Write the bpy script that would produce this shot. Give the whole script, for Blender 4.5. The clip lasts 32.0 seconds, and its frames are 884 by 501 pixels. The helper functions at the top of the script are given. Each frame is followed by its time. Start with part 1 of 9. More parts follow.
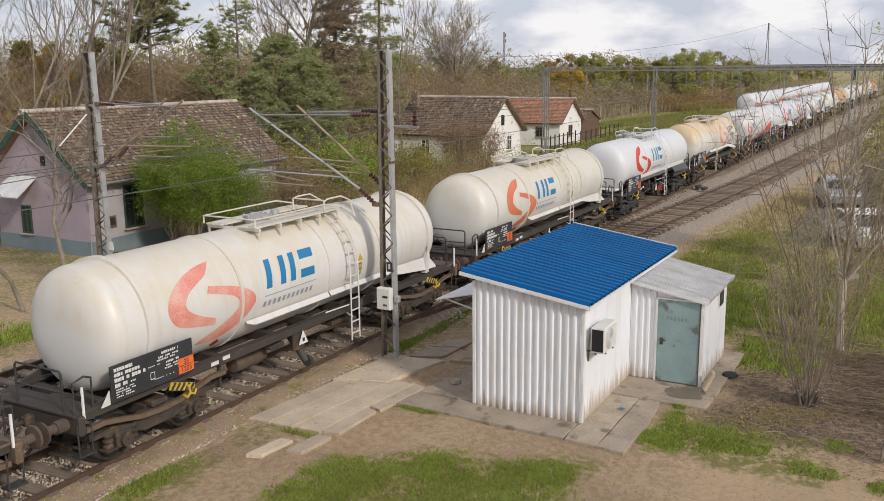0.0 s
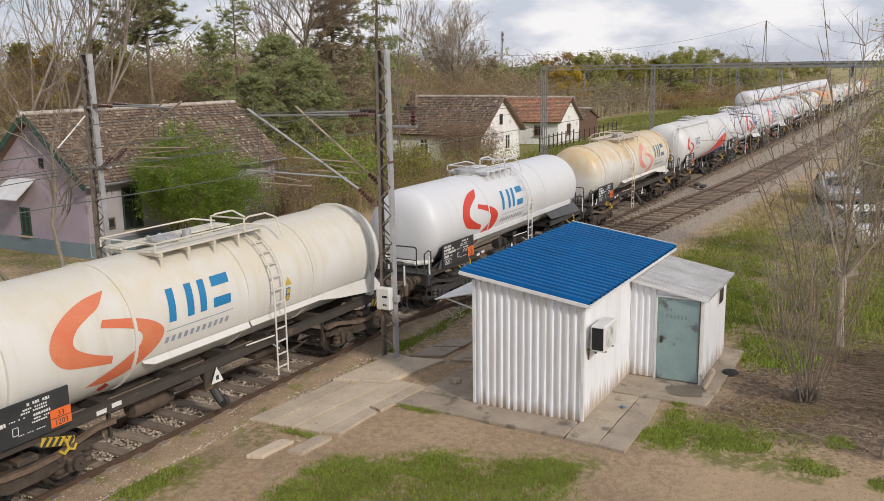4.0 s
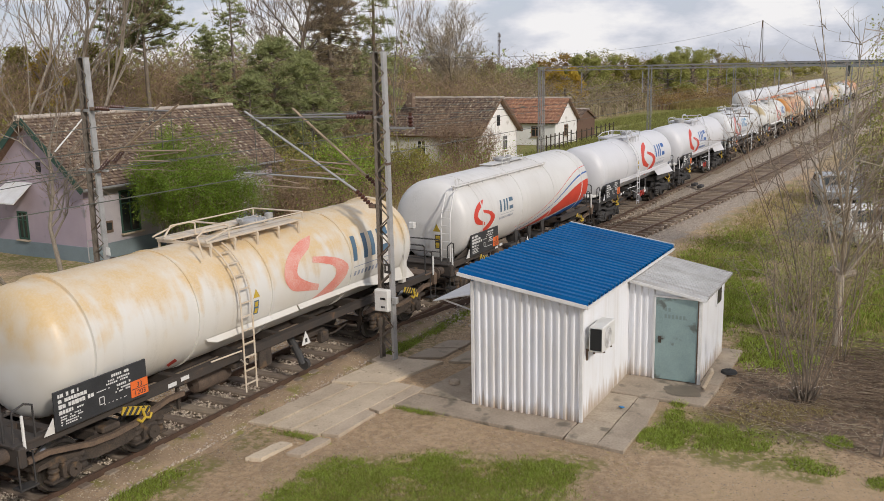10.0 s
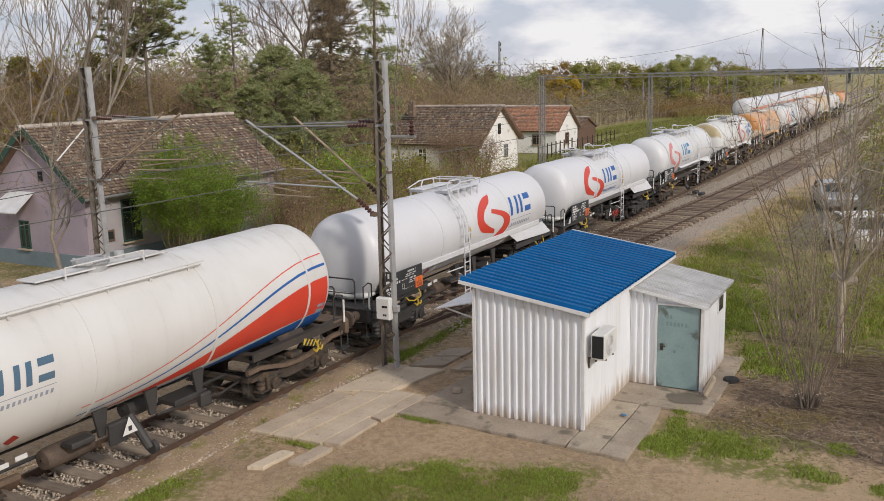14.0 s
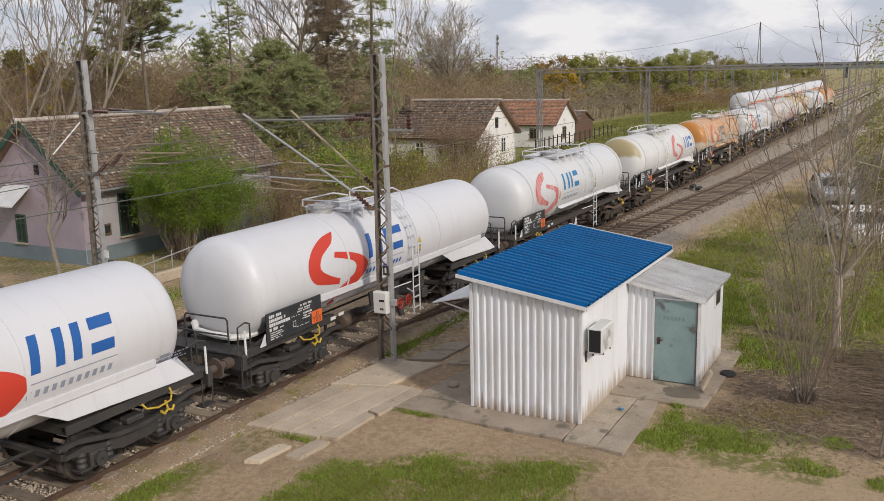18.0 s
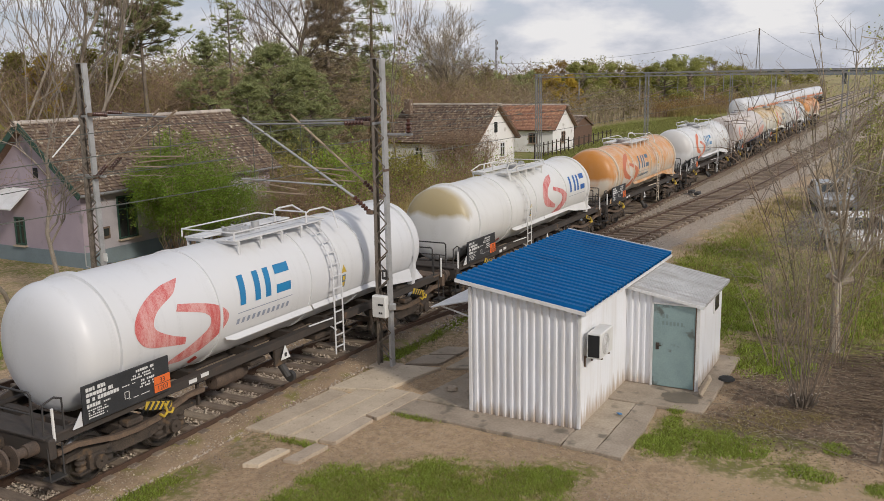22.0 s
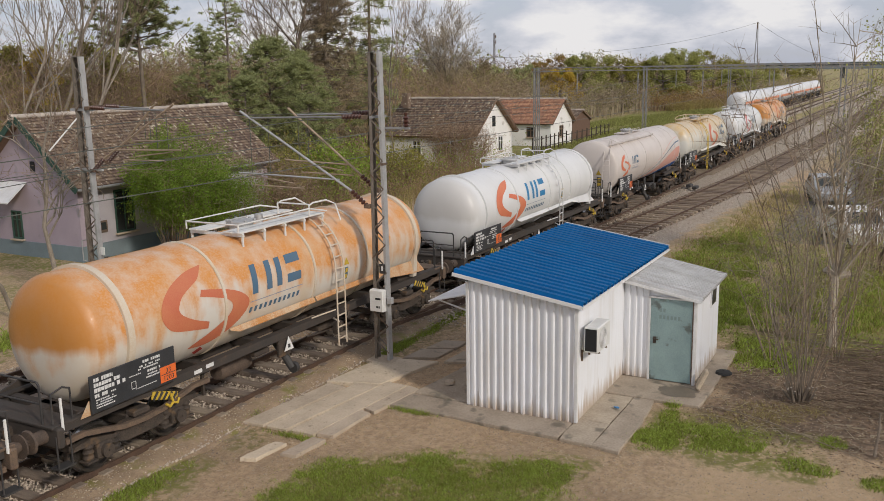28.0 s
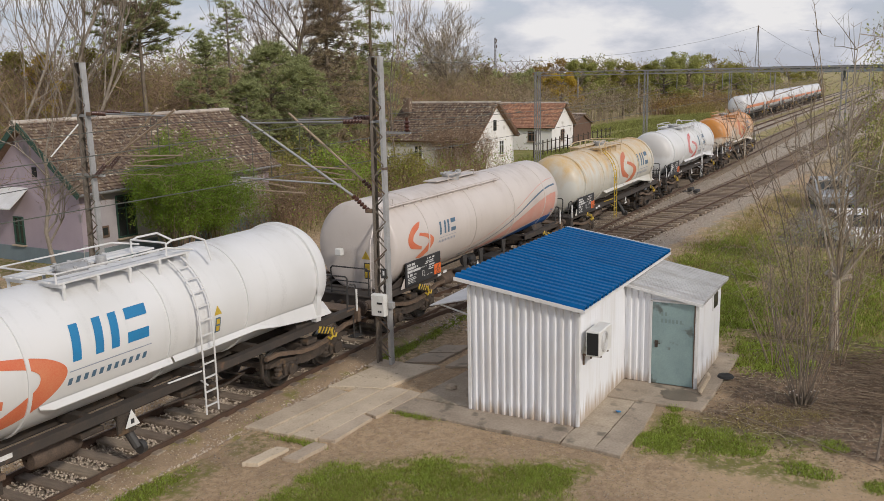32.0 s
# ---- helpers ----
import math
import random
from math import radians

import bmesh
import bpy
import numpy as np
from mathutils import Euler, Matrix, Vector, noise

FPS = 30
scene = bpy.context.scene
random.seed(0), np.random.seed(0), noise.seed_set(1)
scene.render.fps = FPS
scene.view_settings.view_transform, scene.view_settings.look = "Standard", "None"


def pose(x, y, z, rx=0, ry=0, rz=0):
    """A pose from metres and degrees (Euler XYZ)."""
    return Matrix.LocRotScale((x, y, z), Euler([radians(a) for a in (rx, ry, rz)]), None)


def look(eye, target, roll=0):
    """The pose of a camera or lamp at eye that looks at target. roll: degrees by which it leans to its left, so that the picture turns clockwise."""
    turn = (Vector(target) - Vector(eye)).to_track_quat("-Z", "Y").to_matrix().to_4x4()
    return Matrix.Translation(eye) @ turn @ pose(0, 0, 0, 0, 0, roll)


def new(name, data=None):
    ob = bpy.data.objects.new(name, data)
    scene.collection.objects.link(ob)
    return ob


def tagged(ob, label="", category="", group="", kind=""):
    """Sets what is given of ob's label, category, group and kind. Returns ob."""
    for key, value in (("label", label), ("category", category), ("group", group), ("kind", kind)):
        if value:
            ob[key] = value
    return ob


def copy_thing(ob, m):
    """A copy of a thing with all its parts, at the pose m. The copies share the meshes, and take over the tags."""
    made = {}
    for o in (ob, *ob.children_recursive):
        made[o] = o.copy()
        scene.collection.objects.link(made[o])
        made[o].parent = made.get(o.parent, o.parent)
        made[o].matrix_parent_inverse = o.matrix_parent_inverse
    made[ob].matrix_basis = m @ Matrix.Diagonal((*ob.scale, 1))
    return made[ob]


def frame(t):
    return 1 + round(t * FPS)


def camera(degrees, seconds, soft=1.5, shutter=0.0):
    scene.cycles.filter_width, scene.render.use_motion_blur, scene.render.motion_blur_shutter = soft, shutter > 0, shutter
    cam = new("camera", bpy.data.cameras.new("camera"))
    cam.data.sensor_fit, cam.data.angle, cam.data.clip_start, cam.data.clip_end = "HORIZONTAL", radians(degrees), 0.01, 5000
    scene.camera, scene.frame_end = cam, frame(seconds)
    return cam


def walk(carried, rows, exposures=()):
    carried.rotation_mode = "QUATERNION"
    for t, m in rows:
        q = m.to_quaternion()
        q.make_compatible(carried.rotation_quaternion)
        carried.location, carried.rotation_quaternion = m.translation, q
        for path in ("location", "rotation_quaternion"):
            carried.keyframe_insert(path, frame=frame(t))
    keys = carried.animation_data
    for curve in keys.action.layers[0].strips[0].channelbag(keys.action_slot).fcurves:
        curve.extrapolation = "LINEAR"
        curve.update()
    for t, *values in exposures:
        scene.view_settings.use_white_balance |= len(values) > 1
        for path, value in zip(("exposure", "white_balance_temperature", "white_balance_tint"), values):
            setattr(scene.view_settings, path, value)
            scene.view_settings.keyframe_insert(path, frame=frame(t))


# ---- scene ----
# The camera is held on a raised stand beside the line. x runs along the tracks, y across them, z up.
cam = camera(52.4, 32.0, soft=0.8)


def aim(x, y, z, heading, pitch, roll):
    """Eye, heading from the x axis, pitch and roll in degrees."""
    h, p = radians(heading), radians(pitch)
    ahead = Vector((math.cos(h) * math.cos(p), math.sin(h) * math.cos(p), math.sin(p)))
    eye = Vector((x, y, z))
    return look(eye, eye + ahead * 20, roll)


walk(cam, [
    (0.0, aim(0.002, -0.008, 7.203, 28.71, -11.42, -0.47)),
    (0.5, aim(0.011, 0.006, 7.194, 28.73, -11.39, -0.59)),
    (1.0, aim(0.007, -0.004, 7.202, 28.75, -11.40, -0.67)),
    (1.5, aim(0.009, 0.005, 7.196, 28.71, -11.41, -0.69)),
    (2.0, aim(0.001, -0.012, 7.203, 28.69, -11.44, -0.88)),
    (2.5, aim(0.009, 0.001, 7.203, 28.66, -11.43, -0.95)),
    (3.0, aim(0.001, -0.011, 7.203, 28.71, -11.38, -0.91)),
    (3.5, aim(-0.001, -0.002, 7.199, 28.68, -11.39, -0.87)),
    (5.5, aim(0.005, 0.001, 7.203, 28.53, -11.61, -0.86)),
    (6.0, aim(-0.002, 0.002, 7.202, 28.56, -11.59, -0.91)),
    (6.5, aim(0.001, -0.003, 7.204, 28.57, -11.59, -0.92)),
    (7.0, aim(-0.002, -0.010, 7.201, 28.57, -11.50, -1.00)),
    (7.5, aim(-0.003, 0.002, 7.203, 28.48, -11.43, -0.92)),
    (8.0, aim(-0.012, -0.005, 7.197, 28.49, -11.33, -0.97)),
    (8.5, aim(-0.005, -0.004, 7.196, 28.49, -11.32, -0.96)),
    (9.0, aim(-0.001, 0.002, 7.203, 28.49, -11.38, -0.92)),
    (9.5, aim(-0.007, -0.007, 7.202, 28.52, -11.38, -1.08)),
    (10.0, aim(0.006, -0.004, 7.201, 28.53, -11.36, -1.16)),
    (10.5, aim(0.004, -0.002, 7.196, 28.53, -11.36, -1.16)),
    (11.0, aim(0.001, -0.005, 7.205, 28.63, -11.31, -1.14)),
    (11.5, aim(0.002, -0.001, 7.211, 28.70, -11.20, -1.07)),
    (12.0, aim(0.004, 0.000, 7.209, 28.74, -11.10, -1.16)),
    (12.5, aim(-0.007, -0.013, 7.203, 28.77, -11.04, -1.28)),
    (13.0, aim(-0.001, -0.007, 7.196, 28.74, -10.98, -1.30)),
    (13.5, aim(-0.013, -0.014, 7.204, 28.70, -10.93, -1.32)),
    (14.0, aim(-0.010, -0.007, 7.199, 28.60, -10.83, -1.32)),
    (14.5, aim(-0.026, -0.014, 7.195, 28.47, -10.76, -1.27)),
    (16.5, aim(0.012, 0.008, 7.199, 28.26, -11.26, -1.21)),
    (17.0, aim(0.018, 0.006, 7.197, 28.34, -11.30, -1.20)),
    (17.5, aim(0.005, 0.006, 7.190, 28.39, -11.25, -1.34)),
    (18.0, aim(0.009, 0.002, 7.190, 28.43, -11.21, -1.26)),
    (18.5, aim(0.007, -0.002, 7.201, 28.47, -11.15, -1.26)),
    (19.0, aim(0.006, 0.011, 7.198, 28.38, -11.06, -1.24)),
    (19.5, aim(0.020, 0.015, 7.195, 28.32, -11.14, -1.23)),
    (20.0, aim(0.014, 0.010, 7.199, 28.30, -11.30, -1.20)),
    (20.5, aim(0.013, 0.003, 7.192, 28.35, -11.36, -1.19)),
    (21.0, aim(0.011, 0.002, 7.194, 28.43, -11.30, -1.16)),
    (21.5, aim(0.004, 0.008, 7.199, 28.44, -11.11, -1.10)),
    (22.0, aim(-0.001, 0.012, 7.193, 28.33, -10.94, -1.02)),
    (22.5, aim(0.004, 0.010, 7.190, 28.22, -10.88, -1.10)),
    (23.0, aim(0.001, 0.000, 7.188, 28.19, -10.82, -1.25)),
    (23.5, aim(0.001, -0.003, 7.185, 28.19, -10.78, -1.21)),
    (24.0, aim(-0.011, -0.002, 7.184, 28.10, -10.65, -1.16)),
    (24.5, aim(0.006, 0.006, 7.195, 28.09, -10.67, -1.21)),
    (25.0, aim(0.001, 0.008, 7.194, 28.10, -10.76, -1.14)),
    (25.5, aim(0.009, 0.004, 7.188, 28.16, -10.85, -1.11)),
    (27.5, aim(0.007, -0.003, 7.197, 28.23, -11.34, -0.91)),
    (28.0, aim(0.008, 0.002, 7.194, 28.21, -11.33, -0.97)),
    (28.5, aim(0.005, 0.007, 7.193, 28.16, -11.26, -1.04)),
    (29.0, aim(0.004, 0.000, 7.194, 28.19, -11.10, -1.07)),
    (29.5, aim(0.011, 0.002, 7.198, 28.26, -11.07, -1.09)),
    (30.0, aim(0.006, 0.004, 7.197, 28.30, -11.13, -1.13)),
    (30.5, aim(0.008, 0.004, 7.209, 28.35, -11.27, -1.13)),
    (31.0, aim(0.001, -0.006, 7.198, 28.36, -11.23, -1.20)),
    (31.5, aim(0.003, -0.001, 7.207, 28.30, -11.21, -1.13)),
    (32.0, aim(0.003, -0.008, 7.196, 28.31, -11.05, -1.17)),
], exposures=((0, 0.02), (7, 0.0), (12, -0.05), (18, -0.08), (21, -0.13), (25, -0.23), (28, -0.18), (32, -0.16)))

# ---- light ----
SUN_ELEVATION, SUN_HEADING = 31.0, 246.0
world = bpy.data.worlds.new("world")
scene.world = world
world.use_nodes = True
wn, wl = world.node_tree.nodes, world.node_tree.links
wn.clear()
w_out = wn.new("ShaderNodeOutputWorld")
w_mix = wn.new("ShaderNodeMixShader")
w_blue = wn.new("ShaderNodeBackground")
w_cloud = wn.new("ShaderNodeBackground")
sky = wn.new("ShaderNodeTexSky")
sky.sky_type = "NISHITA"
sky.sun_disc = False
sky.sun_elevation = radians(SUN_ELEVATION)
sky.sun_rotation = radians(90.0 - SUN_HEADING)
w_blue.inputs["Strength"].default_value = 0.12
wl.new(sky.outputs[0], w_blue.inputs["Color"])
w_tc = wn.new("ShaderNodeTexCoord")
w_map = wn.new("ShaderNodeMapping")
w_map.inputs["Scale"].default_value = (2.6, 2.6, 6.5)
w_noise = wn.new("ShaderNodeTexNoise")
w_noise.inputs["Scale"].default_value = 2.9
w_noise.inputs["Detail"].default_value = 7.0
w_noise.inputs["Roughness"].default_value = 0.55
w_ramp = wn.new("ShaderNodeValToRGB")
w_ramp.color_ramp.elements[0].position, w_ramp.color_ramp.elements[0].color = 0.41, (0.60, 0.63, 0.755, 1)
w_ramp.color_ramp.elements[1].position, w_ramp.color_ramp.elements[1].color = 0.60, (1.0, 0.98, 0.99, 1)
w_cover = wn.new("ShaderNodeMapRange")
w_cover.inputs["From Min"].default_value, w_cover.inputs["From Max"].default_value = 0.25, 0.5
w_cover.inputs["To Min"].default_value, w_cover.inputs["To Max"].default_value = 0.6, 0.96
wl.new(w_tc.outputs["Generated"], w_map.inputs["Vector"])
wl.new(w_map.outputs[0], w_noise.inputs["Vector"])
wl.new(w_noise.outputs[0], w_ramp.inputs[0])
wl.new(w_noise.outputs[0], w_cover.inputs["Value"])
wl.new(w_ramp.outputs[0], w_cloud.inputs["Color"])
w_cloud.inputs["Strength"].default_value = 0.93
w_sep = wn.new("ShaderNodeSeparateXYZ")
w_high = wn.new("ShaderNodeMapRange")  # the clouds close up towards the horizon
w_high.inputs["From Min"].default_value, w_high.inputs["From Max"].default_value = 0.12, 0.8
w_high.inputs["To Min"].default_value, w_high.inputs["To Max"].default_value = 1.0, 0.7
w_both = wn.new("ShaderNodeMath")
w_both.operation = "MULTIPLY"
wl.new(w_tc.outputs["Generated"], w_sep.inputs[0])
wl.new(w_sep.outputs["Z"], w_high.inputs["Value"])
wl.new(w_cover.outputs[0], w_both.inputs[0])
wl.new(w_high.outputs[0], w_both.inputs[1])
wl.new(w_both.outputs[0], w_mix.inputs[0])
wl.new(w_blue.outputs[0], w_mix.inputs[1])
wl.new(w_cloud.outputs[0], w_mix.inputs[2])
wl.new(w_mix.outputs[0], w_out.inputs["Surface"])

sun = new("sun", bpy.data.lights.new("sun", "SUN"))
sun.data.energy, sun.data.angle, sun.data.color = 2.4, radians(5.0), (1.0, 0.92, 0.82)
_e, _h = radians(SUN_ELEVATION), radians(SUN_HEADING)
sun.matrix_basis = look((0, 0, 60), Vector((0, 0, 60)) - Vector((math.cos(_h) * math.cos(_e), math.sin(_h) * math.cos(_e), math.sin(_e))))


# ---- materials ----
def surf(name, c1, c2=None, scale=3.0, rough=0.7, metal=0.0, bump=0.2, fine=40.0, mix=0.5, island=0.0, rand=0.0,
         streak=None, spots=None, stretch=(1, 1, 1), world_space=False, depth=0.02, thin=0.0, gloss=0.5):
    """A procedural surface: two colours mixed by large and fine noise, with streaks or spots of a third colour."""
    m = bpy.data.materials.new(name)
    m.use_nodes = True
    n, l = m.node_tree.nodes, m.node_tree.links
    b = n["Principled BSDF"]
    c2 = c2 or tuple(v * 0.75 for v in c1)
    if world_space:
        vec = n.new("ShaderNodeNewGeometry").outputs["Position"]
    else:
        vec = n.new("ShaderNodeTexCoord").outputs["Object"]
    mp = n.new("ShaderNodeMapping")
    mp.inputs["Scale"].default_value = stretch
    l.new(vec, mp.inputs["Vector"])
    big = n.new("ShaderNodeTexNoise")
    big.inputs["Scale"].default_value, big.inputs["Detail"].default_value = scale, 5.0
    small = n.new("ShaderNodeTexNoise")
    small.inputs["Scale"].default_value, small.inputs["Detail"].default_value = fine, 4.0
    l.new(mp.outputs[0], big.inputs["Vector"])
    l.new(mp.outputs[0], small.inputs["Vector"])
    add = n.new("ShaderNodeMath")
    add.operation = "MULTIPLY_ADD"
    add.inputs[1].default_value = 0.45
    l.new(small.outputs[0], add.inputs[0])
    half = n.new("ShaderNodeMath")
    half.operation = "MULTIPLY"
    half.inputs[1].default_value = 0.55
    l.new(big.outputs[0], half.inputs[0])
    l.new(half.outputs[0], add.inputs[2])
    rng = n.new("ShaderNodeMapRange")
    rng.inputs["From Min"].default_value = 0.5 - 0.22 * (0.5 / max(mix, 0.05)) * 0.7
    rng.inputs["From Max"].default_value = 0.5 + 0.22 * (0.5 / max(mix, 0.05)) * 0.7
    l.new(add.outputs[0], rng.inputs["Value"])
    col = n.new("ShaderNodeMix")
    col.data_type = "RGBA"
    col.inputs["A"].default_value, col.inputs["B"].default_value = (*c1, 1), (*c2, 1)
    l.new(rng.outputs[0], col.inputs["Factor"])
    out = col.outputs["Result"]
    if streak:
        sc, amount, across = streak
        sm = n.new("ShaderNodeMapping")
        sm.inputs["Scale"].default_value = across
        l.new(vec, sm.inputs["Vector"])
        sn = n.new("ShaderNodeTexNoise")
        sn.inputs["Scale"].default_value, sn.inputs["Detail"].default_value = 1.0, 3.0
        l.new(sm.outputs[0], sn.inputs["Vector"])
        sr = n.new("ShaderNodeMapRange")
        sr.inputs["From Min"].default_value, sr.inputs["From Max"].default_value = 0.5, 0.75
        sr.inputs["To Max"].default_value = amount
        l.new(sn.outputs[0], sr.inputs["Value"])
        s2 = n.new("ShaderNodeMix")
        s2.data_type = "RGBA"
        s2.inputs["B"].default_value = (*sc, 1)
        l.new(sr.outputs[0], s2.inputs["Factor"])
        l.new(out, s2.inputs["A"])
        out = s2.outputs["Result"]
    if spots:
        sc, size, level = spots
        sn = n.new("ShaderNodeTexNoise")
        sn.inputs["Scale"].default_value, sn.inputs["Detail"].default_value = size, 6.0
        l.new(vec, sn.inputs["Vector"])
        sr = n.new("ShaderNodeMapRange")
        sr.inputs["From Min"].default_value, sr.inputs["From Max"].default_value = level, level + 0.1
        l.new(sn.outputs[0], sr.inputs["Value"])
        s2 = n.new("ShaderNodeMix")
        s2.data_type = "RGBA"
        s2.inputs["B"].default_value = (*sc, 1)
        l.new(sr.outputs[0], s2.inputs["Factor"])
        l.new(out, s2.inputs["A"])
        out = s2.outputs["Result"]
    if island or rand:
        hs = n.new("ShaderNodeHueSaturation")
        src = n.new("ShaderNodeNewGeometry").outputs["Random Per Island"] if island else n.new("ShaderNodeObjectInfo").outputs["Random"]
        v = n.new("ShaderNodeMapRange")
        k = island or rand
        v.inputs["To Min"].default_value, v.inputs["To Max"].default_value = 1 - k, 1 + k
        l.new(src, v.inputs["Value"])
        l.new(v.outputs[0], hs.inputs["Value"])
        h = n.new("ShaderNodeMapRange")
        h.inputs["To Min"].default_value, h.inputs["To Max"].default_value = 0.5 - 0.03 * k, 0.5 + 0.03 * k
        l.new(src, h.inputs["Value"])
        l.new(h.outputs[0], hs.inputs["Hue"])
        l.new(out, hs.inputs["Color"])
        out = hs.outputs[0]
    l.new(out, b.inputs["Base Color"])
    b.inputs["Metallic"].default_value = metal
    rr = n.new("ShaderNodeMapRange")
    rr.inputs["To Min"].default_value, rr.inputs["To Max"].default_value = max(rough - 0.1, 0.02), min(rough + 0.12, 1)
    l.new(add.outputs[0], rr.inputs["Value"])
    l.new(rr.outputs[0], b.inputs["Roughness"])
    if bump:
        bp = n.new("ShaderNodeBump")
        bp.inputs["Strength"].default_value, bp.inputs["Distance"].default_value = bump, depth
        l.new(add.outputs[0], bp.inputs["Height"])
        l.new(bp.outputs[0], b.inputs["Normal"])
    b.inputs["Specular IOR Level"].default_value = gloss
    if thin:
        tr, mx = n.new("ShaderNodeBsdfTranslucent"), n.new("ShaderNodeMixShader")
        mx.inputs[0].default_value = thin
        l.new(out, tr.inputs["Color"])
        l.new(b.outputs[0], mx.inputs[1])
        l.new(tr.outputs[0], mx.inputs[2])
        l.new(mx.outputs[0], n["Material Output"].inputs["Surface"])
    return m


def tank_paint(name, base, dirt, stain, low=3.2, high=3.6, amount=0.5, nose=0.0, tail=0.0, nose_z=2.2, rough=0.38, length=15.0, seed=0.0):
    """Tank shell paint: dirty base coat, spilled-load stain on the upper shell above low..high (rail metres), stained end."""
    m = bpy.data.materials.new(name)
    m.use_nodes = True
    n, l = m.node_tree.nodes, m.node_tree.links
    b = n["Principled BSDF"]
    tc = n.new("ShaderNodeTexCoord").outputs["Object"]

    def mapped(scale, loc=(0, 0, 0)):
        mp = n.new("ShaderNodeMapping")
        mp.inputs["Scale"].default_value, mp.inputs["Location"].default_value = scale, (loc[0] + seed, loc[1], loc[2])
        l.new(tc, mp.inputs["Vector"])
        return mp.outputs[0]

    def noisy(vec, scale, detail=5.0):
        t = n.new("ShaderNodeTexNoise")
        t.inputs["Scale"].default_value, t.inputs["Detail"].default_value = scale, detail
        l.new(vec, t.inputs["Vector"])
        return t.outputs[0]

    def ranged(v, a, c, d=0.0, e=1.0):
        r = n.new("ShaderNodeMapRange")
        r.inputs["From Min"].default_value, r.inputs["From Max"].default_value = a, c
        r.inputs["To Min"].default_value, r.inputs["To Max"].default_value = d, e
        l.new(v, r.inputs["Value"])
        return r.outputs[0]

    def calc(op, p, q):
        t = n.new("ShaderNodeMath")
        t.operation = op
        for i, v in enumerate((p, q)):
            if isinstance(v, float):
                t.inputs[i].default_value = v
            else:
                l.new(v, t.inputs[i])
        return t.outputs[0]

    def blend(f, p, q):
        t = n.new("ShaderNodeMix")
        t.data_type = "RGBA"
        l.new(f, t.inputs["Factor"])
        for key, v in (("A", p), ("B", q)):
            if isinstance(v, tuple):
                t.inputs[key].default_value = (*v, 1)
            else:
                l.new(v, t.inputs[key])
        return t.outputs["Result"]

    xyz = n.new("ShaderNodeSeparateXYZ")
    l.new(tc, xyz.inputs[0])
    x, z = xyz.outputs["X"], xyz.outputs["Z"]
    patch = noisy(mapped((0.5, 0.5, 0.5)), 1.4)
    streaks = noisy(mapped((5.0, 1.2, 0.35)), 1.0, 4.0)
    grain = noisy(mapped((1, 1, 1)), 24.0, 4.0)
    col = blend(ranged(patch, 0.4, 0.7, 0.0, 0.7), base, dirt)
    zz = calc("ADD", z, calc("MULTIPLY", calc("SUBTRACT", patch, 0.5), 1.6))
    zz = calc("ADD", zz, calc("MULTIPLY", calc("SUBTRACT", streaks, 0.5), 1.4))
    blot = noisy(mapped((1.1, 1.1, 0.8), (3.0, 0, 0)), 2.2, 9.0)
    zz = calc("ADD", zz, calc("MULTIPLY", calc("SUBTRACT", blot, 0.5), 1.5))
    mask = calc("MULTIPLY", ranged(zz, low, high), calc("MULTIPLY", ranged(grain, 0.25, 0.6, 0.7, 1.0), ranged(blot, 0.3, 0.6, 0.45, 1.0)))
    col = blend(calc("MULTIPLY", mask, amount), col, stain)
    if nose or tail:
        xe = calc("ADD", x, calc("MULTIPLY", calc("SUBTRACT", patch, 0.5), 0.5))
        e = calc("MAXIMUM", ranged(xe, 1.45, 1.85, nose, 0.0), ranged(xe, length - 1.6, length - 1.2, 0.0, tail))
        e = calc("MULTIPLY", e, ranged(calc("ADD", z, calc("MULTIPLY", calc("SUBTRACT", streaks, 0.5), 0.5)), nose_z, nose_z + 0.18))
        col = blend(e, col, tuple(v * 0.8 for v in stain))
    runs = calc("MULTIPLY", ranged(streaks, 0.55, 0.8), ranged(grain, 0.3, 0.7))
    col = blend(calc("MULTIPLY", runs, 0.35), col, tuple(v * 0.55 for v in dirt))
    l.new(col, b.inputs["Base Color"])
    l.new(ranged(grain, 0.2, 0.8, rough - 0.08, rough + 0.15), b.inputs["Roughness"])
    bp = n.new("ShaderNodeBump")
    bp.inputs["Strength"].default_value, bp.inputs["Distance"].default_value = 0.12, 0.02
    l.new(calc("ADD", patch, calc("MULTIPLY", grain, 0.15)), bp.inputs["Height"])
    l.new(bp.outputs[0], b.inputs["Normal"])
    return m


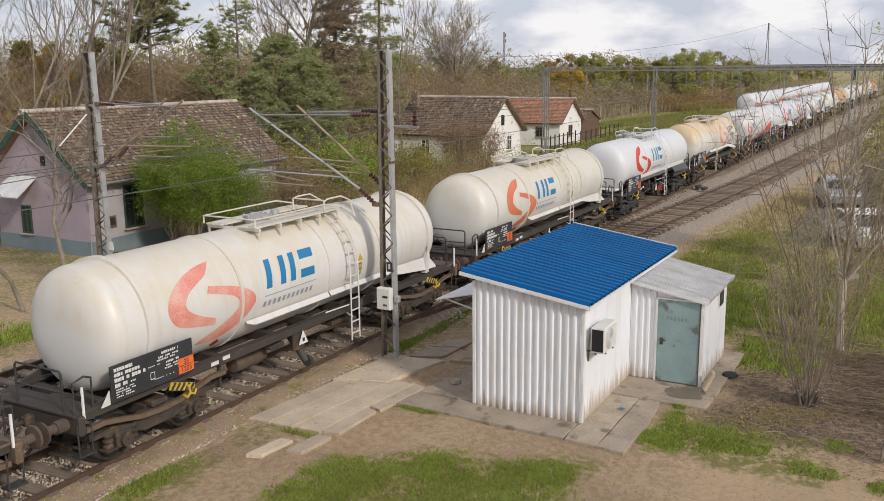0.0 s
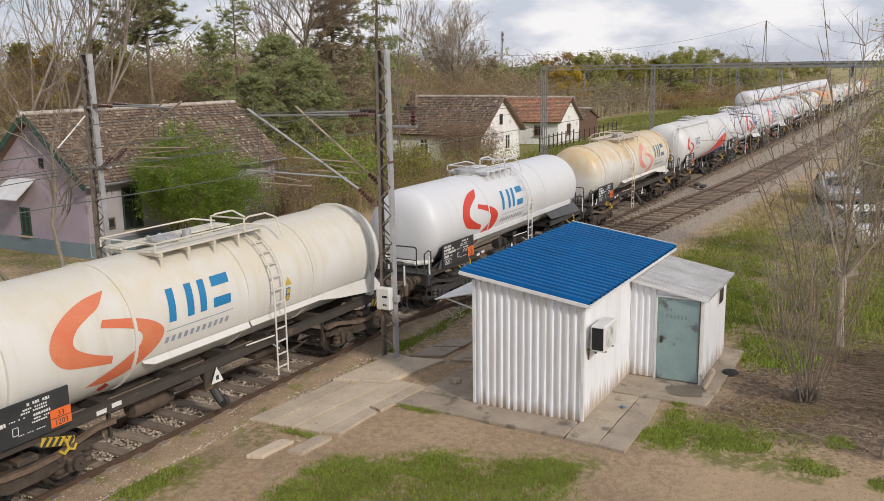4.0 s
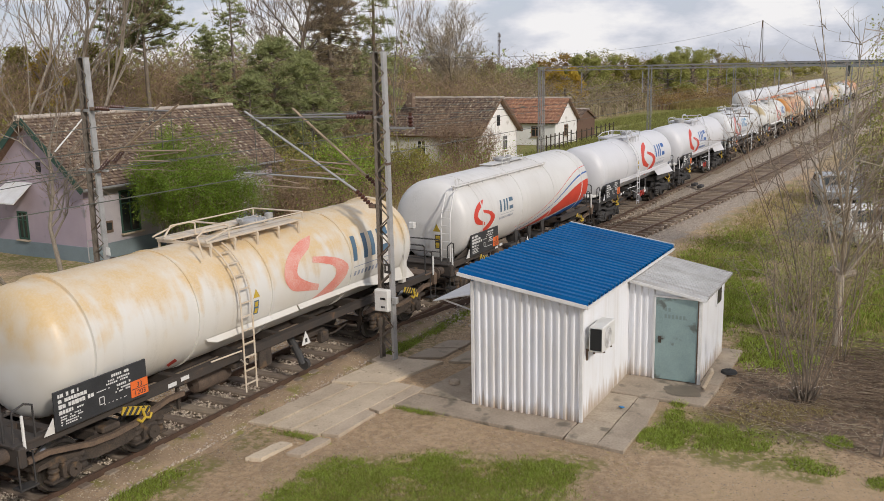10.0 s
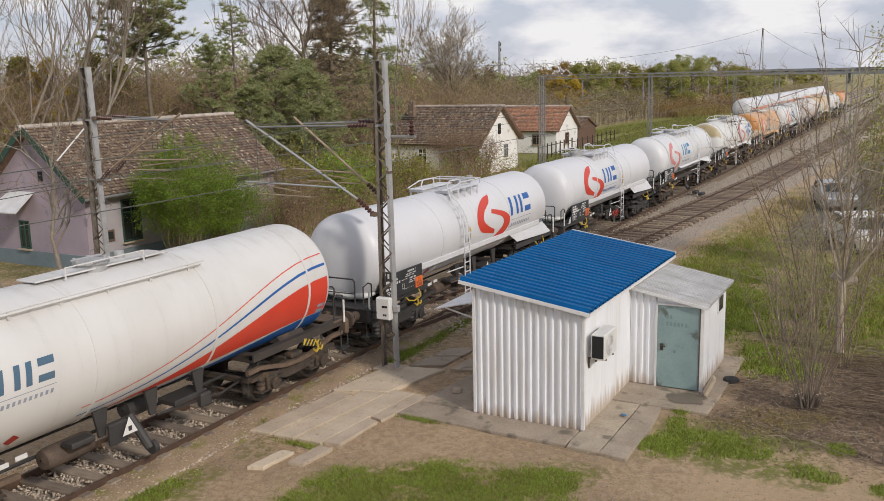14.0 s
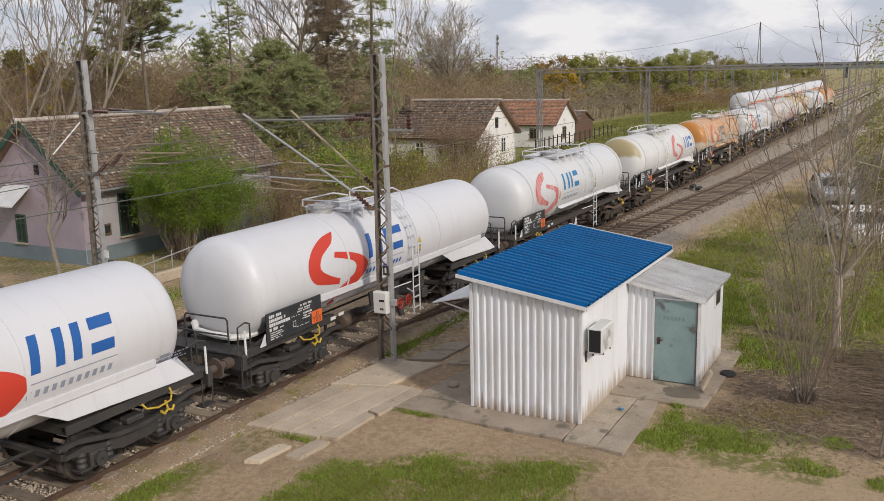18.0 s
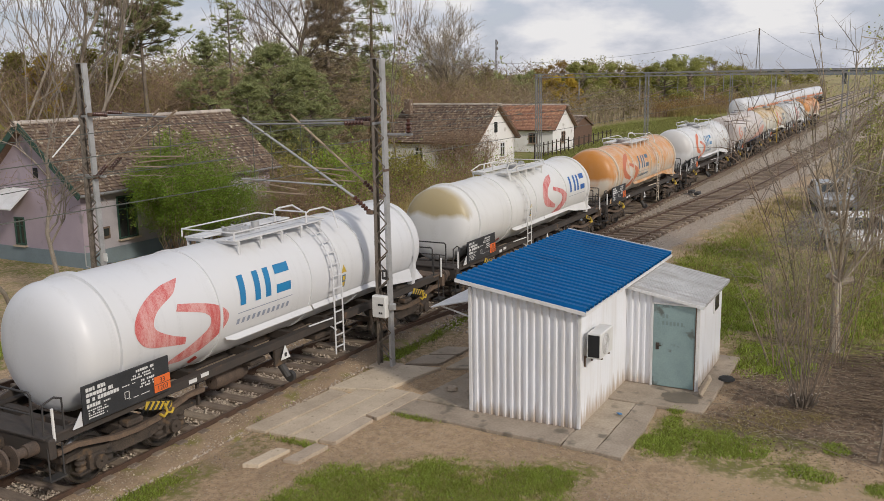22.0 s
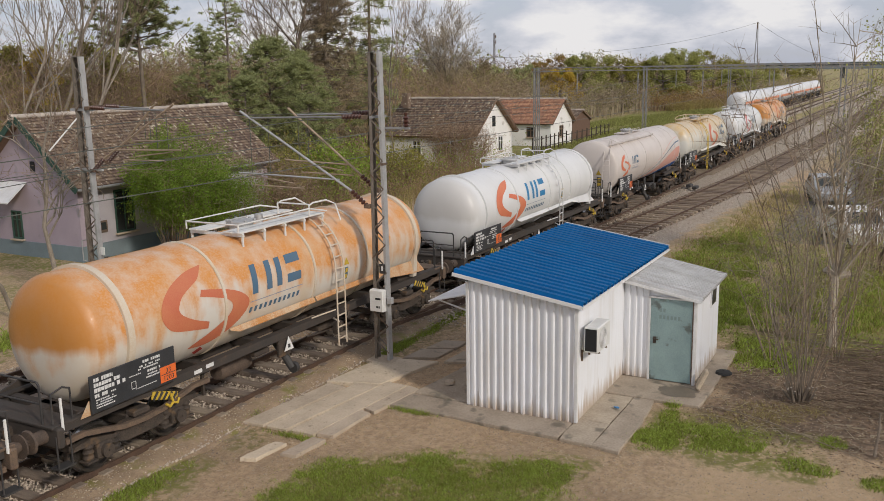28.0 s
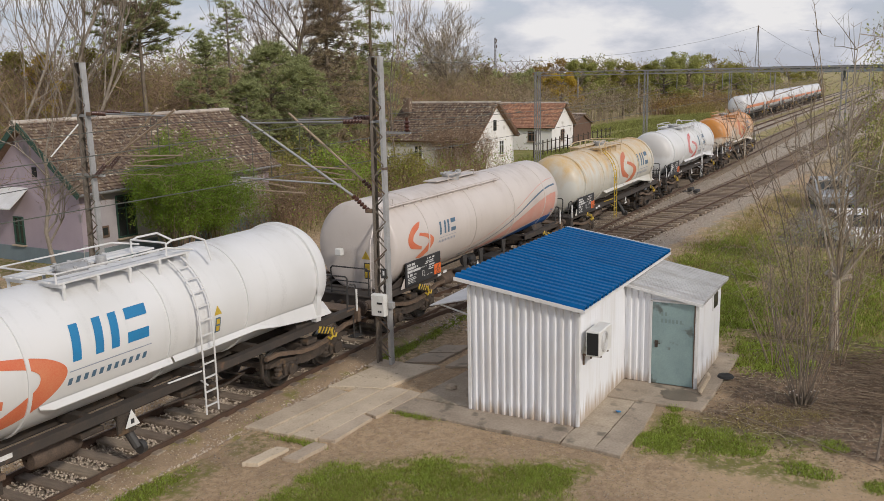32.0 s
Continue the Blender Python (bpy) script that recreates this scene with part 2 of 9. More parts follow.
def ground_paint():
    """Trodden earth with gravelly spots, moss and meadow, by noise and by where people and trains keep it bare."""
    m = bpy.data.materials.new("earth")
    m.use_nodes = True
    n, l = m.node_tree.nodes, m.node_tree.links
    b = n["Principled BSDF"]
    pos = n.new("ShaderNodeNewGeometry").outputs["Position"]
    sep = n.new("ShaderNodeSeparateXYZ")
    l.new(pos, sep.inputs[0])

    def noisy(scale, detail=6.0, rough=0.6):
        t = n.new("ShaderNodeTexNoise")
        t.inputs["Scale"].default_value, t.inputs["Detail"].default_value, t.inputs["Roughness"].default_value = scale, detail, rough
        l.new(pos, t.inputs["Vector"])
        return t.outputs[0]

    def ranged(v, a, c, d=0.0, e=1.0):
        r = n.new("ShaderNodeMapRange")
        r.interpolation_type = "SMOOTHSTEP"
        r.inputs["From Min"].default_value, r.inputs["From Max"].default_value = a, c
        r.inputs["To Min"].default_value, r.inputs["To Max"].default_value = d, e
        l.new(v, r.inputs["Value"])
        return r.outputs[0]

    def calc(op, p, q):
        t = n.new("ShaderNodeMath")
        t.operation = op
        for i, v in enumerate((p, q)):
            if isinstance(v, (float, int)):
                t.inputs[i].default_value = v
            else:
                l.new(v, t.inputs[i])
        return t.outputs[0]

    def blend(f, p, q):
        t = n.new("ShaderNodeMix")
        t.data_type = "RGBA"
        l.new(f, t.inputs["Factor"])
        for key, v in (("A", p), ("B", q)):
            if isinstance(v, tuple):
                t.inputs[key].default_value = (*v, 1)
            else:
                l.new(v, t.inputs[key])
        return t.outputs["Result"]

    big, mid, fine, grit = noisy(0.12), noisy(0.9), noisy(7.0), noisy(38.0, 5.0, 0.75)
    wob = calc("MULTIPLY", calc("SUBTRACT", mid, 0.5), 2.6)
    wob = calc("ADD", wob, calc("MULTIPLY", calc("SUBTRACT", fine, 0.5), 0.7))
    x, y = calc("ADD", sep.outputs["X"], wob), calc("ADD", sep.outputs["Y"], calc("MULTIPLY", wob, 0.8))

    def area(x0, x1, y0, y1, soft=0.3):
        a = calc("MULTIPLY", ranged(x, x0 - soft, x0 + soft), ranged(x, x1 - soft, x1 + soft, 1.0, 0.0))
        c = calc("MULTIPLY", ranged(y, y0 - soft, y0 + soft), ranged(y, y1 - soft, y1 + soft, 1.0, 0.0))
        return calc("MULTIPLY", a, c)

    dirt = blend(ranged(fine, 0.35, 0.65), (0.60, 0.43, 0.265), (0.44, 0.305, 0.185))
    dirt = blend(ranged(mid, 0.5, 0.7), dirt, (0.63, 0.46, 0.29))
    dirt = blend(ranged(grit, 0.44, 0.37), dirt, (0.135, 0.098, 0.068))
    dirt = blend(ranged(noisy(0.45, 7.0, 0.65), 0.48, 0.62, 0.0, 0.32), dirt, (0.235, 0.165, 0.105))
    dirt = blend(ranged(noisy(16.0, 6.0, 0.7), 0.58, 0.7, 0.0, 0.75), dirt, (0.53, 0.385, 0.24))
    dirt = blend(ranged(grit, 0.58, 0.64), dirt, (0.62, 0.53, 0.41))
    grass = blend(ranged(fine, 0.35, 0.65), (0.17, 0.185, 0.038), (0.25, 0.245, 0.055))
    grass = blend(ranged(mid, 0.52, 0.75), grass, (0.24, 0.20, 0.08))
    gravel = blend(ranged(grit, 0.4, 0.6), (0.30, 0.25, 0.20), (0.56, 0.48, 0.40))
    tar = blend(ranged(fine, 0.4, 0.7), (0.13, 0.122, 0.112), (0.19, 0.175, 0.16))
    leafy = blend(ranged(fine, 0.4, 0.65), (0.145, 0.10, 0.066), (0.31, 0.215, 0.14))
    far = calc("MAXIMUM", ranged(sep.outputs["X"], 60.0, 90.0), ranged(sep.outputs["Y"], 24.0, 27.0))
    far = calc("MAXIMUM", far, ranged(sep.outputs["X"], 6.0, 2.0))
    lawn = calc("MULTIPLY", far, ranged(big, 0.3, 0.42))
    turf_x = calc("ADD", x, calc("MULTIPLY", calc("SUBTRACT", y, 7.5), 0.47))  # the turf's edge runs askew
    turf = calc("MULTIPLY", calc("MULTIPLY", ranged(turf_x, 9.0, 9.6), ranged(turf_x, 13.9, 14.4, 1.0, 0.0)), calc("MULTIPLY", ranged(y, 4.7, 5.2), ranged(y, 9.5, 9.9, 1.0, 0.0)))
    lawn = calc("MAXIMUM", lawn, turf)
    for box_ in ((16.2, 18.3, 1.2, 4.7), (23.5, 38.0, -6.0, 4.4), (9.5, 12.0, 11.2, 12.2), (70.0, 130.0, 25.0, 31.0),
                 (13.0, 30.0, 20.6, 23.0)):
        lawn = calc("MAXIMUM", lawn, area(*box_))
    lawn = calc("MAXIMUM", lawn, calc("MULTIPLY", area(25.0, 60.0, 4.4, 8.8, 0.6), ranged(mid, 0.42, 0.6, 0.1, 0.8)))
    lawn = calc("MULTIPLY", lawn, ranged(calc("ADD", fine, calc("MULTIPLY", mid, 0.6)), 0.66, 0.9, 0.12, 1.0))
    meadow = calc("MULTIPLY", area(58.0, 172.0, 25.3, 41.0, 0.5), ranged(mid, 0.3, 0.55, 0.55, 1.0))
    lawn = calc("MAXIMUM", lawn, meadow)
    col = blend(area(17.5, 26.0, -5.0, 3.6), dirt, leafy)
    col = blend(calc("MULTIPLY", area(9.0, 14.2, 0.5, 4.8, 0.5), 0.3), col, (0.26, 0.18, 0.115))
    col = blend(calc("MULTIPLY", area(13.2, 16.9, -4.0, 3.4, 0.4), 0.5), col, (0.66, 0.48, 0.29))
    col = blend(lawn, col, grass)
    moss = calc("MULTIPLY", area(13.0, 34.0, 11.3, 12.3, 0.3), ranged(fine, 0.4, 0.6))
    col = blend(calc("MULTIPLY", moss, 0.7), col, (0.2, 0.185, 0.05))
    col = blend(area(39.0, 78.0, -12.0, 5.4), col, tar)
    stone = calc("MAXIMUM", area(-30.0, 400.0, 12.2, 14.7, 0.25), area(-30.0, 400.0, 16.8, 19.7, 0.25))
    bend = calc("MULTIPLY", calc("EXPONENT", calc("MULTIPLY", calc("SUBTRACT", sep.outputs["X"], 21.0), -1 / 40), 0.0), 5.97)  # beside the branching track
    beside = calc("SUBTRACT", y, bend)
    branch_bed = calc("MULTIPLY", ranged(beside, 5.0, 5.5), ranged(y, 12.6, 13.2, 1.0, 0.0))
    stone = calc("MAXIMUM", stone, calc("MULTIPLY", branch_bed, ranged(x, 27.0, 30.0)))
    stone = calc("MAXIMUM", stone, area(104.0, 400.0, 20.6, 23.4, 0.4))
    col = blend(calc("MULTIPLY", stone, 0.9), col, gravel)
    off = calc("ABSOLUTE", calc("SUBTRACT", calc("SUBTRACT", sep.outputs["Y"], bend), 7.6), 0.0)
    bed_shade = calc("MULTIPLY", ranged(off, 0.95, 1.3, 0.55, 0.0), ranged(x, 26.0, 29.0))  # dark bed between the branch's rails, its shade put into the colour
    col = blend(bed_shade, col, (0.15, 0.115, 0.085))
    l.new(col, b.inputs["Base Color"])
    b.inputs["Roughness"].default_value = 0.95
    bp = n.new("ShaderNodeBump")
    bp.inputs["Strength"].default_value, bp.inputs["Distance"].default_value = 1.0, 0.07
    l.new(calc("ADD", fine, calc("MULTIPLY", grit, 0.7)), bp.inputs["Height"])
    l.new(bp.outputs[0], b.inputs["Normal"])
    return m


MAT = {
    "earth": ground_paint(),
    "stone": surf("ballast_stone", (0.58, 0.49, 0.40), (0.40, 0.325, 0.26), 6.0, 0.95, island=0.3),
    "sleeper": surf("sleeper_wood", (0.31, 0.245, 0.185), (0.19, 0.15, 0.115), 4.0, 0.9, bump=0.5, stretch=(3, 0.6, 3), rand=0.25),
    "sleeper_grey": surf("sleeper_concrete", (0.30, 0.23, 0.17), (0.15, 0.112, 0.082), 4.0, 0.9, bump=0.5, rand=0.35),
    "rail": surf("rail_rust", (0.115, 0.066, 0.042), (0.066, 0.041, 0.03), 5.0, 0.8, metal=0.1, bump=0.3),
    "rail_top": surf("rail_head", (0.20, 0.135, 0.10), (0.13, 0.09, 0.065), 5.0, 0.5, metal=0.4, bump=0.1),
    "concrete": surf("old_concrete", (0.55, 0.455, 0.345), (0.39, 0.315, 0.235), 1.6, 0.92, bump=0.5, fine=28.0, spots=((0.25, 0.205, 0.15), 9.0, 0.63), rand=0.14, world_space=True),
    "concrete_dark": surf("damp_concrete", (0.44, 0.365, 0.28), (0.27, 0.22, 0.165), 1.4, 0.9, bump=0.5, fine=24.0, spots=((0.17, 0.145, 0.11), 2.0, 0.57), rand=0.1, world_space=True),
    "wet": surf("wet_concrete", (0.13, 0.108, 0.082), (0.21, 0.172, 0.13), 3.0, 0.45, bump=0.1, gloss=0.3),
    "white_sheet": surf("white_sheet", (0.8, 0.815, 0.86), (0.73, 0.735, 0.75), 1.2, 0.5, bump=0.06, streak=((0.45, 0.37, 0.27), 0.35, (6.0, 6.0, 0.5))),
    "white_wall": surf("white_wall", (0.82, 0.835, 0.875), (0.76, 0.765, 0.78), 1.0, 0.65, bump=0.12, streak=((0.5, 0.44, 0.36), 0.25, (4.0, 4.0, 0.4))),
    "white_trim": surf("white_trim", (0.76, 0.76, 0.76), (0.62, 0.61, 0.6), 3.0, 0.45, bump=0.1),
    "blue_roof": surf("blue_roof", (0.001, 0.085, 0.26), (0.002, 0.108, 0.30), 1.2, 0.55, bump=0.06, gloss=0.12, streak=((0.004, 0.05, 0.14), 0.5, (5.0, 0.7, 1.0))),
    "grey_roof": surf("grey_roof", (0.60, 0.595, 0.59), (0.42, 0.41, 0.40), 2.0, 0.5, metal=0.15, bump=0.15, streak=((0.24, 0.21, 0.18), 0.5, (5.0, 0.6, 1.0))),
    "teal_door": surf("teal_door", (0.28, 0.385, 0.382), (0.20, 0.285, 0.288), 2.2, 0.5, bump=0.12, spots=((0.12, 0.14, 0.13), 3.5, 0.62)),
    "galv": surf("galvanised", (0.36, 0.36, 0.36), (0.24, 0.235, 0.23), 4.0, 0.55, metal=0.5, bump=0.15, spots=((0.16, 0.10, 0.06), 3.0, 0.64)),
    "galv_light": surf("galvanised_light", (0.5, 0.5, 0.5), (0.36, 0.355, 0.35), 4.0, 0.5, metal=0.4, bump=0.1),
    "rust_steel": surf("rust_steel", (0.20, 0.135, 0.09), (0.10, 0.075, 0.06), 6.0, 0.8, metal=0.2, bump=0.3),
    "rust_tube": surf("rusty_tube", (0.46, 0.36, 0.26), (0.32, 0.24, 0.17), 6.0, 0.7, metal=0.3, bump=0.2),
    "grime": surf("bogie_grime", (0.088, 0.066, 0.05), (0.036, 0.03, 0.026), 5.0, 0.85, metal=0.1, bump=0.5, spots=((0.13, 0.085, 0.05), 4.0, 0.6)),
    "grime_brown": surf("brown_grime", (0.143, 0.101, 0.075), (0.072, 0.056, 0.047), 4.0, 0.85, metal=0.1, bump=0.4),
    "sole_black": surf("dark_sole_bar", (0.038, 0.034, 0.031), (0.066, 0.05, 0.04), 3.0, 0.75, bump=0.25, spots=((0.13, 0.08, 0.05), 3.0, 0.62)),
    "black_steel": surf("black_steel", (0.030, 0.030, 0.032), (0.055, 0.05, 0.046), 4.0, 0.6, bump=0.2),
    "wheel_steel": surf("wheel_steel", (0.085, 0.075, 0.068), (0.05, 0.045, 0.04), 5.0, 0.5, metal=0.6, bump=0.1),
    "tread": surf("wheel_tread", (0.55, 0.54, 0.53), (0.42, 0.41, 0.4), 6.0, 0.3, metal=0.9, bump=0.05),
    "plate_black": surf("number_board", (0.022, 0.024, 0.028), (0.04, 0.042, 0.046), 3.0, 0.5, bump=0.05),
    "ink_white": surf("white_marking", (0.72, 0.72, 0.71), (0.55, 0.55, 0.54), 12.0, 0.6, bump=0),
    "ink_black": surf("black_marking", (0.03, 0.03, 0.032), (0.05, 0.05, 0.05), 8.0, 0.6, bump=0),
    "orange": surf("orange_board", (0.80, 0.165, 0.03), (0.66, 0.13, 0.03), 5.0, 0.5, bump=0),
    "orange_faded": surf("faded_orange_band", (0.76, 0.24, 0.11), (0.68, 0.32, 0.2), 3.0, 0.5, bump=0),
    "band_white": surf("stained_white_band", (0.62, 0.56, 0.48), (0.58, 0.46, 0.32), 3.0, 0.5, bump=0.1),
    "apron_rust": surf("rust_stained_apron", (0.56, 0.42, 0.28), (0.50, 0.22, 0.06), 1.6, 0.6, bump=0.15, mix=0.9, streak=((0.42, 0.17, 0.05), 0.7, (6.0, 2.0, 0.6))),
    "pebble": surf("pale_pebble", (0.49, 0.41, 0.315), (0.33, 0.26, 0.19), 6.0, 0.9, island=0.5),
    "yellow": surf("yellow_paint", (0.62, 0.43, 0.04), (0.45, 0.31, 0.04), 6.0, 0.55, bump=0.1),
    "red_paint": surf("red_paint", (0.45, 0.035, 0.02), (0.3, 0.03, 0.02), 6.0, 0.5, bump=0.1),
    "logo_red": surf("emblem_red", (0.62, 0.045, 0.022), (0.52, 0.05, 0.03), 2.0, 0.45, bump=0, mix=0.3),
    "logo_faded": surf("emblem_faded_red", (0.66, 0.20, 0.15), (0.70, 0.42, 0.36), 1.6, 0.5, bump=0, mix=0.8),
    "logo_worn": surf("emblem_worn_crimson", (0.52, 0.085, 0.08), (0.64, 0.36, 0.34), 2.2, 0.5, bump=0, mix=0.8, stretch=(2.5, 1, 0.5)),
    "logo_orange": surf("emblem_orange_red", (0.60, 0.13, 0.06), (0.62, 0.22, 0.11), 2.0, 0.5, bump=0),
    "logo_brick": surf("emblem_brick_red", (0.50, 0.125, 0.065), (0.54, 0.19, 0.09), 2.0, 0.5, bump=0),
    "logo_blue": surf("mark_blue", (0.012, 0.20, 0.42), (0.02, 0.16, 0.34), 2.0, 0.45, bump=0),
    "logo_deep": surf("mark_deep_blue", (0.012, 0.09, 0.33), (0.015, 0.11, 0.36), 2.0, 0.45, bump=0),
    "logo_dim": surf("mark_dim_blue", (0.05, 0.13, 0.22), (0.10, 0.15, 0.2), 2.0, 0.5, bump=0),
    "logo_grey": surf("mark_grey", (0.22, 0.26, 0.34), (0.32, 0.34, 0.4), 3.0, 0.5, bump=0),
    "swoosh_red": surf("swoosh_red", (0.66, 0.06, 0.03), (0.58, 0.055, 0.03), 1.5, 0.4, bump=0),
    "swoosh_pale": surf("swoosh_pale_red", (0.62, 0.27, 0.22), (0.60, 0.38, 0.32), 1.5, 0.5, bump=0),
    "sign_white": surf("sign_white", (0.75, 0.75, 0.73), (0.65, 0.64, 0.62), 5.0, 0.5, bump=0),
    "brown_glaze": surf("brown_insulator", (0.09, 0.035, 0.022), (0.06, 0.025, 0.02), 5.0, 0.3, bump=0),
    "wire": surf("wire_copper", (0.14, 0.15, 0.13), (0.09, 0.09, 0.08), 4.0, 0.6, metal=0.4, bump=0),
    "mauve": surf("mauve_render", (0.402, 0.330, 0.378), (0.324, 0.270, 0.312), 1.0, 0.9, bump=0.25, spots=((0.24, 0.22, 0.23), 1.3, 0.6)),
    "grey_render": surf("grey_render", (0.450, 0.413, 0.431), (0.350, 0.325, 0.350), 1.0, 0.9, bump=0.25, spots=((0.42, 0.40, 0.39), 1.1, 0.6)),
    "shoulder": surf("gravelly_shoulder", (0.42, 0.305, 0.195), (0.22, 0.155, 0.10), 2.0, 0.95, bump=0.8, fine=34.0, world_space=True, depth=0.04, spots=((0.22, 0.195, 0.06), 1.3, 0.55)),
    "mast_brown": surf("weathered_mast_steel", (0.24, 0.205, 0.17), (0.15, 0.125, 0.10), 4.0, 0.7, metal=0.2, bump=0.15),
    "blue_plinth": surf("blue_grey_plinth", (0.204, 0.258, 0.282), (0.156, 0.192, 0.210), 1.2, 0.9, bump=0.2),
    "lime_wall": surf("limewashed_wall", (0.86, 0.85, 0.83), (0.76, 0.74, 0.71), 1.0, 0.9, bump=0.25, spots=((0.5, 0.47, 0.43), 0.9, 0.62)),
    "grey_wall": surf("weathered_wall", (0.52, 0.49, 0.46), (0.38, 0.35, 0.32), 0.8, 0.9, bump=0.3, spots=((0.28, 0.25, 0.22), 1.0, 0.58)),
    "worn_wall": surf("worn_limewash", (0.74, 0.72, 0.69), (0.58, 0.55, 0.51), 0.8, 0.9, bump=0.3, spots=((0.36, 0.33, 0.29), 1.0, 0.6)),
    "tile_brown": surf("old_roof_tile", (0.20, 0.135, 0.095), (0.12, 0.085, 0.063), 0.9, 0.92, bump=0.3, spots=((0.42, 0.37, 0.29), 5.0, 0.57), island=0.5),
    "tile_red": surf("clay_roof_tile", (0.43, 0.215, 0.13), (0.28, 0.155, 0.10), 0.9, 0.92, bump=0.3, spots=((0.17, 0.14, 0.10), 1.8, 0.6), island=0.25),
    "ridge_tile": surf("ridge_tile", (0.55, 0.49, 0.43), (0.40, 0.34, 0.29), 3.0, 0.9, bump=0.3, rand=0.2),
    "green_wood": surf("green_joinery", (0.018, 0.058, 0.042), (0.03, 0.075, 0.055), 5.0, 0.6, bump=0.1),
    "wood": surf("brown_planks", (0.221, 0.130, 0.085), (0.130, 0.085, 0.058), 4.0, 0.85, bump=0.4, stretch=(3, 3, 0.5), rand=0.2),
    "dark": surf("dark_inside", (0.012, 0.013, 0.014), (0.02, 0.02, 0.02), 4.0, 0.9, bump=0),
    "bark": surf("bark", (0.247, 0.203, 0.158), (0.128, 0.102, 0.081), 5.0, 0.95, bump=0.8, stretch=(2, 2, 0.6)),
    "bark_pale": surf("pale_bark", (0.47, 0.41, 0.33), (0.26, 0.22, 0.17), 5.0, 0.95, bump=0.6, stretch=(2, 2, 0.6)),
    "bark_grey": surf("grey_bark", (0.35, 0.30, 0.245), (0.19, 0.16, 0.125), 5.0, 0.95, bump=0.6, stretch=(2, 2, 0.6)),
    "twig": surf("twig", (0.36, 0.27, 0.195), (0.22, 0.165, 0.12), 3.0, 0.95, bump=0, island=0.35, thin=0.2, gloss=0.1),
    "twig_red": surf("reddish_twig", (0.40, 0.27, 0.18), (0.25, 0.18, 0.125), 3.0, 0.95, bump=0, island=0.4, thin=0.2, gloss=0.1),
    "twig_pale": surf("pale_twig", (0.47, 0.39, 0.285), (0.30, 0.245, 0.175), 3.0, 0.95, bump=0, island=0.35, thin=0.2, gloss=0.1),
    "needle": surf("pine_needle", (0.47, 0.48, 0.23), (0.30, 0.33, 0.155), 0.6, 0.8, bump=0, island=0.5, thin=0.5, gloss=0.2),
    "needle_grey": surf("spruce_needle", (0.46, 0.37, 0.25), (0.32, 0.27, 0.18), 0.5, 0.85, bump=0, island=0.5, thin=0.5, gloss=0.2),
    "leaf": surf("fresh_leaf", (0.33, 0.42, 0.065), (0.20, 0.29, 0.045), 0.8, 0.6, bump=0, island=0.4, thin=0.4, gloss=0.2),
    "leaf_deep": surf("deep_green_leaf", (0.24, 0.33, 0.045), (0.13, 0.20, 0.03), 0.8, 0.6, bump=0, island=0.5, thin=0.4, gloss=0.2),
    "leaf_yellow": surf("yellow_green_leaf", (0.41, 0.405, 0.13), (0.29, 0.30, 0.10), 0.2, 0.7, bump=0, island=0.4, thin=0.4, gloss=0.2),
    "leaf_gold": surf("golden_twig", (0.58, 0.41, 0.06), (0.44, 0.32, 0.06), 0.4, 0.7, bump=0, island=0.3, thin=0.4, gloss=0.2),
    "leaf_olive": surf("olive_leaf", (0.34, 0.305, 0.08), (0.25, 0.235, 0.065), 0.3, 0.8, bump=0, island=0.4, thin=0.4, gloss=0.2),
    "leaf_rust": surf("rusty_bud_leaf", (0.4, 0.26, 0.08), (0.28, 0.18, 0.065), 0.4, 0.8, bump=0, island=0.4, thin=0.4, gloss=0.2),
    "leaf_meadow": surf("meadow_blade", (0.31, 0.335, 0.10), (0.25, 0.235, 0.085), 0.3, 0.8, bump=0, island=0.5, thin=0.4, gloss=0.2),
    "leaf_dead": surf("withered_leaf", (0.35, 0.275, 0.185), (0.23, 0.185, 0.125), 0.4, 0.9, bump=0, island=0.45, thin=0.3, gloss=0.1),
    "leaf_litter": surf("leaf_litter", (0.36, 0.24, 0.14), (0.09, 0.06, 0.04), 0.8, 0.9, bump=0, island=0.7, gloss=0.2),
    "blossom": surf("dry_seed_heads", (0.38, 0.31, 0.22), (0.22, 0.16, 0.10), 2.0, 0.9, bump=0, island=0.4, thin=0.4, gloss=0.2),
    "grass": surf("grass_blade", (0.345, 0.405, 0.08), (0.25, 0.295, 0.056), 1.5, 0.7, bump=0, island=0.65, thin=0.4, gloss=0.2),
    "grass_dry": surf("dry_grass_blade", (0.44, 0.36, 0.16), (0.29, 0.24, 0.09), 1.5, 0.85, bump=0, island=0.4, thin=0.4, gloss=0.2),
    "faint_mark": surf("faint_door_mark", (0.17, 0.235, 0.23), (0.2, 0.27, 0.265), 9.0, 0.6, bump=0),
    "grey_paint": surf("grey_underframe_paint", (0.10, 0.105, 0.115), (0.07, 0.07, 0.072), 3.0, 0.6, bump=0.1),
    "far_hill": surf("far_hills", (0.120, 0.136, 0.141), (0.088, 0.104, 0.096), 0.01, 1.0, bump=0, fine=0.08),
    "litter_blue": surf("blue_litter", (0.02, 0.2, 0.45), (0.02, 0.15, 0.35), 5.0, 0.4, bump=0),
    "plastic": surf("ac_plastic", (0.72, 0.72, 0.70), (0.62, 0.61, 0.58), 4.0, 0.45, bump=0.05),
    "car_silver": surf("silver_paint", (0.42, 0.44, 0.46), (0.36, 0.38, 0.4), 2.0, 0.3, metal=0.5, bump=0),
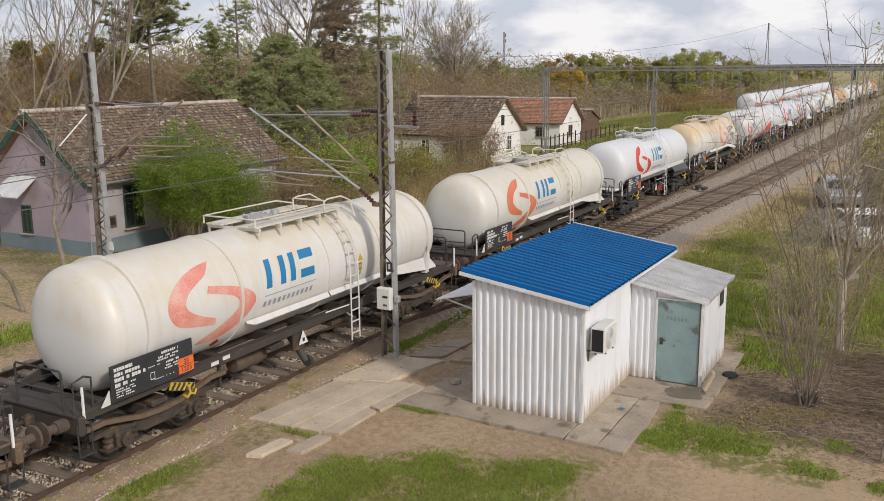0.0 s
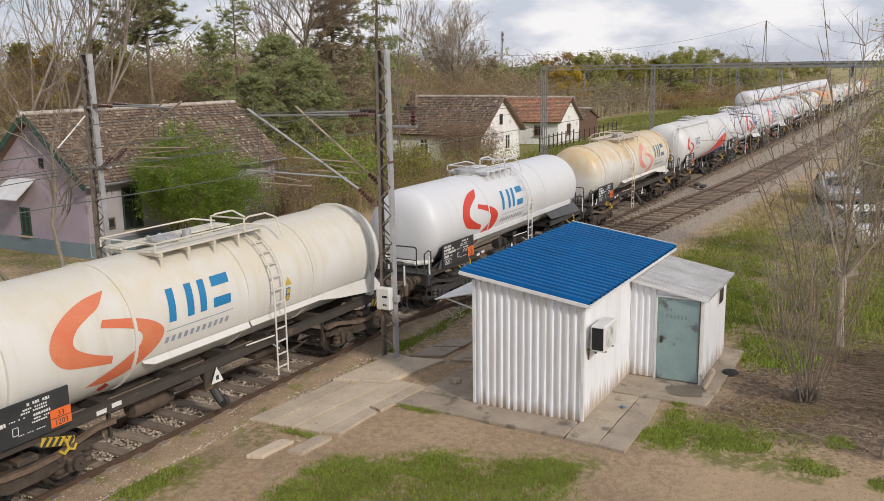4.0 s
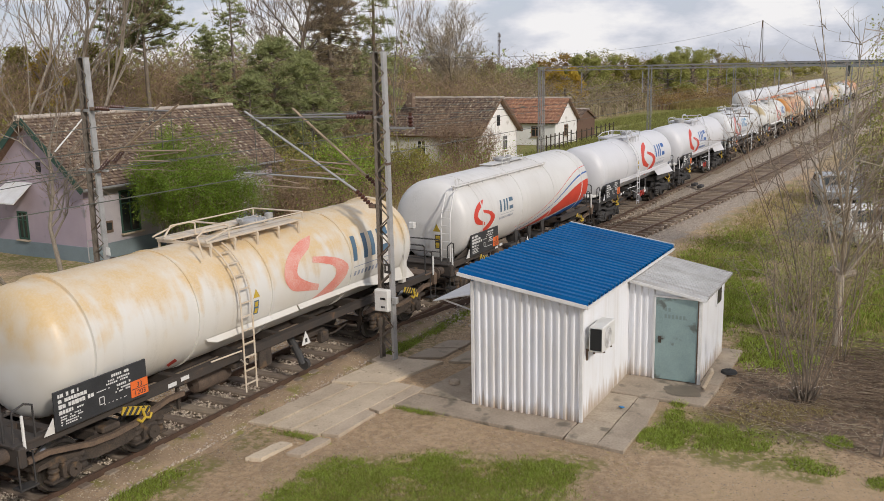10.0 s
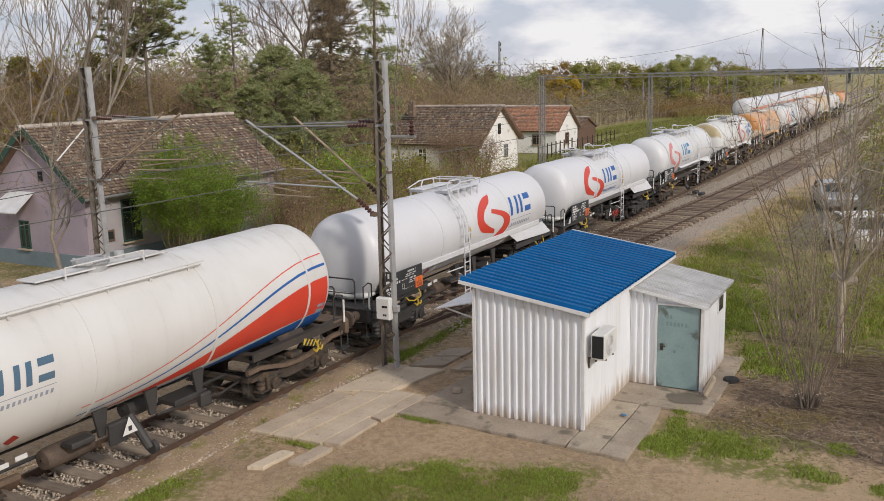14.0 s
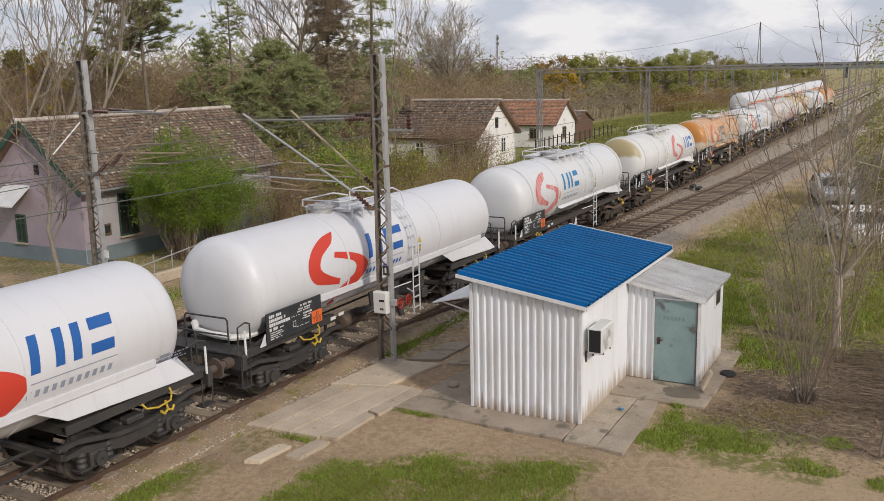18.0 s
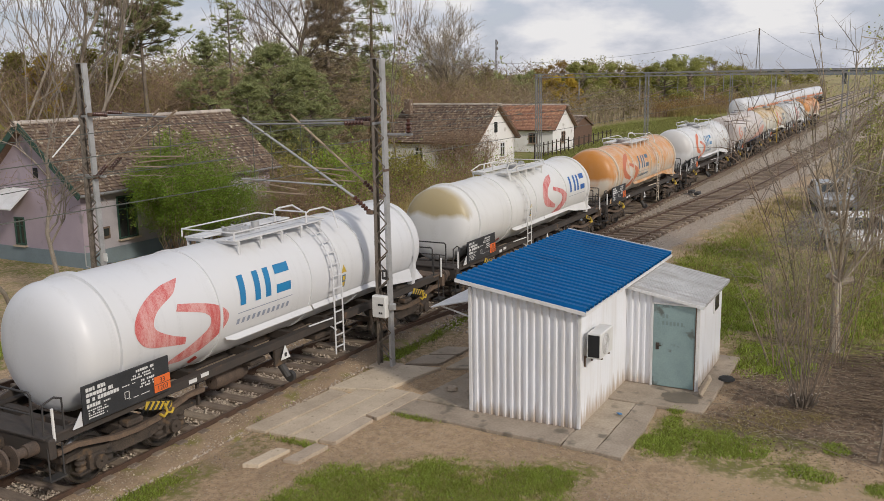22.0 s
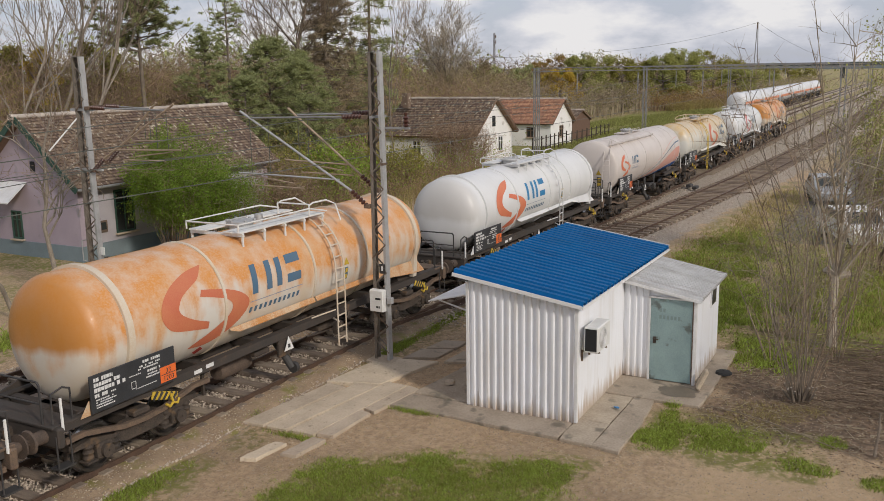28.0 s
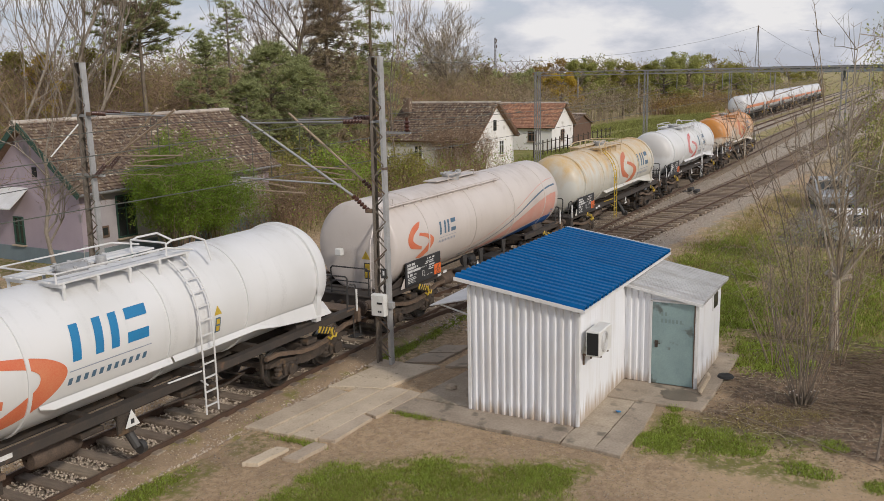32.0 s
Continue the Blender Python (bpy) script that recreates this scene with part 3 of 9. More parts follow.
    "car_white": surf("white_car_paint", (0.72, 0.72, 0.72), (0.65, 0.65, 0.65), 2.0, 0.3, bump=0),
    "tyre": surf("tyre", (0.02, 0.02, 0.02), (0.03, 0.03, 0.03), 8.0, 0.85, bump=0.1),
}


def rust_foot(m, low=0.1, high=0.5):
    """Rusty splash runs that climb from the cut lower edge of the sheets."""
    n, l = m.node_tree.nodes, m.node_tree.links
    b = n["Principled BSDF"]
    old = b.inputs["Base Color"].links[0].from_socket
    pos = n.new("ShaderNodeNewGeometry").outputs["Position"]
    sep = n.new("ShaderNodeSeparateXYZ")
    l.new(pos, sep.inputs[0])
    mp = n.new("ShaderNodeMapping")
    mp.inputs["Scale"].default_value = (9.0, 9.0, 0.9)
    l.new(pos, mp.inputs["Vector"])
    runs = n.new("ShaderNodeTexNoise")
    runs.inputs["Scale"].default_value, runs.inputs["Detail"].default_value = 1.0, 5.0
    l.new(mp.outputs[0], runs.inputs["Vector"])
    reach = n.new("ShaderNodeMath")
    reach.operation = "MULTIPLY_ADD"
    reach.inputs[1].default_value = -1.1
    l.new(runs.outputs[0], reach.inputs[0])
    l.new(sep.outputs["Z"], reach.inputs[2])
    f = n.new("ShaderNodeMapRange")
    f.inputs["From Min"].default_value, f.inputs["From Max"].default_value = low - 0.55, high - 0.62
    f.inputs["To Min"].default_value, f.inputs["To Max"].default_value = 0.75, 0.0
    l.new(reach.outputs[0], f.inputs["Value"])
    mix = n.new("ShaderNodeMix")
    mix.data_type = "RGBA"
    mix.inputs["B"].default_value = (0.33, 0.22, 0.11, 1)
    l.new(f.outputs[0], mix.inputs["Factor"])
    l.new(old, mix.inputs["A"])
    l.new(mix.outputs["Result"], b.inputs["Base Color"])


rust_foot(MAT["white_wall"], 0.06, 0.5)
rust_foot(MAT["white_sheet"], 0.0, 0.42)


def glass_material():
    m = bpy.data.materials.new("window_glass")
    m.use_nodes = True
    b = m.node_tree.nodes["Principled BSDF"]
    b.inputs["Base Color"].default_value = (0.03, 0.035, 0.035, 1)
    b.inputs["Roughness"].default_value = 0.06
    b.inputs["Specular IOR Level"].default_value = 0.6
    return m


MAT["glass"] = glass_material()


# ---- mesh building ----
class Shape:
    """Collects vertices and faces of one part."""

    def __init__(self):
        self.v, self.f, self.s = [], [], []

    def add(self, pts, faces, smooth=False):
        k = len(self.v)
        self.v += [tuple(p) for p in pts]
        self.f += [tuple(i + k for i in q) for q in faces]
        self.s += [smooth] * len(faces)
        return self

    def box(self, c, s, bevel=0.0, turn=None):
        """A box with chamfered edges, of size s round c; turn is a rotation matrix."""
        h = [a / 2 for a in s]
        e = min(bevel, min(h) * 0.45)
        pts, faces = [], []
        if e <= 0:
            pts = [(x * h[0], y * h[1], z * h[2]) for x in (-1, 1) for y in (-1, 1) for z in (-1, 1)]
            faces = [(0, 1, 3, 2), (4, 6, 7, 5), (0, 4, 5, 1), (2, 3, 7, 6), (0, 2, 6, 4), (1, 5, 7, 3)]
        else:
            idx = {}
            for a in range(3):
                o1, o2 = [i for i in range(3) if i != a]
                for sa in (-1, 1):
                    for s1 in (-1, 1):
                        for s2 in (-1, 1):
                            p = [0, 0, 0]
                            p[a], p[o1], p[o2] = sa * h[a], s1 * (h[o1] - e), s2 * (h[o2] - e)
                            sg = [0, 0, 0]
                            sg[a], sg[o1], sg[o2] = sa, s1, s2
                            idx[(a, *sg)] = len(pts)
                            pts.append(tuple(p))
            for a in range(3):
                o1, o2 = [i for i in range(3) if i != a]
                for sa in (-1, 1):
                    q = []
                    for s1, s2 in ((-1, -1), (1, -1), (1, 1), (-1, 1)):
                        sg = [0, 0, 0]
                        sg[a], sg[o1], sg[o2] = sa, s1, s2
                        q.append(idx[(a, *sg)])
                    faces.append(tuple(q))
            for a in range(3):
                o1, o2 = [i for i in range(3) if i != a]
                for s1 in (-1, 1):
                    for s2 in (-1, 1):
                        q = []
                        for ax, sa in ((o1, -1), (o1, 1), (o2, 1), (o2, -1)):
                            sg = [0, 0, 0]
                            sg[a], sg[o1], sg[o2] = sa, s1, s2
                            q.append(idx[(ax, *sg)])
                        faces.append(tuple(q))
            for sx in (-1, 1):
                for sy in (-1, 1):
                    for sz in (-1, 1):
                        faces.append(tuple(idx[(a, sx, sy, sz)] for a in range(3)))
        c = Vector(c)
        if turn is not None:
            pts = [turn @ Vector(p) for p in pts]
        return self.add([Vector(p) + c for p in pts], faces)

    def bar(self, a, b, w, t, up=(0, 0, 1)):
        """A flat bar from a to b, w across and t thick."""
        a, b = Vector(a), Vector(b)
        d = (b - a).normalized()
        u = Vector(up) - d * d.dot(Vector(up))
        u = u.normalized() if u.length > 1e-4 else d.orthogonal().normalized()
        s = d.cross(u)
        turn = Matrix((d, s, u)).transposed()
        return self.box((a + b) / 2, ((b - a).length, w, t), 0, turn)

    def tube(self, path, r, n=8, caps=True):
        """A round tube along a path; r is one radius or one per point."""
        path = [Vector(p) for p in path]
        rs = r if isinstance(r, (list, tuple)) else [r] * len(path)
        pts, faces = [], []
        d = (path[1] - path[0]).normalized()
        u = d.orthogonal().normalized()
        for i, p in enumerate(path):
            if i == 0:
                d = (path[1] - p).normalized()
            elif i == len(path) - 1:
                d = (p - path[i - 1]).normalized()
            else:
                d = ((path[i + 1] - p).normalized() + (p - path[i - 1]).normalized())
                d = d.normalized() if d.length > 1e-5 else (p - path[i - 1]).normalized()
            u = u - d * d.dot(u)
            u = u.normalized() if u.length > 1e-5 else d.orthogonal().normalized()
            w = d.cross(u)
            pts += [p + (u * math.cos(2 * math.pi * k / n) + w * math.sin(2 * math.pi * k / n)) * rs[i] for k in range(n)]
        for i in range(len(path) - 1):
            for k in range(n):
                faces.append((i * n + k, i * n + (k + 1) % n, (i + 1) * n + (k + 1) % n, (i + 1) * n + k))
        self.add(pts, faces, True)
        if caps and n > 3:
            k = len(self.v) - len(pts)
            self.f += [tuple(k + i for i in reversed(range(n))), tuple(k + len(pts) - n + i for i in range(n))]
            self.s += [False, False]
        return self

    def prism(self, outline, a, b, axis="y"):
        """An outline in the other two axes, drawn out along an axis from a to b."""
        n = len(outline)
        put = {"y": lambda p, t: (p[0], t, p[1]), "x": lambda p, t: (t, p[0], p[1]), "z": lambda p, t: (p[0], p[1], t)}[axis]
        pts = [put(p, a) for p in outline] + [put(p, b) for p in outline]
        faces = [tuple(range(n))[::-1], tuple(range(n, 2 * n))]
        faces += [(i, (i + 1) % n, n + (i + 1) % n, n + i) for i in range(n)]
        return self.add(pts, faces)

    def lathe(self, profile, n=32, axis="x", c=(0, 0, 0)):
        """A profile of (along, radius) turned round an axis through c."""
        pts, faces = [], []
        for t, r in profile:
            for k in range(n):
                a = 2 * math.pi * k / n
                q, w = r * math.cos(a), r * math.sin(a)
                p = {"x": (t, q, w), "y": (q, t, w), "z": (q, w, t)}[axis]
                pts.append((p[0] + c[0], p[1] + c[1], p[2] + c[2]))
        for i in range(len(profile) - 1):
            for k in range(n):
                faces.append((i * n + k, i * n + (k + 1) % n, (i + 1) * n + (k + 1) % n, (i + 1) * n + k))
        return self.add(pts, faces, True)

    def mesh(self, name, angle=35):
        me = bpy.data.meshes.new(name)
        me.from_pydata(self.v, [], self.f)
        me.polygons.foreach_set("use_smooth", self.s)
        if any(self.s):
            me.set_sharp_from_angle(angle=radians(angle))
        bm = bmesh.new()
        bm.from_mesh(me)
        bmesh.ops.recalc_face_normals(bm, faces=bm.faces)
        bm.to_mesh(me)
        bm.free()
        me.update()
        return me


def part(name, shape, material, parent=None, label="", at=None, kind=""):
    """One mesh object under a thing or a part; shape is a Shape or a ready mesh."""
    me = shape.mesh(name) if isinstance(shape, Shape) else shape
    ob = new(name, me)
    mt = MAT[material] if isinstance(material, str) else material
    if not me.materials:
        me.materials.append(None)
    ob.material_slots[0].link = "OBJECT"
    ob.material_slots[0].material = mt
    if parent is not None:
        ob.parent = parent
    if at is not None:
        ob.matrix_basis = at
    return tagged(ob, label=label, kind=kind)


def thing(name, label, category, at=None, group="", kind=""):
    """An empty at a thing's base, which parents its parts."""
    ob = new(name)
    ob.empty_display_size = 0.2
    if at is not None:
        ob.matrix_basis = at
    return tagged(ob, label=label, category=category, group=group, kind=kind)


def solo(name, shape, material, label, category, at=None, group="", kind=""):
    """A thing of one mesh."""
    return tagged(part(name, shape, material, None, label, at, kind), category=category, group=group)


def quick_mesh(name, verts, faces_flat, corners):
    """A mesh from arrays: verts (n, 3), faces all with the same number of corners."""
    me = bpy.data.meshes.new(name)
    nf = len(faces_flat) // corners
    me.vertices.add(len(verts))
    me.vertices.foreach_set("co", np.asarray(verts, np.float32).ravel())
    me.loops.add(len(faces_flat))
    me.loops.foreach_set("vertex_index", np.asarray(faces_flat, np.int32))
    me.polygons.add(nf)
    me.polygons.foreach_set("loop_start", np.arange(0, nf * corners, corners, dtype=np.int32))
    me.update(calc_edges=True)
    me.validate()
    return me


def blades(name, base, tip, width, rng):
    """Thin triangles from base to tip points, width at the foot."""
    n = len(base)
    d = tip - base
    side = np.cross(d, rng.normal(size=(n, 3)))
    side /= np.linalg.norm(side, axis=1, keepdims=True) + 1e-9
    w = np.broadcast_to(np.asarray(width, float), (n,))[:, None] * 0.5
    verts = np.stack([base - side * w, base + side * w, tip], 1).reshape(-1, 3)
    return quick_mesh(name, verts, np.arange(3 * n), 3)


def leaves(name, centre, size, rng, flat=0.0):
    """Small four-cornered leaves at random angles round the given centres."""
    n = len(centre)
    a = rng.normal(size=(n, 3))
    a /= np.linalg.norm(a, axis=1, keepdims=True)
    b = np.cross(a, rng.normal(size=(n, 3)))
    b /= np.linalg.norm(b, axis=1, keepdims=True) + 1e-9
    if flat:
        a[:, 2] *= 1 - flat
        b[:, 2] *= 1 - flat
    s = np.broadcast_to(np.asarray(size, float), (n,))[:, None]
    verts = np.stack([centre - a * s * 0.5, centre + b * s * 0.28, centre + a * s * 0.5, centre - b * s * 0.28], 1).reshape(-1, 3)
    return quick_mesh(name, verts, np.arange(4 * n), 4)


# ---- ground and tracks ----
def relief(x, y):
    """Height of the ground: flat by the tracks, gently uneven beside them."""
    h = 0.03 * noise.noise(Vector((x * 0.6, y * 0.6, 0.3))) + 0.018 * noise.noise(Vector((x * 2.3, y * 2.3, 1.7)))
    return h - 0.03


def ground_mesh():
    def steps(lo, hi, near0, near1, fine, coarse):
        out, p = [], lo
        while p < hi:
            out.append(p)
            d = fine if near0 <= p < near1 else fine + coarse * (near0 - p if p < near0 else p - near1)
            p += d
        return out + [hi]
    xs = steps(-1500, 3000, 4, 42, 0.3, 0.22)
    ys = steps(-1500, 2500, -4, 26, 0.3, 0.22)
    w = len(ys)
    verts = [(x, y, relief(x, y)) for x in xs for y in ys]
    faces = [(i * w + k, (i + 1) * w + k, (i + 1) * w + k + 1, i * w + k + 1) for i in range(len(xs) - 1) for k in range(w - 1)]
    s = Shape().add(verts, faces, True)
    return s.mesh("ground", 180)


tagged(part("ground", ground_mesh(), "earth", None, "trodden brown earth with patches of grass and gravel", kind="structure"), category="ground")

RAIL_PROFILE = [(-0.07, 0.03), (0.07, 0.03), (0.07, 0.042), (0.012, 0.06), (0.012, 0.155), (0.036, 0.165), (0.036, 0.195), (0.025, 0.2), (-0.025, 0.2), (-0.036, 0.195), (-0.036, 0.165), (-0.012, 0.155), (-0.012, 0.06), (-0.07, 0.042)]


def swept_rail(line):
    """The rail profile along a plan line of (x, y)."""
    s = Shape()
    n = len(RAIL_PROFILE)
    pts, faces = [], []
    for i, (x, y) in enumerate(line):
        a, b = line[max(i - 1, 0)], line[min(i + 1, len(line) - 1)]
        d = Vector((b[0] - a[0], b[1] - a[1])).normalized()
        pts += [(x - d.y * p, y + d.x * p, z) for p, z in RAIL_PROFILE]
    for i in range(len(line) - 1):
        faces += [(i * n + k, i * n + (k + 1) % n, (i + 1) * n + (k + 1) % n, (i + 1) * n + k) for k in range(n)]
    return s.add(pts, faces)


def rail_top(line):
    s = Shape()
    pts, faces = [], []
    for x, y in line:
        pts += [(x, y - 0.022, 0.203), (x, y + 0.022, 0.203)]
    faces = [(2 * i, 2 * i + 1, 2 * i + 3, 2 * i + 2) for i in range(len(line) - 1)]
    return s.add(pts, faces)


def diverging(x):
    """The centre line of the track that branches off towards the hut's side."""
    return 7.6 + 5.97 * math.exp(-max(x - 21, 0) / 40)


def straight(y, a, b, n=24):
    return [(a + (b - a) * k / n, y) for k in range(n + 1)]


def track(name, label, line, sleepers, material, shape_key):
    t = thing(name, label, "railway track", kind="structure")
    off = [Vector((0, 0.752)), Vector((0, -0.752))]
    for o in off:
        ln = [(x, y + o.y) for x, y in line]
        r = part("rail", swept_rail(ln), "rail", t)
        part("railhead", rail_top(ln), "rail_top", r)
    me = shape_key
    for x, y, turn in sleepers:
        ob = part("sleeper", me, material, t, at=pose(x, y, 0.0 + random.uniform(-0.006, 0.006), 0, 0, turn + random.uniform(-1.2, 1.2)))
    return t


SLEEPER = Shape().box((0, 0, 0.045), (0.25, 2.55, 0.12), 0.02).mesh("sleeper")
SLEEPER_M = Shape().box((0, 0, 0.045), (0.25, 1.85, 0.12), 0.02).mesh("sleeper")  # its ends lie buried in the bank
SLEEPER_C = Shape().box((0, 0, 0.05), (0.24, 2.4, 0.14), 0.02).mesh("sleeper_pale")
main_line = track("main_track", "rusty rails of the main track on dark sleepers", straight(13.57, -40, 420), [(x, 13.57, 0) for x in np.arange(5.0, 62.0, 0.62)], "sleeper", SLEEPER_M)
track("second_track", "rusty rails of the second track behind the train", straight(18.3, -40, 420), [(x, 18.3, 0) for x in np.arange(9.0, 40.0, 0.62)], "sleeper", SLEEPER)
track("siding_track", "rails of the siding under the standing wagons", straight(22.05, 100, 420), [(x, 22.05, 0) for x in np.arange(100.0, 130.0, 0.62)], "sleeper", SLEEPER)
branch_line = [(x, diverging(x)) for x in list(np.arange(21, 120, 1.5)) + [140, 200, 300, 420]]
branch = track("branch_track", "branching track with brown worn sleepers", branch_line,
               [(x, diverging(x), math.degrees(-5.97 / 40 * math.exp(-(x - 21) / 40))) for x in np.arange(29.0, 92.0, 0.62)], "sleeper_grey", SLEEPER_C)


def cover_joined(name, y_of, a, b, step, mesh_size, material, parent):
    """Far sleepers, joined."""
    s = Shape()
    for x in np.arange(a, b, step):
        s.box((x, y_of(x), 0.02), mesh_size)
    return part(name, s, material, parent, kind="stuff")


cover_joined("sleepers", lambda x: 13.57, 62, 160, 0.62, (0.25, 2.5, 0.12), "sleeper", main_line)
cover_joined("sleepers", diverging, 92, 200, 0.62, (0.25, 2.5, 0.12), "sleeper_grey", branch)


def stones(name, count, place, size, label, rng, material="stone"):
    """Loose stones: small uneven lumps, joined."""
    n = count
    p = place(n, rng)
    s = rng.uniform(0.6, 1.35, (n, 1, 1)) * size
    octa = np.array([(1, 0, 0), (-1, 0, 0), (0, 1, 0), (0, -1, 0), (0, 0, 0.8), (0, 0, -0.8)], float)
    v = octa[None] * s * rng.uniform(0.55, 1.25, (n, 6, 3))
    a = rng.uniform(0, 6.28, n)
    c, d = np.cos(a), np.sin(a)
    rot = np.stack([np.stack([c, -d, 0 * c], -1), np.stack([d, c, 0 * c], -1), np.stack([0 * c, 0 * c, 1 + 0 * c], -1)], 1)
    v = np.einsum("nij,nkj->nki", rot, v) + p[:, None]
    tri = np.array([(0, 2, 4), (2, 1, 4), (1, 3, 4), (3, 0, 4), (2, 0, 5), (1, 2, 5), (3, 1, 5), (0, 3, 5)])
    f = (tri[None] + 6 * np.arange(n)[:, None, None]).ravel()
    me = quick_mesh(name, v.reshape(-1, 3), f, 3)
    return tagged(part(name, me, material, None, label, kind="stuff"), category="ballast")


def bed(x0, x1, yc, half, z=0.06):
    def place(n, rng):
        x = x0 + (x1 - x0) * rng.random(n) ** 1.5
        y = yc + rng.normal(0, 1, n) * half * 0.55
        y = np.clip(y, yc - half, yc + half)
        zz = z - 0.05 * np.abs(y - yc) / half + rng.normal(0, 0.008, n)
        return np.stack([x, y, zz], 1)
    return place


def branch_bed(n, rng):
    x = 22 + 50 * rng.random(n) ** 1.4
    y = np.array([diverging(v) for v in x]) - 0.4 + rng.normal(0, 1, n) * 1.2
    return np.stack([x, y, 0.05 + rng.normal(0, 0.008, n)], 1)


def verge(n, rng):
    x = 6 + 26 * rng.random(n)
    y = 12.75 - np.abs(rng.normal(0, 1, n)) * 0.5
    return np.stack([x, y, np.where(x < 23.5, np.interp(y, (11.95, 12.08, 12.24, 12.52, 12.79), (-0.03, -0.01, 0.04, 0.075, 0.095)), 0.03) + rng.normal(0, 0.005, n)], 1)


def scattered(n, rng):
    x = 9 + 14 * rng.random(n)
    y = -1 + 13.3 * rng.random(n)
    return np.stack([x, y, np.full(n, -0.012)], 1)


rng = np.random.default_rng(11)
stones("ballast", 24000, bed(5, 45, 13.57, 1.5, 0.055), 0.03, "grey-brown crushed stone ballast between the rails", rng)
stones("ballast", 5000, bed(9, 45, 18.3, 1.5), 0.034, "grey-brown crushed stone ballast of the second track", rng)
stones("ballast", 5000, branch_bed, 0.038, "pale crushed stone ballast of the branching track", rng)
stones("gravel", 4200, verge, 0.017, "loose pale stones along the edge of the ballast", rng, "pebble")
stones("gravel", 15000, scattered, 0.0135, "small pale pebbles scattered on the trodden earth", rng, "pebble")


def shoulder(x0, x1):
    """The gravelly bank that buries the sleeper ends outside the near rail."""
    xs = np.arange(x0, x1 + 0.01, 0.25)
    prof = ((12.79, 0.09), (12.68, 0.085), (12.52, 0.07), (12.36, 0.055), (12.24, 0.035), (12.08, -0.015), (11.95, -0.06))
    pts = [(x, y + (0.12 * noise.noise(Vector((x * 1.3, i * 0.4, 3.0))) if i else 0.0), z + 0.025 * noise.noise(Vector((x * 2.3, y * 3, 9.0)))) for x in xs for i, (y, z) in enumerate(prof)]
    w = len(prof)
    return Shape().add(pts, [(i * w + k, (i + 1) * w + k, (i + 1) * w + k + 1, i * w + k + 1) for i in range(len(xs) - 1) for k in range(w - 1)], True)


tagged(part("ballast_shoulder", shoulder(-8, 23.5).mesh("ballast_shoulder", 180), "shoulder", None, "gravelly tan bank along the near rail", kind="structure"), category="ballast")


def slab(name, corners, top, label, group="", thick=0.14):
    """A cast slab with worn, slightly broken edges, by its plan corners."""
    pts = []
    n = len(corners)
    for i in range(n):
        a, b = Vector(corners[i]), Vector(corners[(i + 1) % n])
        for k in range(4):
            p = a.lerp(b, k / 4)
            j = 0.012 if k else 0.02
            pts.append((p.x + random.uniform(-j, j), p.y + random.uniform(-j, j)))
    m = len(pts)
    cx, cy = sum(p[0] for p in pts) / m, sum(p[1] for p in pts) / m
    v = [(x, y, top - thick) for x, y in pts] + [(x, y, top - 0.015) for x, y in pts]
    v += [(x + (cx - x) * 0.012, y + (cy - y) * 0.02, top + random.uniform(-0.003, 0.003)) for x, y in pts]
    f = [(i, (i + 1) % m, m + (i + 1) % m, m + i) for i in range(m)] + [(m + i, m + (i + 1) % m, 2 * m + (i + 1) % m, 2 * m + i) for i in range(m)]
    f.append(tuple(range(2 * m, 3 * m)))
    return solo(name, Shape().add(v, f), "concrete" if name == "concrete_slab" else "concrete_dark", label, "slab", group=group)


PATH = "slabs of the crossing path"
for cor in ([(13.7, 12.16), (13.72, 11.64), (16.4, 11.38), (16.45, 11.88)], [(13.72, 11.57), (13.74, 11.07), (16.8, 10.75), (16.8, 11.28)],
            [(13.75, 11.0), (13.78, 10.42), (15.4, 10.3), (17.1, 10.12), (17.1, 10.66)], [(15.45, 10.26), (15.35, 9.95), (17.0, 9.75), (17.1, 10.08)], [(13.85, 10.38), (13.9, 10.0), (15.25, 9.97), (15.35, 10.28)]):
    slab("concrete_slab", cor, 0.045, "worn concrete slab lying in the earth path", PATH)
slab("concrete_slab", [(12.25, 11.0), (12.35, 10.72), (13.2, 10.6), (13.15, 10.9)], 0.045, "narrow broken concrete slab in the earth", PATH)
slab("concrete_slab", [(12.75, 10.42), (12.8, 10.12), (13.7, 10.02), (13.65, 10.35)], 0.045, "narrow broken concrete slab in the earth", PATH)
slab("concrete_slab", [(16.5, 12.0), (16.9, 10.75), (18.9, 10.3), (18.6, 11.75)], 0.055, "broad worn concrete slab by the mast", PATH)
for i, cor in enumerate(([(18.8, 11.3), (19.2, 10.5), (20.0, 10.45), (19.7, 11.2)], [(19.8, 11.15), (20.1, 10.42), (20.8, 10.4), (20.6, 11.05)], [(19.0, 10.2), (19.2, 9.6), (20.1, 9.5), (20.0, 10.1)])):
    slab("cover_slab", cor, 0.04, "square concrete cover slab with a dark joint", "cover slabs by the mast")
APRON = "slabs round the hut"
slab("apron_slab", [(15.9, 9.95), (15.78, 5.93), (16.66, 5.93), (16.72, 9.8)], 0.03, "long worn concrete strip along the hut wall", APRON)
slab("apron_slab", [(15.77, 5.91), (15.72, 5.232), (16.9, 5.232), (16.9, 5.9), (16.66, 5.91)], 0.028, "cracked concrete apron slab at the hut corner", APRON)
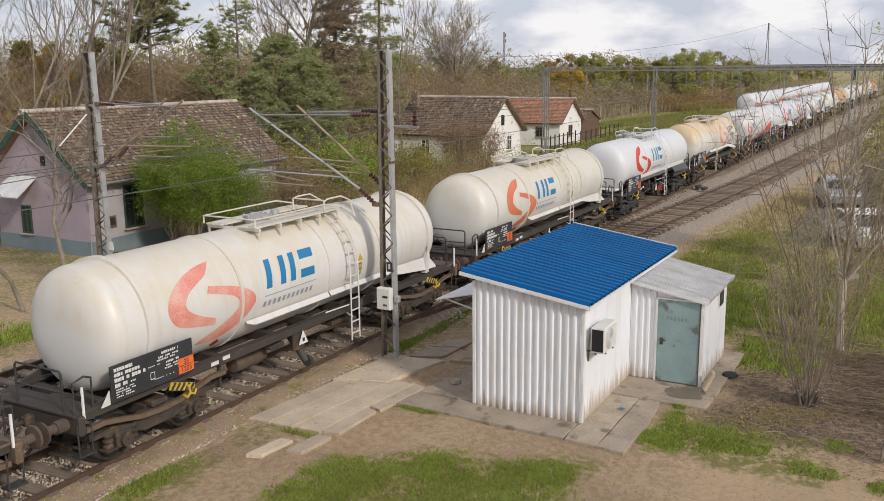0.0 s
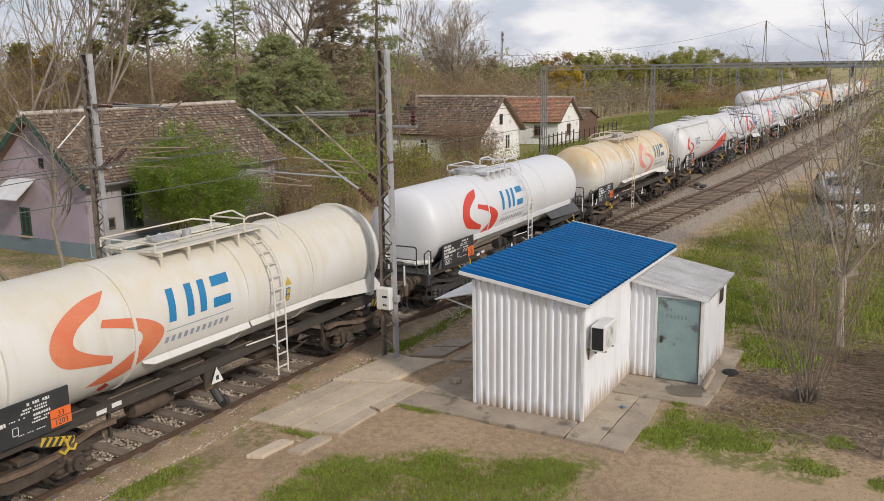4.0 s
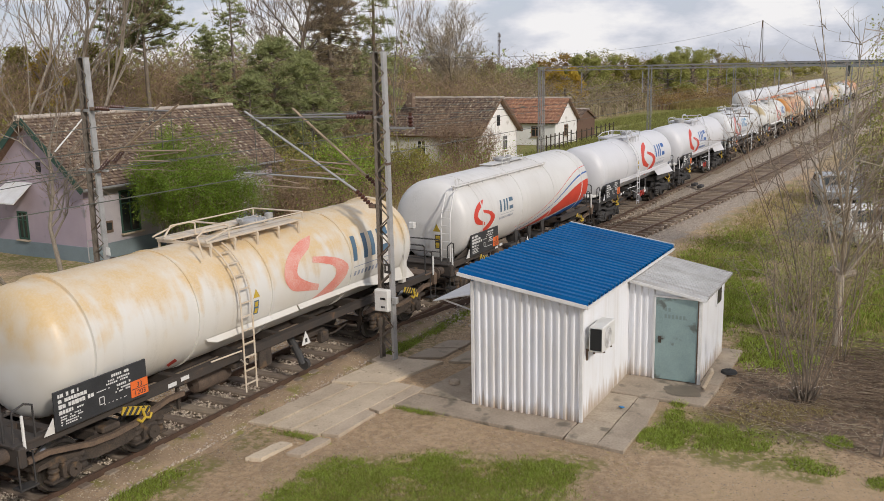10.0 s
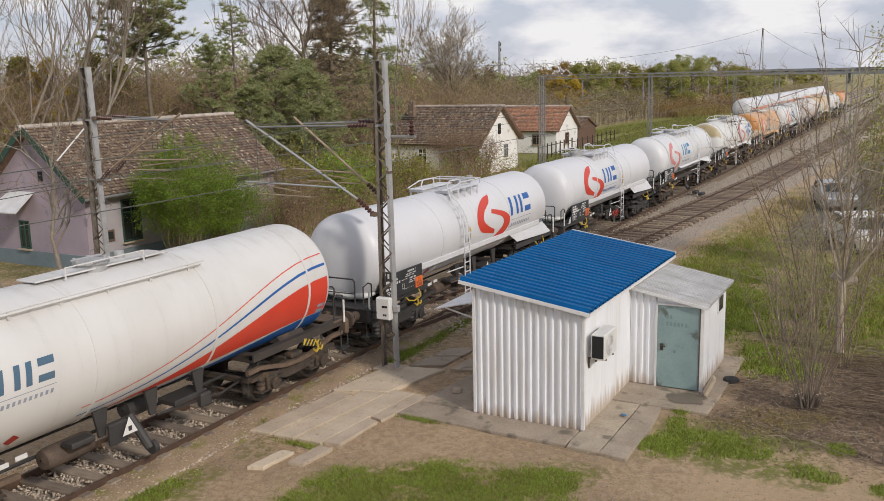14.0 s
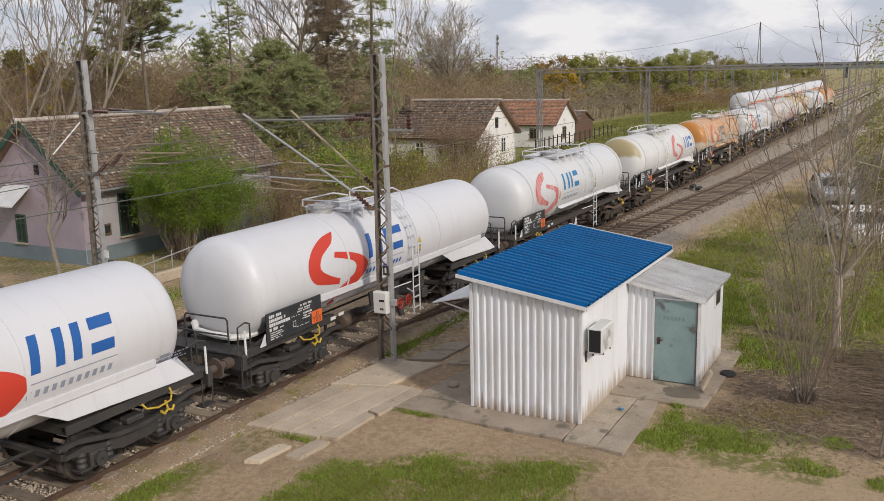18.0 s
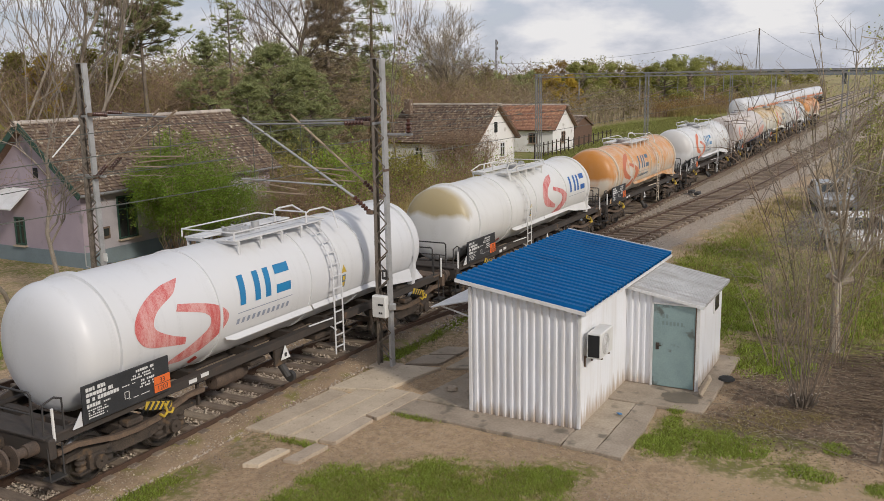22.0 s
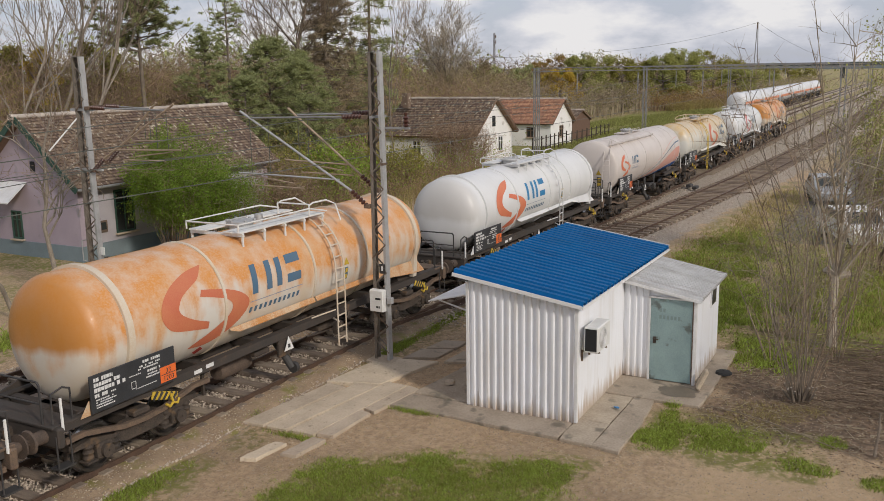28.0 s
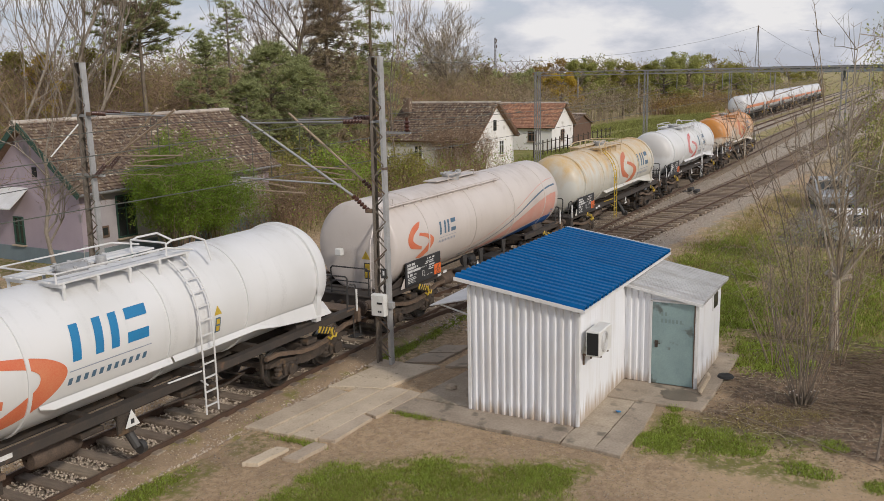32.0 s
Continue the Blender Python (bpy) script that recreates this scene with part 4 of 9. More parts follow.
slab("apron_slab", [(15.71, 5.22), (15.66, 4.68), (17.2, 4.66), (18.6, 4.75), (18.6, 5.2)], 0.036, "pale concrete kerb strip beside the grass", APRON)
slab("apron_slab", [(16.91, 5.9), (16.91, 5.232), (18.6, 5.225), (18.6, 5.9)], 0.026, "damp dark concrete along the hut wall", APRON)
slab("apron_slab", [(18.63, 5.9), (18.6, 3.8), (19.95, 3.75), (19.95, 5.9)], 0.05, "damp concrete slab before the hut door", APRON)
slab("apron_slab", [(19.98, 4.3), (19.98, 3.78), (22.9, 3.75), (22.9, 4.3)], 0.05, "narrow concrete strip beside the annex wall", APRON)
slab("apron_slab", [(16.8, 9.8), (16.75, 8.32), (20.5, 8.32), (20.3, 9.4)], 0.03, "mossy concrete behind the hut", APRON)


# ---- the hut ----
def corrugated(p0, p1, z0, z1_a, z1_b, out, pitch=0.2, deep=0.028):
    """A trapezoid sheet wall from p0 to p1 in plan, its top running from z1_a to z1_b; out is the outward normal."""
    p0, p1, out = Vector(p0), Vector(p1), Vector(out)
    d = (p1 - p0)
    ln = d.length
    d = d / ln
    prof, u = [], 0.0
    while u < ln:
        for du, h in ((0, 0), (0.5, 0), (0.58, 1), (0.88, 1), (1.0, 0)):
            if u + du * pitch <= ln + 1e-6:
                prof.append((u + du * pitch, h * deep))
        u += pitch
    prof.append((ln, 0))
    s = Shape()
    pts = []
    for lift in (0.0, -0.012):
        for u, h in prof:
            q = p0 + d * u + out * (h + lift)
            zt = z1_a + (z1_b - z1_a) * u / ln
            pts += [(q.x, q.y, z0), (q.x, q.y, zt)]
    n = len(prof)
    f = []
    for k in range(2):
        f += [(2 * (k * n + i), 2 * (k * n + i + 1), 2 * (k * n + i + 1) + 1, 2 * (k * n + i) + 1) for i in range(n - 1)]
    f += [(2 * i + 1, 2 * i + 3, 2 * (n + i) + 3, 2 * (n + i) + 1) for i in range(n - 1)]
    return s.add(pts, f)


def ribbed_roof(x0, x1, y0, y1, z_at, rib=0.19, high=0.035, thick=0.03):
    """A sheet roof with ribs running down the slope (along y), z_at(x, y) the height of its plane."""
    s = Shape()
    prof, u = [], x0
    while u < x1:
        for du, h in ((0, 0), (0.25, 0), (0.4, 1), (0.85, 1), (1.0, 0)):
            if u + du * rib <= x1 + 1e-6:
                prof.append((u + du * rib, h * high))
        u += rib
    prof.append((x1, 0))
    n = len(prof)
    pts = []
    for lift in (0.0, -thick):
        for x, h in prof:
            pts += [(x, y0, z_at(x, y0) + h + lift), (x, y1, z_at(x, y1) + h + lift)]
    f = []
    for k in range(2):
        f += [(2 * (k * n + i), 2 * (k * n + i + 1), 2 * (k * n + i + 1) + 1, 2 * (k * n + i) + 1) for i in range(n - 1)]
    for e in (0, 1):
        f += [(2 * i + e, 2 * i + 2 + e, 2 * (n + i) + 2 + e, 2 * (n + i) + e) for i in range(n - 1)]
    return s.add(pts, f)


HX0, HX1, HY0, HY1 = 16.65, 23.1, 5.88, 8.31
ROOF_LO, ROOF_HI = 2.57, 2.93


def hut_roof(x, y):
    return ROOF_LO + (ROOF_HI - ROOF_LO) * (y - HY0) / (HY1 - HY0) - 0.009 * (x - HX0)


hut = thing("hut", "white metal-clad hut with a blue sheet roof on a concrete base", "hut")
part("base", Shape().box(((HX0 + HX1) / 2, (HY0 + HY1) / 2, 0.0), (HX1 - HX0 - 0.04, HY1 - HY0 - 0.04, 0.08), 0.01), "concrete", hut)
part("front_wall", corrugated((HX0, HY1, 0), (HX0, HY0, 0), 0.02, ROOF_HI - 0.02, ROOF_LO - 0.02, (-1, 0, 0), 0.164, 0.045), "white_sheet", hut, "white ribbed sheet wall")
side = Shape()
side = corrugated((HX0, HY0, 0), (HX1, HY0, 0), 0.02, ROOF_LO - 0.02, ROOF_LO - 0.08, (0, -1, 0), 0.164, 0.0015)
part("side_wall", side, "white_wall", hut, "smooth white side wall with rusty streaks at its foot")
part("back_wall", Shape().box(((HX0 + HX1) / 2, HY1 - 0.06, ROOF_HI / 2), (HX1 - HX0 - 0.02, 0.12, ROOF_HI - 0.16), 0), "white_sheet", hut)
part("end_wall", Shape().prism([(HY0 + 0.13, 0.06), (HY1 - 0.13, 0.06), (HY1 - 0.13, ROOF_HI - 0.12), (HY0 + 0.13, ROOF_LO - 0.1)], HX1 - 0.12, HX1 - 0.01, "x"), "white_sheet", hut)
part("corner_trim", Shape().box((HX0 - 0.012, HY0 - 0.012, 1.25), (0.07, 0.07, 2.42), 0.006), "white_trim", hut)
part("corner_trim", Shape().box((HX0 - 0.012, HY1 + 0.012, 1.42), (0.07, 0.07, 2.76), 0.006), "white_trim", hut)
roof = part("roof", ribbed_roof(HX0 - 0.16, HX1 + 0.25, HY0 - 0.16, HY1 + 0.30, hut_roof, 0.255, 0.08), "blue_roof", hut, "deep blue ribbed sheet roof")


def fascia(a, b, high, thick):
    """A board below a roof edge from a to b."""
    return Shape().bar(a, b, thick, high)


for (xa, ya), (xb, yb), drop, high in (((HX0 - 0.165, HY0 - 0.16), (HX0 - 0.165, HY1 + 0.30), 0.02, 0.075), ((HX0 - 0.15, HY0 - 0.17), (HX1 + 0.25, HY0 - 0.17), 0.035, 0.06), ((HX1 + 0.26, HY0 - 0.16), (HX1 + 0.26, HY1 + 0.30), -0.03, 0.13)):
    part("fascia", fascia((xa, ya, hut_roof(xa, ya) - drop), (xb, yb, hut_roof(xb, yb) - drop), high, 0.025), "white_trim", roof)
# rain canopy on the track side
part("canopy", Shape().add([(17.2, 8.32, 2.42), (20.2, 8.32, 2.42), (20.2, 9.6, 2.1), (17.2, 9.6, 2.1), (17.2, 8.32, 2.395), (20.2, 8.32, 2.395), (20.2, 9.6, 2.075), (17.2, 9.6, 2.075)],
     [(0, 1, 2, 3), (4, 5, 6, 7), (0, 3, 7, 4), (3, 2, 6, 7), (1, 2, 6, 5)]), "white_trim", hut, "thin white rain canopy")
for x in (17.35, 20.0):
    part("bracket", Shape().bar((x, 8.33, 1.85), (x, 9.4, 2.1), 0.03, 0.03), "white_trim", hut)

AX0, AX1, AY0, AY1 = 19.9, 22.5, 4.22, 5.88


def annex_roof(x, y):
    return 2.10 + (2.40 - 2.10) * (y - AY0) / (AY1 - AY0)


annex = thing("hut_annex", "white sheet-metal annex with a grey ribbed roof against the hut", "shed")
part("front_wall", corrugated((AX0, AY1 - 0.01, 0), (AX0, 5.26, 0), 0.06, 2.37, 2.24, (-1, 0, 0), 0.152, 0.03), "white_sheet", annex, "white ribbed sheet wall")
part("front_wall", Shape().prism([(4.24, 2.02), (5.25, 2.02), (5.25, 2.26), (4.24, 2.07)], AX0 - 0.01, AX0 + 0.05, "x"), "white_sheet", annex)
part("side_wall", Shape().box(((AX0 + AX1) / 2, AY0 + 0.05, 1.07), (AX1 - AX0, 0.10, 2.02), 0), "white_wall", annex, "white side wall with grey stains")
part("back_wall", Shape().box((AX1 - 0.05, (AY0 + AY1) / 2 + 0.05, 1.1), (0.1, AY1 - AY0 - 0.12, 2.05), 0), "white_sheet", annex)
part("roof", ribbed_roof(AX0 - 0.14, AX1 + 0.12, AY0 - 0.16, AY1 - 0.01, annex_roof, 0.14, 0.05), "grey_roof", annex, "weathered grey ribbed sheet roof")
part("fascia", fascia((AX0 - 0.145, AY0 - 0.15, annex_roof(0, AY0 - 0.15) - 0.035), (AX0 - 0.145, AY1 - 0.02, annex_roof(0, AY1) - 0.035), 0.07, 0.02), "white_trim", annex)
part("corner_trim", Shape().box((AX0 - 0.012, AY0 - 0.012, 1.06), (0.06, 0.06, 2.04), 0.005), "white_trim", annex)
door = part("door", Shape().box((AX0 - 0.02, 4.74, 1.04), (0.045, 0.98, 1.94), 0.008), "teal_door", annex, "dull teal steel door with old paint")
part("door_frame", Shape().box((AX0 - 0.03, 5.25, 1.04), (0.07, 0.04, 2.0), 0).box((AX0 - 0.03, 4.225, 1.04), (0.07, 0.04, 2.0), 0).box((AX0 - 0.03, 4.74, 2.035), (0.07, 1.06, 0.04), 0), "white_trim", annex)
part("door_frame", Shape().bar((AX0 - 0.05, 4.26, 0.08), (AX0 - 0.05, 4.26, 2.02), 0.02, 0.03), "rust_steel", annex)
part("handle", Shape().box((AX0 - 0.055, 5.12, 1.02), (0.03, 0.07, 0.16), 0.008).tube([(AX0 - 0.06, 5.12, 1.05), (AX0 - 0.10, 5.12, 1.05), (AX0 - 0.10, 5.02, 1.05)], 0.012, 6), "grime", door)
for i, z in enumerate((1.74, 1.58)):
    for k in range(2 if i == 0 else 6):
        part("writing_bar", Shape().box((AX0 - 0.0445, 5.0 - 0.085 * k, z), (0.003, 0.05, 0.09), 0), "faint_mark", door)
win = part("window", Shape().box((21.75, AY0 - 0.012, 1.72), (0.55, 0.04, 0.46), 0.006), "white_trim", annex, "small white-framed window")
part("pane", Shape().box((21.75, AY0 - 0.036, 1.72), (0.44, 0.008, 0.35), 0), "glass", win)

# air conditioner on the side wall
ac = thing("air_conditioner", "white outdoor air conditioner with a round fan grille", "air conditioner", at=pose(-0.1, 0, -0.07))
part("case", Shape().box((17.28, 5.62, 1.86), (0.78, 0.30, 0.54), 0.02), "plastic", ac)
part("side_grille", Shape().box((16.885, 5.62, 1.86), (0.006, 0.24, 0.46), 0), "dark", ac, "dark side grille")
part("fan_grille", Shape().lathe([(5.468, 0.02), (5.462, 0.19), (5.458, 0.21), (5.468, 0.225)], 28, "y", (17.2, 0, 1.86)), "grey_roof", ac)
for k in range(5):
    rr = 0.05 + 0.035 * k
    part("fan_ring", Shape().tube([(17.2 + rr * math.cos(a * math.pi / 10), 5.456, 1.86 + rr * math.sin(a * math.pi / 10)) for a in range(21)], 0.005, 4, False), "white_trim", ac)
for x in (17.05, 17.5):
    part("bracket", Shape().bar((x, 5.88, 1.57), (x, 5.48, 1.57), 0.03, 0.03).bar((x, 5.86, 1.35), (x, 5.86, 1.58), 0.03, 0.03), "rust_steel", ac)
part("pipe", Shape().tube([(17.6, 5.72, 1.72), (17.72, 5.8, 1.7), (17.74, 5.86, 1.9)], 0.018, 6), "black_steel", ac)

solo("leaning_stone", Shape().box((19.72, 3.98, 0.28), (0.34, 0.09, 0.46), 0.03, Euler((0.45, 0.1, 0.25)).to_matrix()), "concrete", "rough concrete block leaning by the door", "stone")
solo("rock", Shape().lathe([(-0.02, 0.01), (0.02, 0.14), (0.09, 0.12), (0.13, 0.01)], 7, "z", (17.6, 9.3, 0.03)), "concrete", "grey stone lying on the slab", "stone")
solo("litter", Shape().box((17.75, 5.35, 0.07), (0.14, 0.09, 0.025), 0.01, Euler((0.1, 0.2, 0.6)).to_matrix()), "litter_blue", "crumpled blue wrapper on the concrete", "litter")
solo("black_bag", Shape().lathe([(0.03, 0.02), (0.05, 0.2), (0.10, 0.17), (0.13, 0.02)], 9, "z", (21.0, 3.75, 0.0)), "tyre", "flat dark plastic sack beside the annex", "bag")

wet_edge = [(19.28 + (0.36 + 0.14 * noise.noise(Vector((math.cos(k * 0.2244) * 1.7, math.sin(k * 0.2244) * 1.7, 4.0)))) * math.cos(k * 0.2244), 4.42 + (0.5 + 0.3 * noise.noise(Vector((math.cos(k * 0.2244) * 1.7, math.sin(k * 0.2244) * 1.7, 4.0)))) * math.sin(k * 0.2244), 0.056) for k in range(28)]
solo("puddle", Shape().add(wet_edge, [tuple(range(28))]), "wet", "thin dark wet patch before the door", "puddle")


# ---- masts, wires and portals of the overhead line ----
def lattice_mast(label, h, w0, w1, group):
    """A mast of two channels laced with zigzag flats; w0 and w1 its width at foot and top."""
    m = thing("catenary_mast", label, "mast", group=group)
    for sg in (-1, 1):
        a, b = Vector((0, sg * w0 / 2, 0)), Vector((0, sg * w1 / 2, h))
        metal = "galv_light" if sg < 0 else "mast_brown"
        up = part("upright", Shape().bar(a, b, 0.02, 0.16, (1, 0, 0)), metal, m, "steel channel upright")
        for dx in (-0.08, 0.08):
            off = Vector((dx, -sg * 0.03, 0))
            part("flange", Shape().bar(a + off, b + off, 0.06, 0.014, (1, 0, 0)), metal, up)
    n = int(h / 0.36)
    for x in (-0.085, 0.085):
        for k in range(n):
            z0, z1 = 0.25 + k * (h - 0.4) / n, 0.25 + (k + 1) * (h - 0.4) / n
            y0 = (w0 + (w1 - w0) * z0 / h) / 2 * (1 if k % 2 else -1)
            y1 = -(w0 + (w1 - w0) * z1 / h) / 2 * (1 if k % 2 else -1)
            part("lacing", Shape().bar((x, y0, z0), (x, y1, z1), 0.035, 0.008, (1, 0, 0)), "rust_steel" if k % 5 == 2 else "mast_brown", m)
    part("cap_plate", Shape().box((0, 0, h), (0.18, w1 + 0.02, 0.015), 0), "galv", m)
    part("footing", Shape().box((0, 0, 0.0), (0.55, 0.75, 0.12), 0.02), "concrete", m)
    return m


def insulator(a, b, r=0.065):
    """A ribbed brown insulator between two points."""
    a, b = Vector(a), Vector(b)
    n = 6
    path, rs = [], []
    for k in range(n):
        for t, q in ((0.0, 0.4), (0.35, 1.0), (0.65, 1.0), (0.95, 0.4)):
            path.append(a.lerp(b, (k + t) / n))
            rs.append(r * q)
    return Shape().tube(path, rs, 10)


def cantilever(m, x, reach, z_top, z_low, y0, sg, tube_mat, drop):
    """A hinged tube bracket: top stay, raking strut, register tube and steady arms. y0 where it leaves the mast, sg its side."""
    y = lambda d: y0 + sg * d
    part("top_stay", Shape().tube([(x, y(0.75), z_top), (x, y(reach - 0.3), z_top - 0.05)], 0.024, 8), "galv", m)
    part("insulator", insulator((x, y(0.2), z_top + 0.02), (x, y(0.75), z_top)), "brown_glaze", m, "brown ribbed insulator")
    part("strut", Shape().tube([(x, y(0.55), z_low + 0.36), (x, y(reach), z_top + 0.12)], 0.031, 8), tube_mat, m)
    part("insulator", insulator((x, y(0.1), z_low), (x, y(0.55), z_low + 0.36)), "brown_glaze", m, "brown ribbed insulator")
    part("register_tube", Shape().tube([(x, y(0.9), z_low + 0.62), (x, y(reach + 0.15), z_low + 0.68)], 0.022, 8), tube_mat, m)
    part("steady_arm", Shape().tube([(x + 0.05, y(reach - 0.2), z_low + 0.62), (x + 0.05, y(reach - 1.6), z_low + 0.46)], 0.018, 6), "rust_tube", m)
    part("steady_arm", Shape().tube([(x - 0.05, y(reach - 0.4), z_low + 0.38), (x - 0.05, y(reach - 2.0), z_low + 0.36)], 0.018, 6), "rust_tube", m)
    for d in (0.3, drop):
        part("dropper", Shape().tube([(x, y(reach - d), z_top - 0.02), (x, y(reach - d), z_low + 0.66)], 0.009, 5), "wire", m)
    for z in (z_top, z_low):
        part("wall_bracket", Shape().box((x, y(0.08), z), (0.12, 0.18, 0.1), 0.01), "rust_steel", m)


mast = lattice_mast("grey steel lattice mast with two raking brackets beside the path", 7.65, 0.42, 0.30, "overhead line masts")
mast.matrix_basis = pose(18.5, 11.64, 0)
cantilever(mast, -0.05, 3.95, 6.12, 3.95, 0.22, 1, "galv_light", 0.9)
cantilever(mast, 0.42, 2.75, 6.18, 4.28, 0.22, 1, "rust_tube", 0.6)
part("cross_arm", Shape().box((0.1, -0.45, 5.86), (0.08, 0.8, 0.05), 0.005), "galv", mast)
part("insulator", Shape().lathe([(5.88, 0.03), (5.93, 0.09), (5.97, 0.04), (6.02, 0.09), (6.06, 0.04), (6.11, 0.09), (6.15, 0.04), (6.22, 0.05)], 12, "z", (0.1, -0.75, 0)), "brown_glaze", mast)
part("cross_arm", Shape().box((0.25, 0.12, 6.12), (0.7, 0.06, 0.06), 0.005), "galv", mast)
part("number_plate", Shape().box((-0.12, -0.1, 2.42), (0.01, 0.16, 0.24), 0), "black_steel", mast)
part("writing_bar", Shape().box((-0.127, -0.1, 2.43), (0.003, 0.05, 0.12), 0), "ink_white", mast)
part("band", Shape().box((0, -0.16, 5.0), (0.2, 0.07, 0.06), 0), "rust_steel", mast)
box_ = thing("meter_box", "white meter cabinet with a small dark window fixed to the mast", "cabinet")
part("case", Shape().box((18.33, 11.66, 1.62), (0.16, 0.40, 0.56), 0.02), "plastic", box_)
part("lid", Shape().box((18.245, 11.66, 1.62), (0.02, 0.36, 0.52), 0.012), "plastic", box_)
part("slot", Shape().box((18.232, 11.60, 1.68), (0.006, 0.15, 0.05), 0), "dark", box_)
for k, (y, w, h) in enumerate(((11.63, 0.05, 0.05), (11.57, 0.04, 0.05))):
    part("writing_bar", Shape().box((18.233, y, 1.47), (0.004, w, h), 0), "ink_black", box_)
part("side_box", Shape().box((18.42, 11.36, 1.62), (0.12, 0.14, 0.16), 0.01), "galv_light", box_)

lmast = lattice_mast("grey steel lattice mast behind the tracks before the mauve house", 7.75, 0.52, 0.34, "overhead line masts")
lmast.matrix_basis = pose(18.35, 21.6, 0)
cantilever(lmast, -0.05, 3.4, 6.3, 4.5, -0.22, -1, "rust_tube", 0.7)
cantilever(lmast, 0.5, 2.2, 6.32, 4.7, -0.22, -1, "rust_tube", 0.5)
part("cross_arm", Shape().box((0, 0.0, 6.25), (0.08, 0.95, 0.07), 0.005), "galv_light", lmast)
part("cross_arm", Shape().box((0, -0.05, 4.52), (0.08, 1.15, 0.07), 0.005), "galv_light", lmast)
part("insulator", Shape().tube([(-0.1, 0.15, 6.0), (-0.45, 0.3, 5.6), (-0.9, 0.45, 5.12)], 0.022, 8), "sign_white", lmast, "pale rod insulator")
for z in (2.1, 1.2):
    part("number_plate", Shape().box((-0.02, -0.33, z), (0.02, 0.16, 0.24), 0), "sign_white", lmast, "small white plate")
part("loop", Shape().tube([(0.0, 0.28, 1.7), (0.0, 0.55, 1.75), (0.0, 0.55, 2.35), (0.0, 0.28, 2.4)], 0.018, 6), "galv_light", lmast)


def portal(x, y0, y1, h, label):
    """A portal of two lattice legs and a lattice beam across the tracks."""
    p = thing("line_portal", label, "portal", group="portals over the tracks")
    for y in (y0, y1):
        leg = Shape()
        for dx in (-0.22, 0.22):
            for dy in (-0.16, 0.16):
                leg.bar((x + dx, y + dy, 0), (x + dx * 0.7, y + dy, h), 0.07, 0.07)
        n = 10
        for k in range(n):
            for dy in (-0.16, 0.16):
                a = 1 if k % 2 else -1
                leg.bar((x + a * 0.2, y + dy, h * k / n), (x - a * 0.2, y + dy, h * (k + 1) / n), 0.03, 0.012)
        part("leg", leg, "galv", p)
    beam = Shape()
    for dz in (0, 0.26):
        for dx in (-0.15, 0.15):
            beam.bar((x + dx, y0 + 0.3, h - dz), (x + dx, y1 - 0.3, h - dz), 0.06, 0.06)
    n = int(abs(y1 - y0) / 0.8)
    for k in range(n):
        ya, yb = y0 + (y1 - y0) * k / n, y0 + (y1 - y0) * (k + 1) / n
        beam.bar((x, ya, h - (0.26 if k % 2 else 0)), (x, yb, h - (0 if k % 2 else 0.26)), 0.03, 0.03)
    part("beam", beam, "galv", p, "lattice beam")
    for y in (23.0, 18.3, 13.6, 8.8):
        part("hanger", Shape().tube([(x, y + 0.6, h - 0.4), (x, y + 0.6, h - 2.0)], 0.04, 6), "galv", p)
        part("bracket_arm", Shape().tube([(x, y + 0.6, h - 1.9), (x, y - 1.2, h - 1.3)], 0.03, 6), "rust_tube", p)
    return p


portal(66.2, 26.9, 5.0, 7.25, "slim grey steel portal across all tracks")
gantry = portal(97.0, 26.9, 5.0, 7.2, "slim grey steel portal across all tracks with a tall peak")
portal(144.0, 26.9, 5.0, 7.2, "slim grey steel portal far along the tracks")
for dy in (-0.16, 0.16):
    part("peak", Shape().bar((97.0, 15.6 + dy, 7.25), (97.0, 15.6 + dy * 0.15, 11.4), 0.07, 0.07), "galv", gantry)
part("peak_foot", Shape().box((97.0, 15.6, 7.32), (0.4, 1.6, 0.12), 0), "galv", gantry)
part("peak_cap", Shape().box((97.0, 15.6, 11.1), (0.1, 0.12, 0.7), 0), "rust_steel", gantry)


def wire_run(name, points, sag, r, label):
    s = Shape()
    path = []
    for a, b in zip(points, points[1:]):
        a, b = Vector(a), Vector(b)
        for k in range(12):
            t = k / 12
            p = a.lerp(b, t)
            p.z -= sag * 4 * t * (1 - t)
            path.append(p)
    path.append(Vector(points[-1]))
    s.tube(path, r, 4, False)
    return solo(name, s, "wire", label, "wire", group="wires of the overhead line")


for y in (13.6, 18.3):
    wire_run("contact_wire", [(-35, y, 4.92), (18.4, y - 0.2, 4.92), (66, y + 0.2, 5.0), (97, y, 5.0), (144, y, 5.0), (300, y, 5.0)], 0.0, 0.012, "thin contact wire over the track")
    wire_run("carrier_wire", [(-35, y, 6.2), (18.4, y, 6.05), (66, y, 6.4), (97, y, 6.4), (144, y, 6.4), (300, y, 6.4)], 0.5, 0.012, "thin sagging carrier wire over the track")
wire_run("feeder_wire", [(-30, 22.0, 5.6), (18.35, 21.9, 4.55), (60, 24, 5.4)], 0.5, 0.014, "thin sagging cable behind the tracks")
wire_run("feeder_wire", [(-30, 21.0, 5.0), (18.35, 21.3, 4.5)], 0.7, 0.014, "thin sagging cable behind the tracks")
wire_run("peak_wire", [(40, 26, 8.0), (97.0, 15.6, 11.4), (150, 9, 7.5)], 1.2, 0.013, "thin sagging cable from the portal peak")


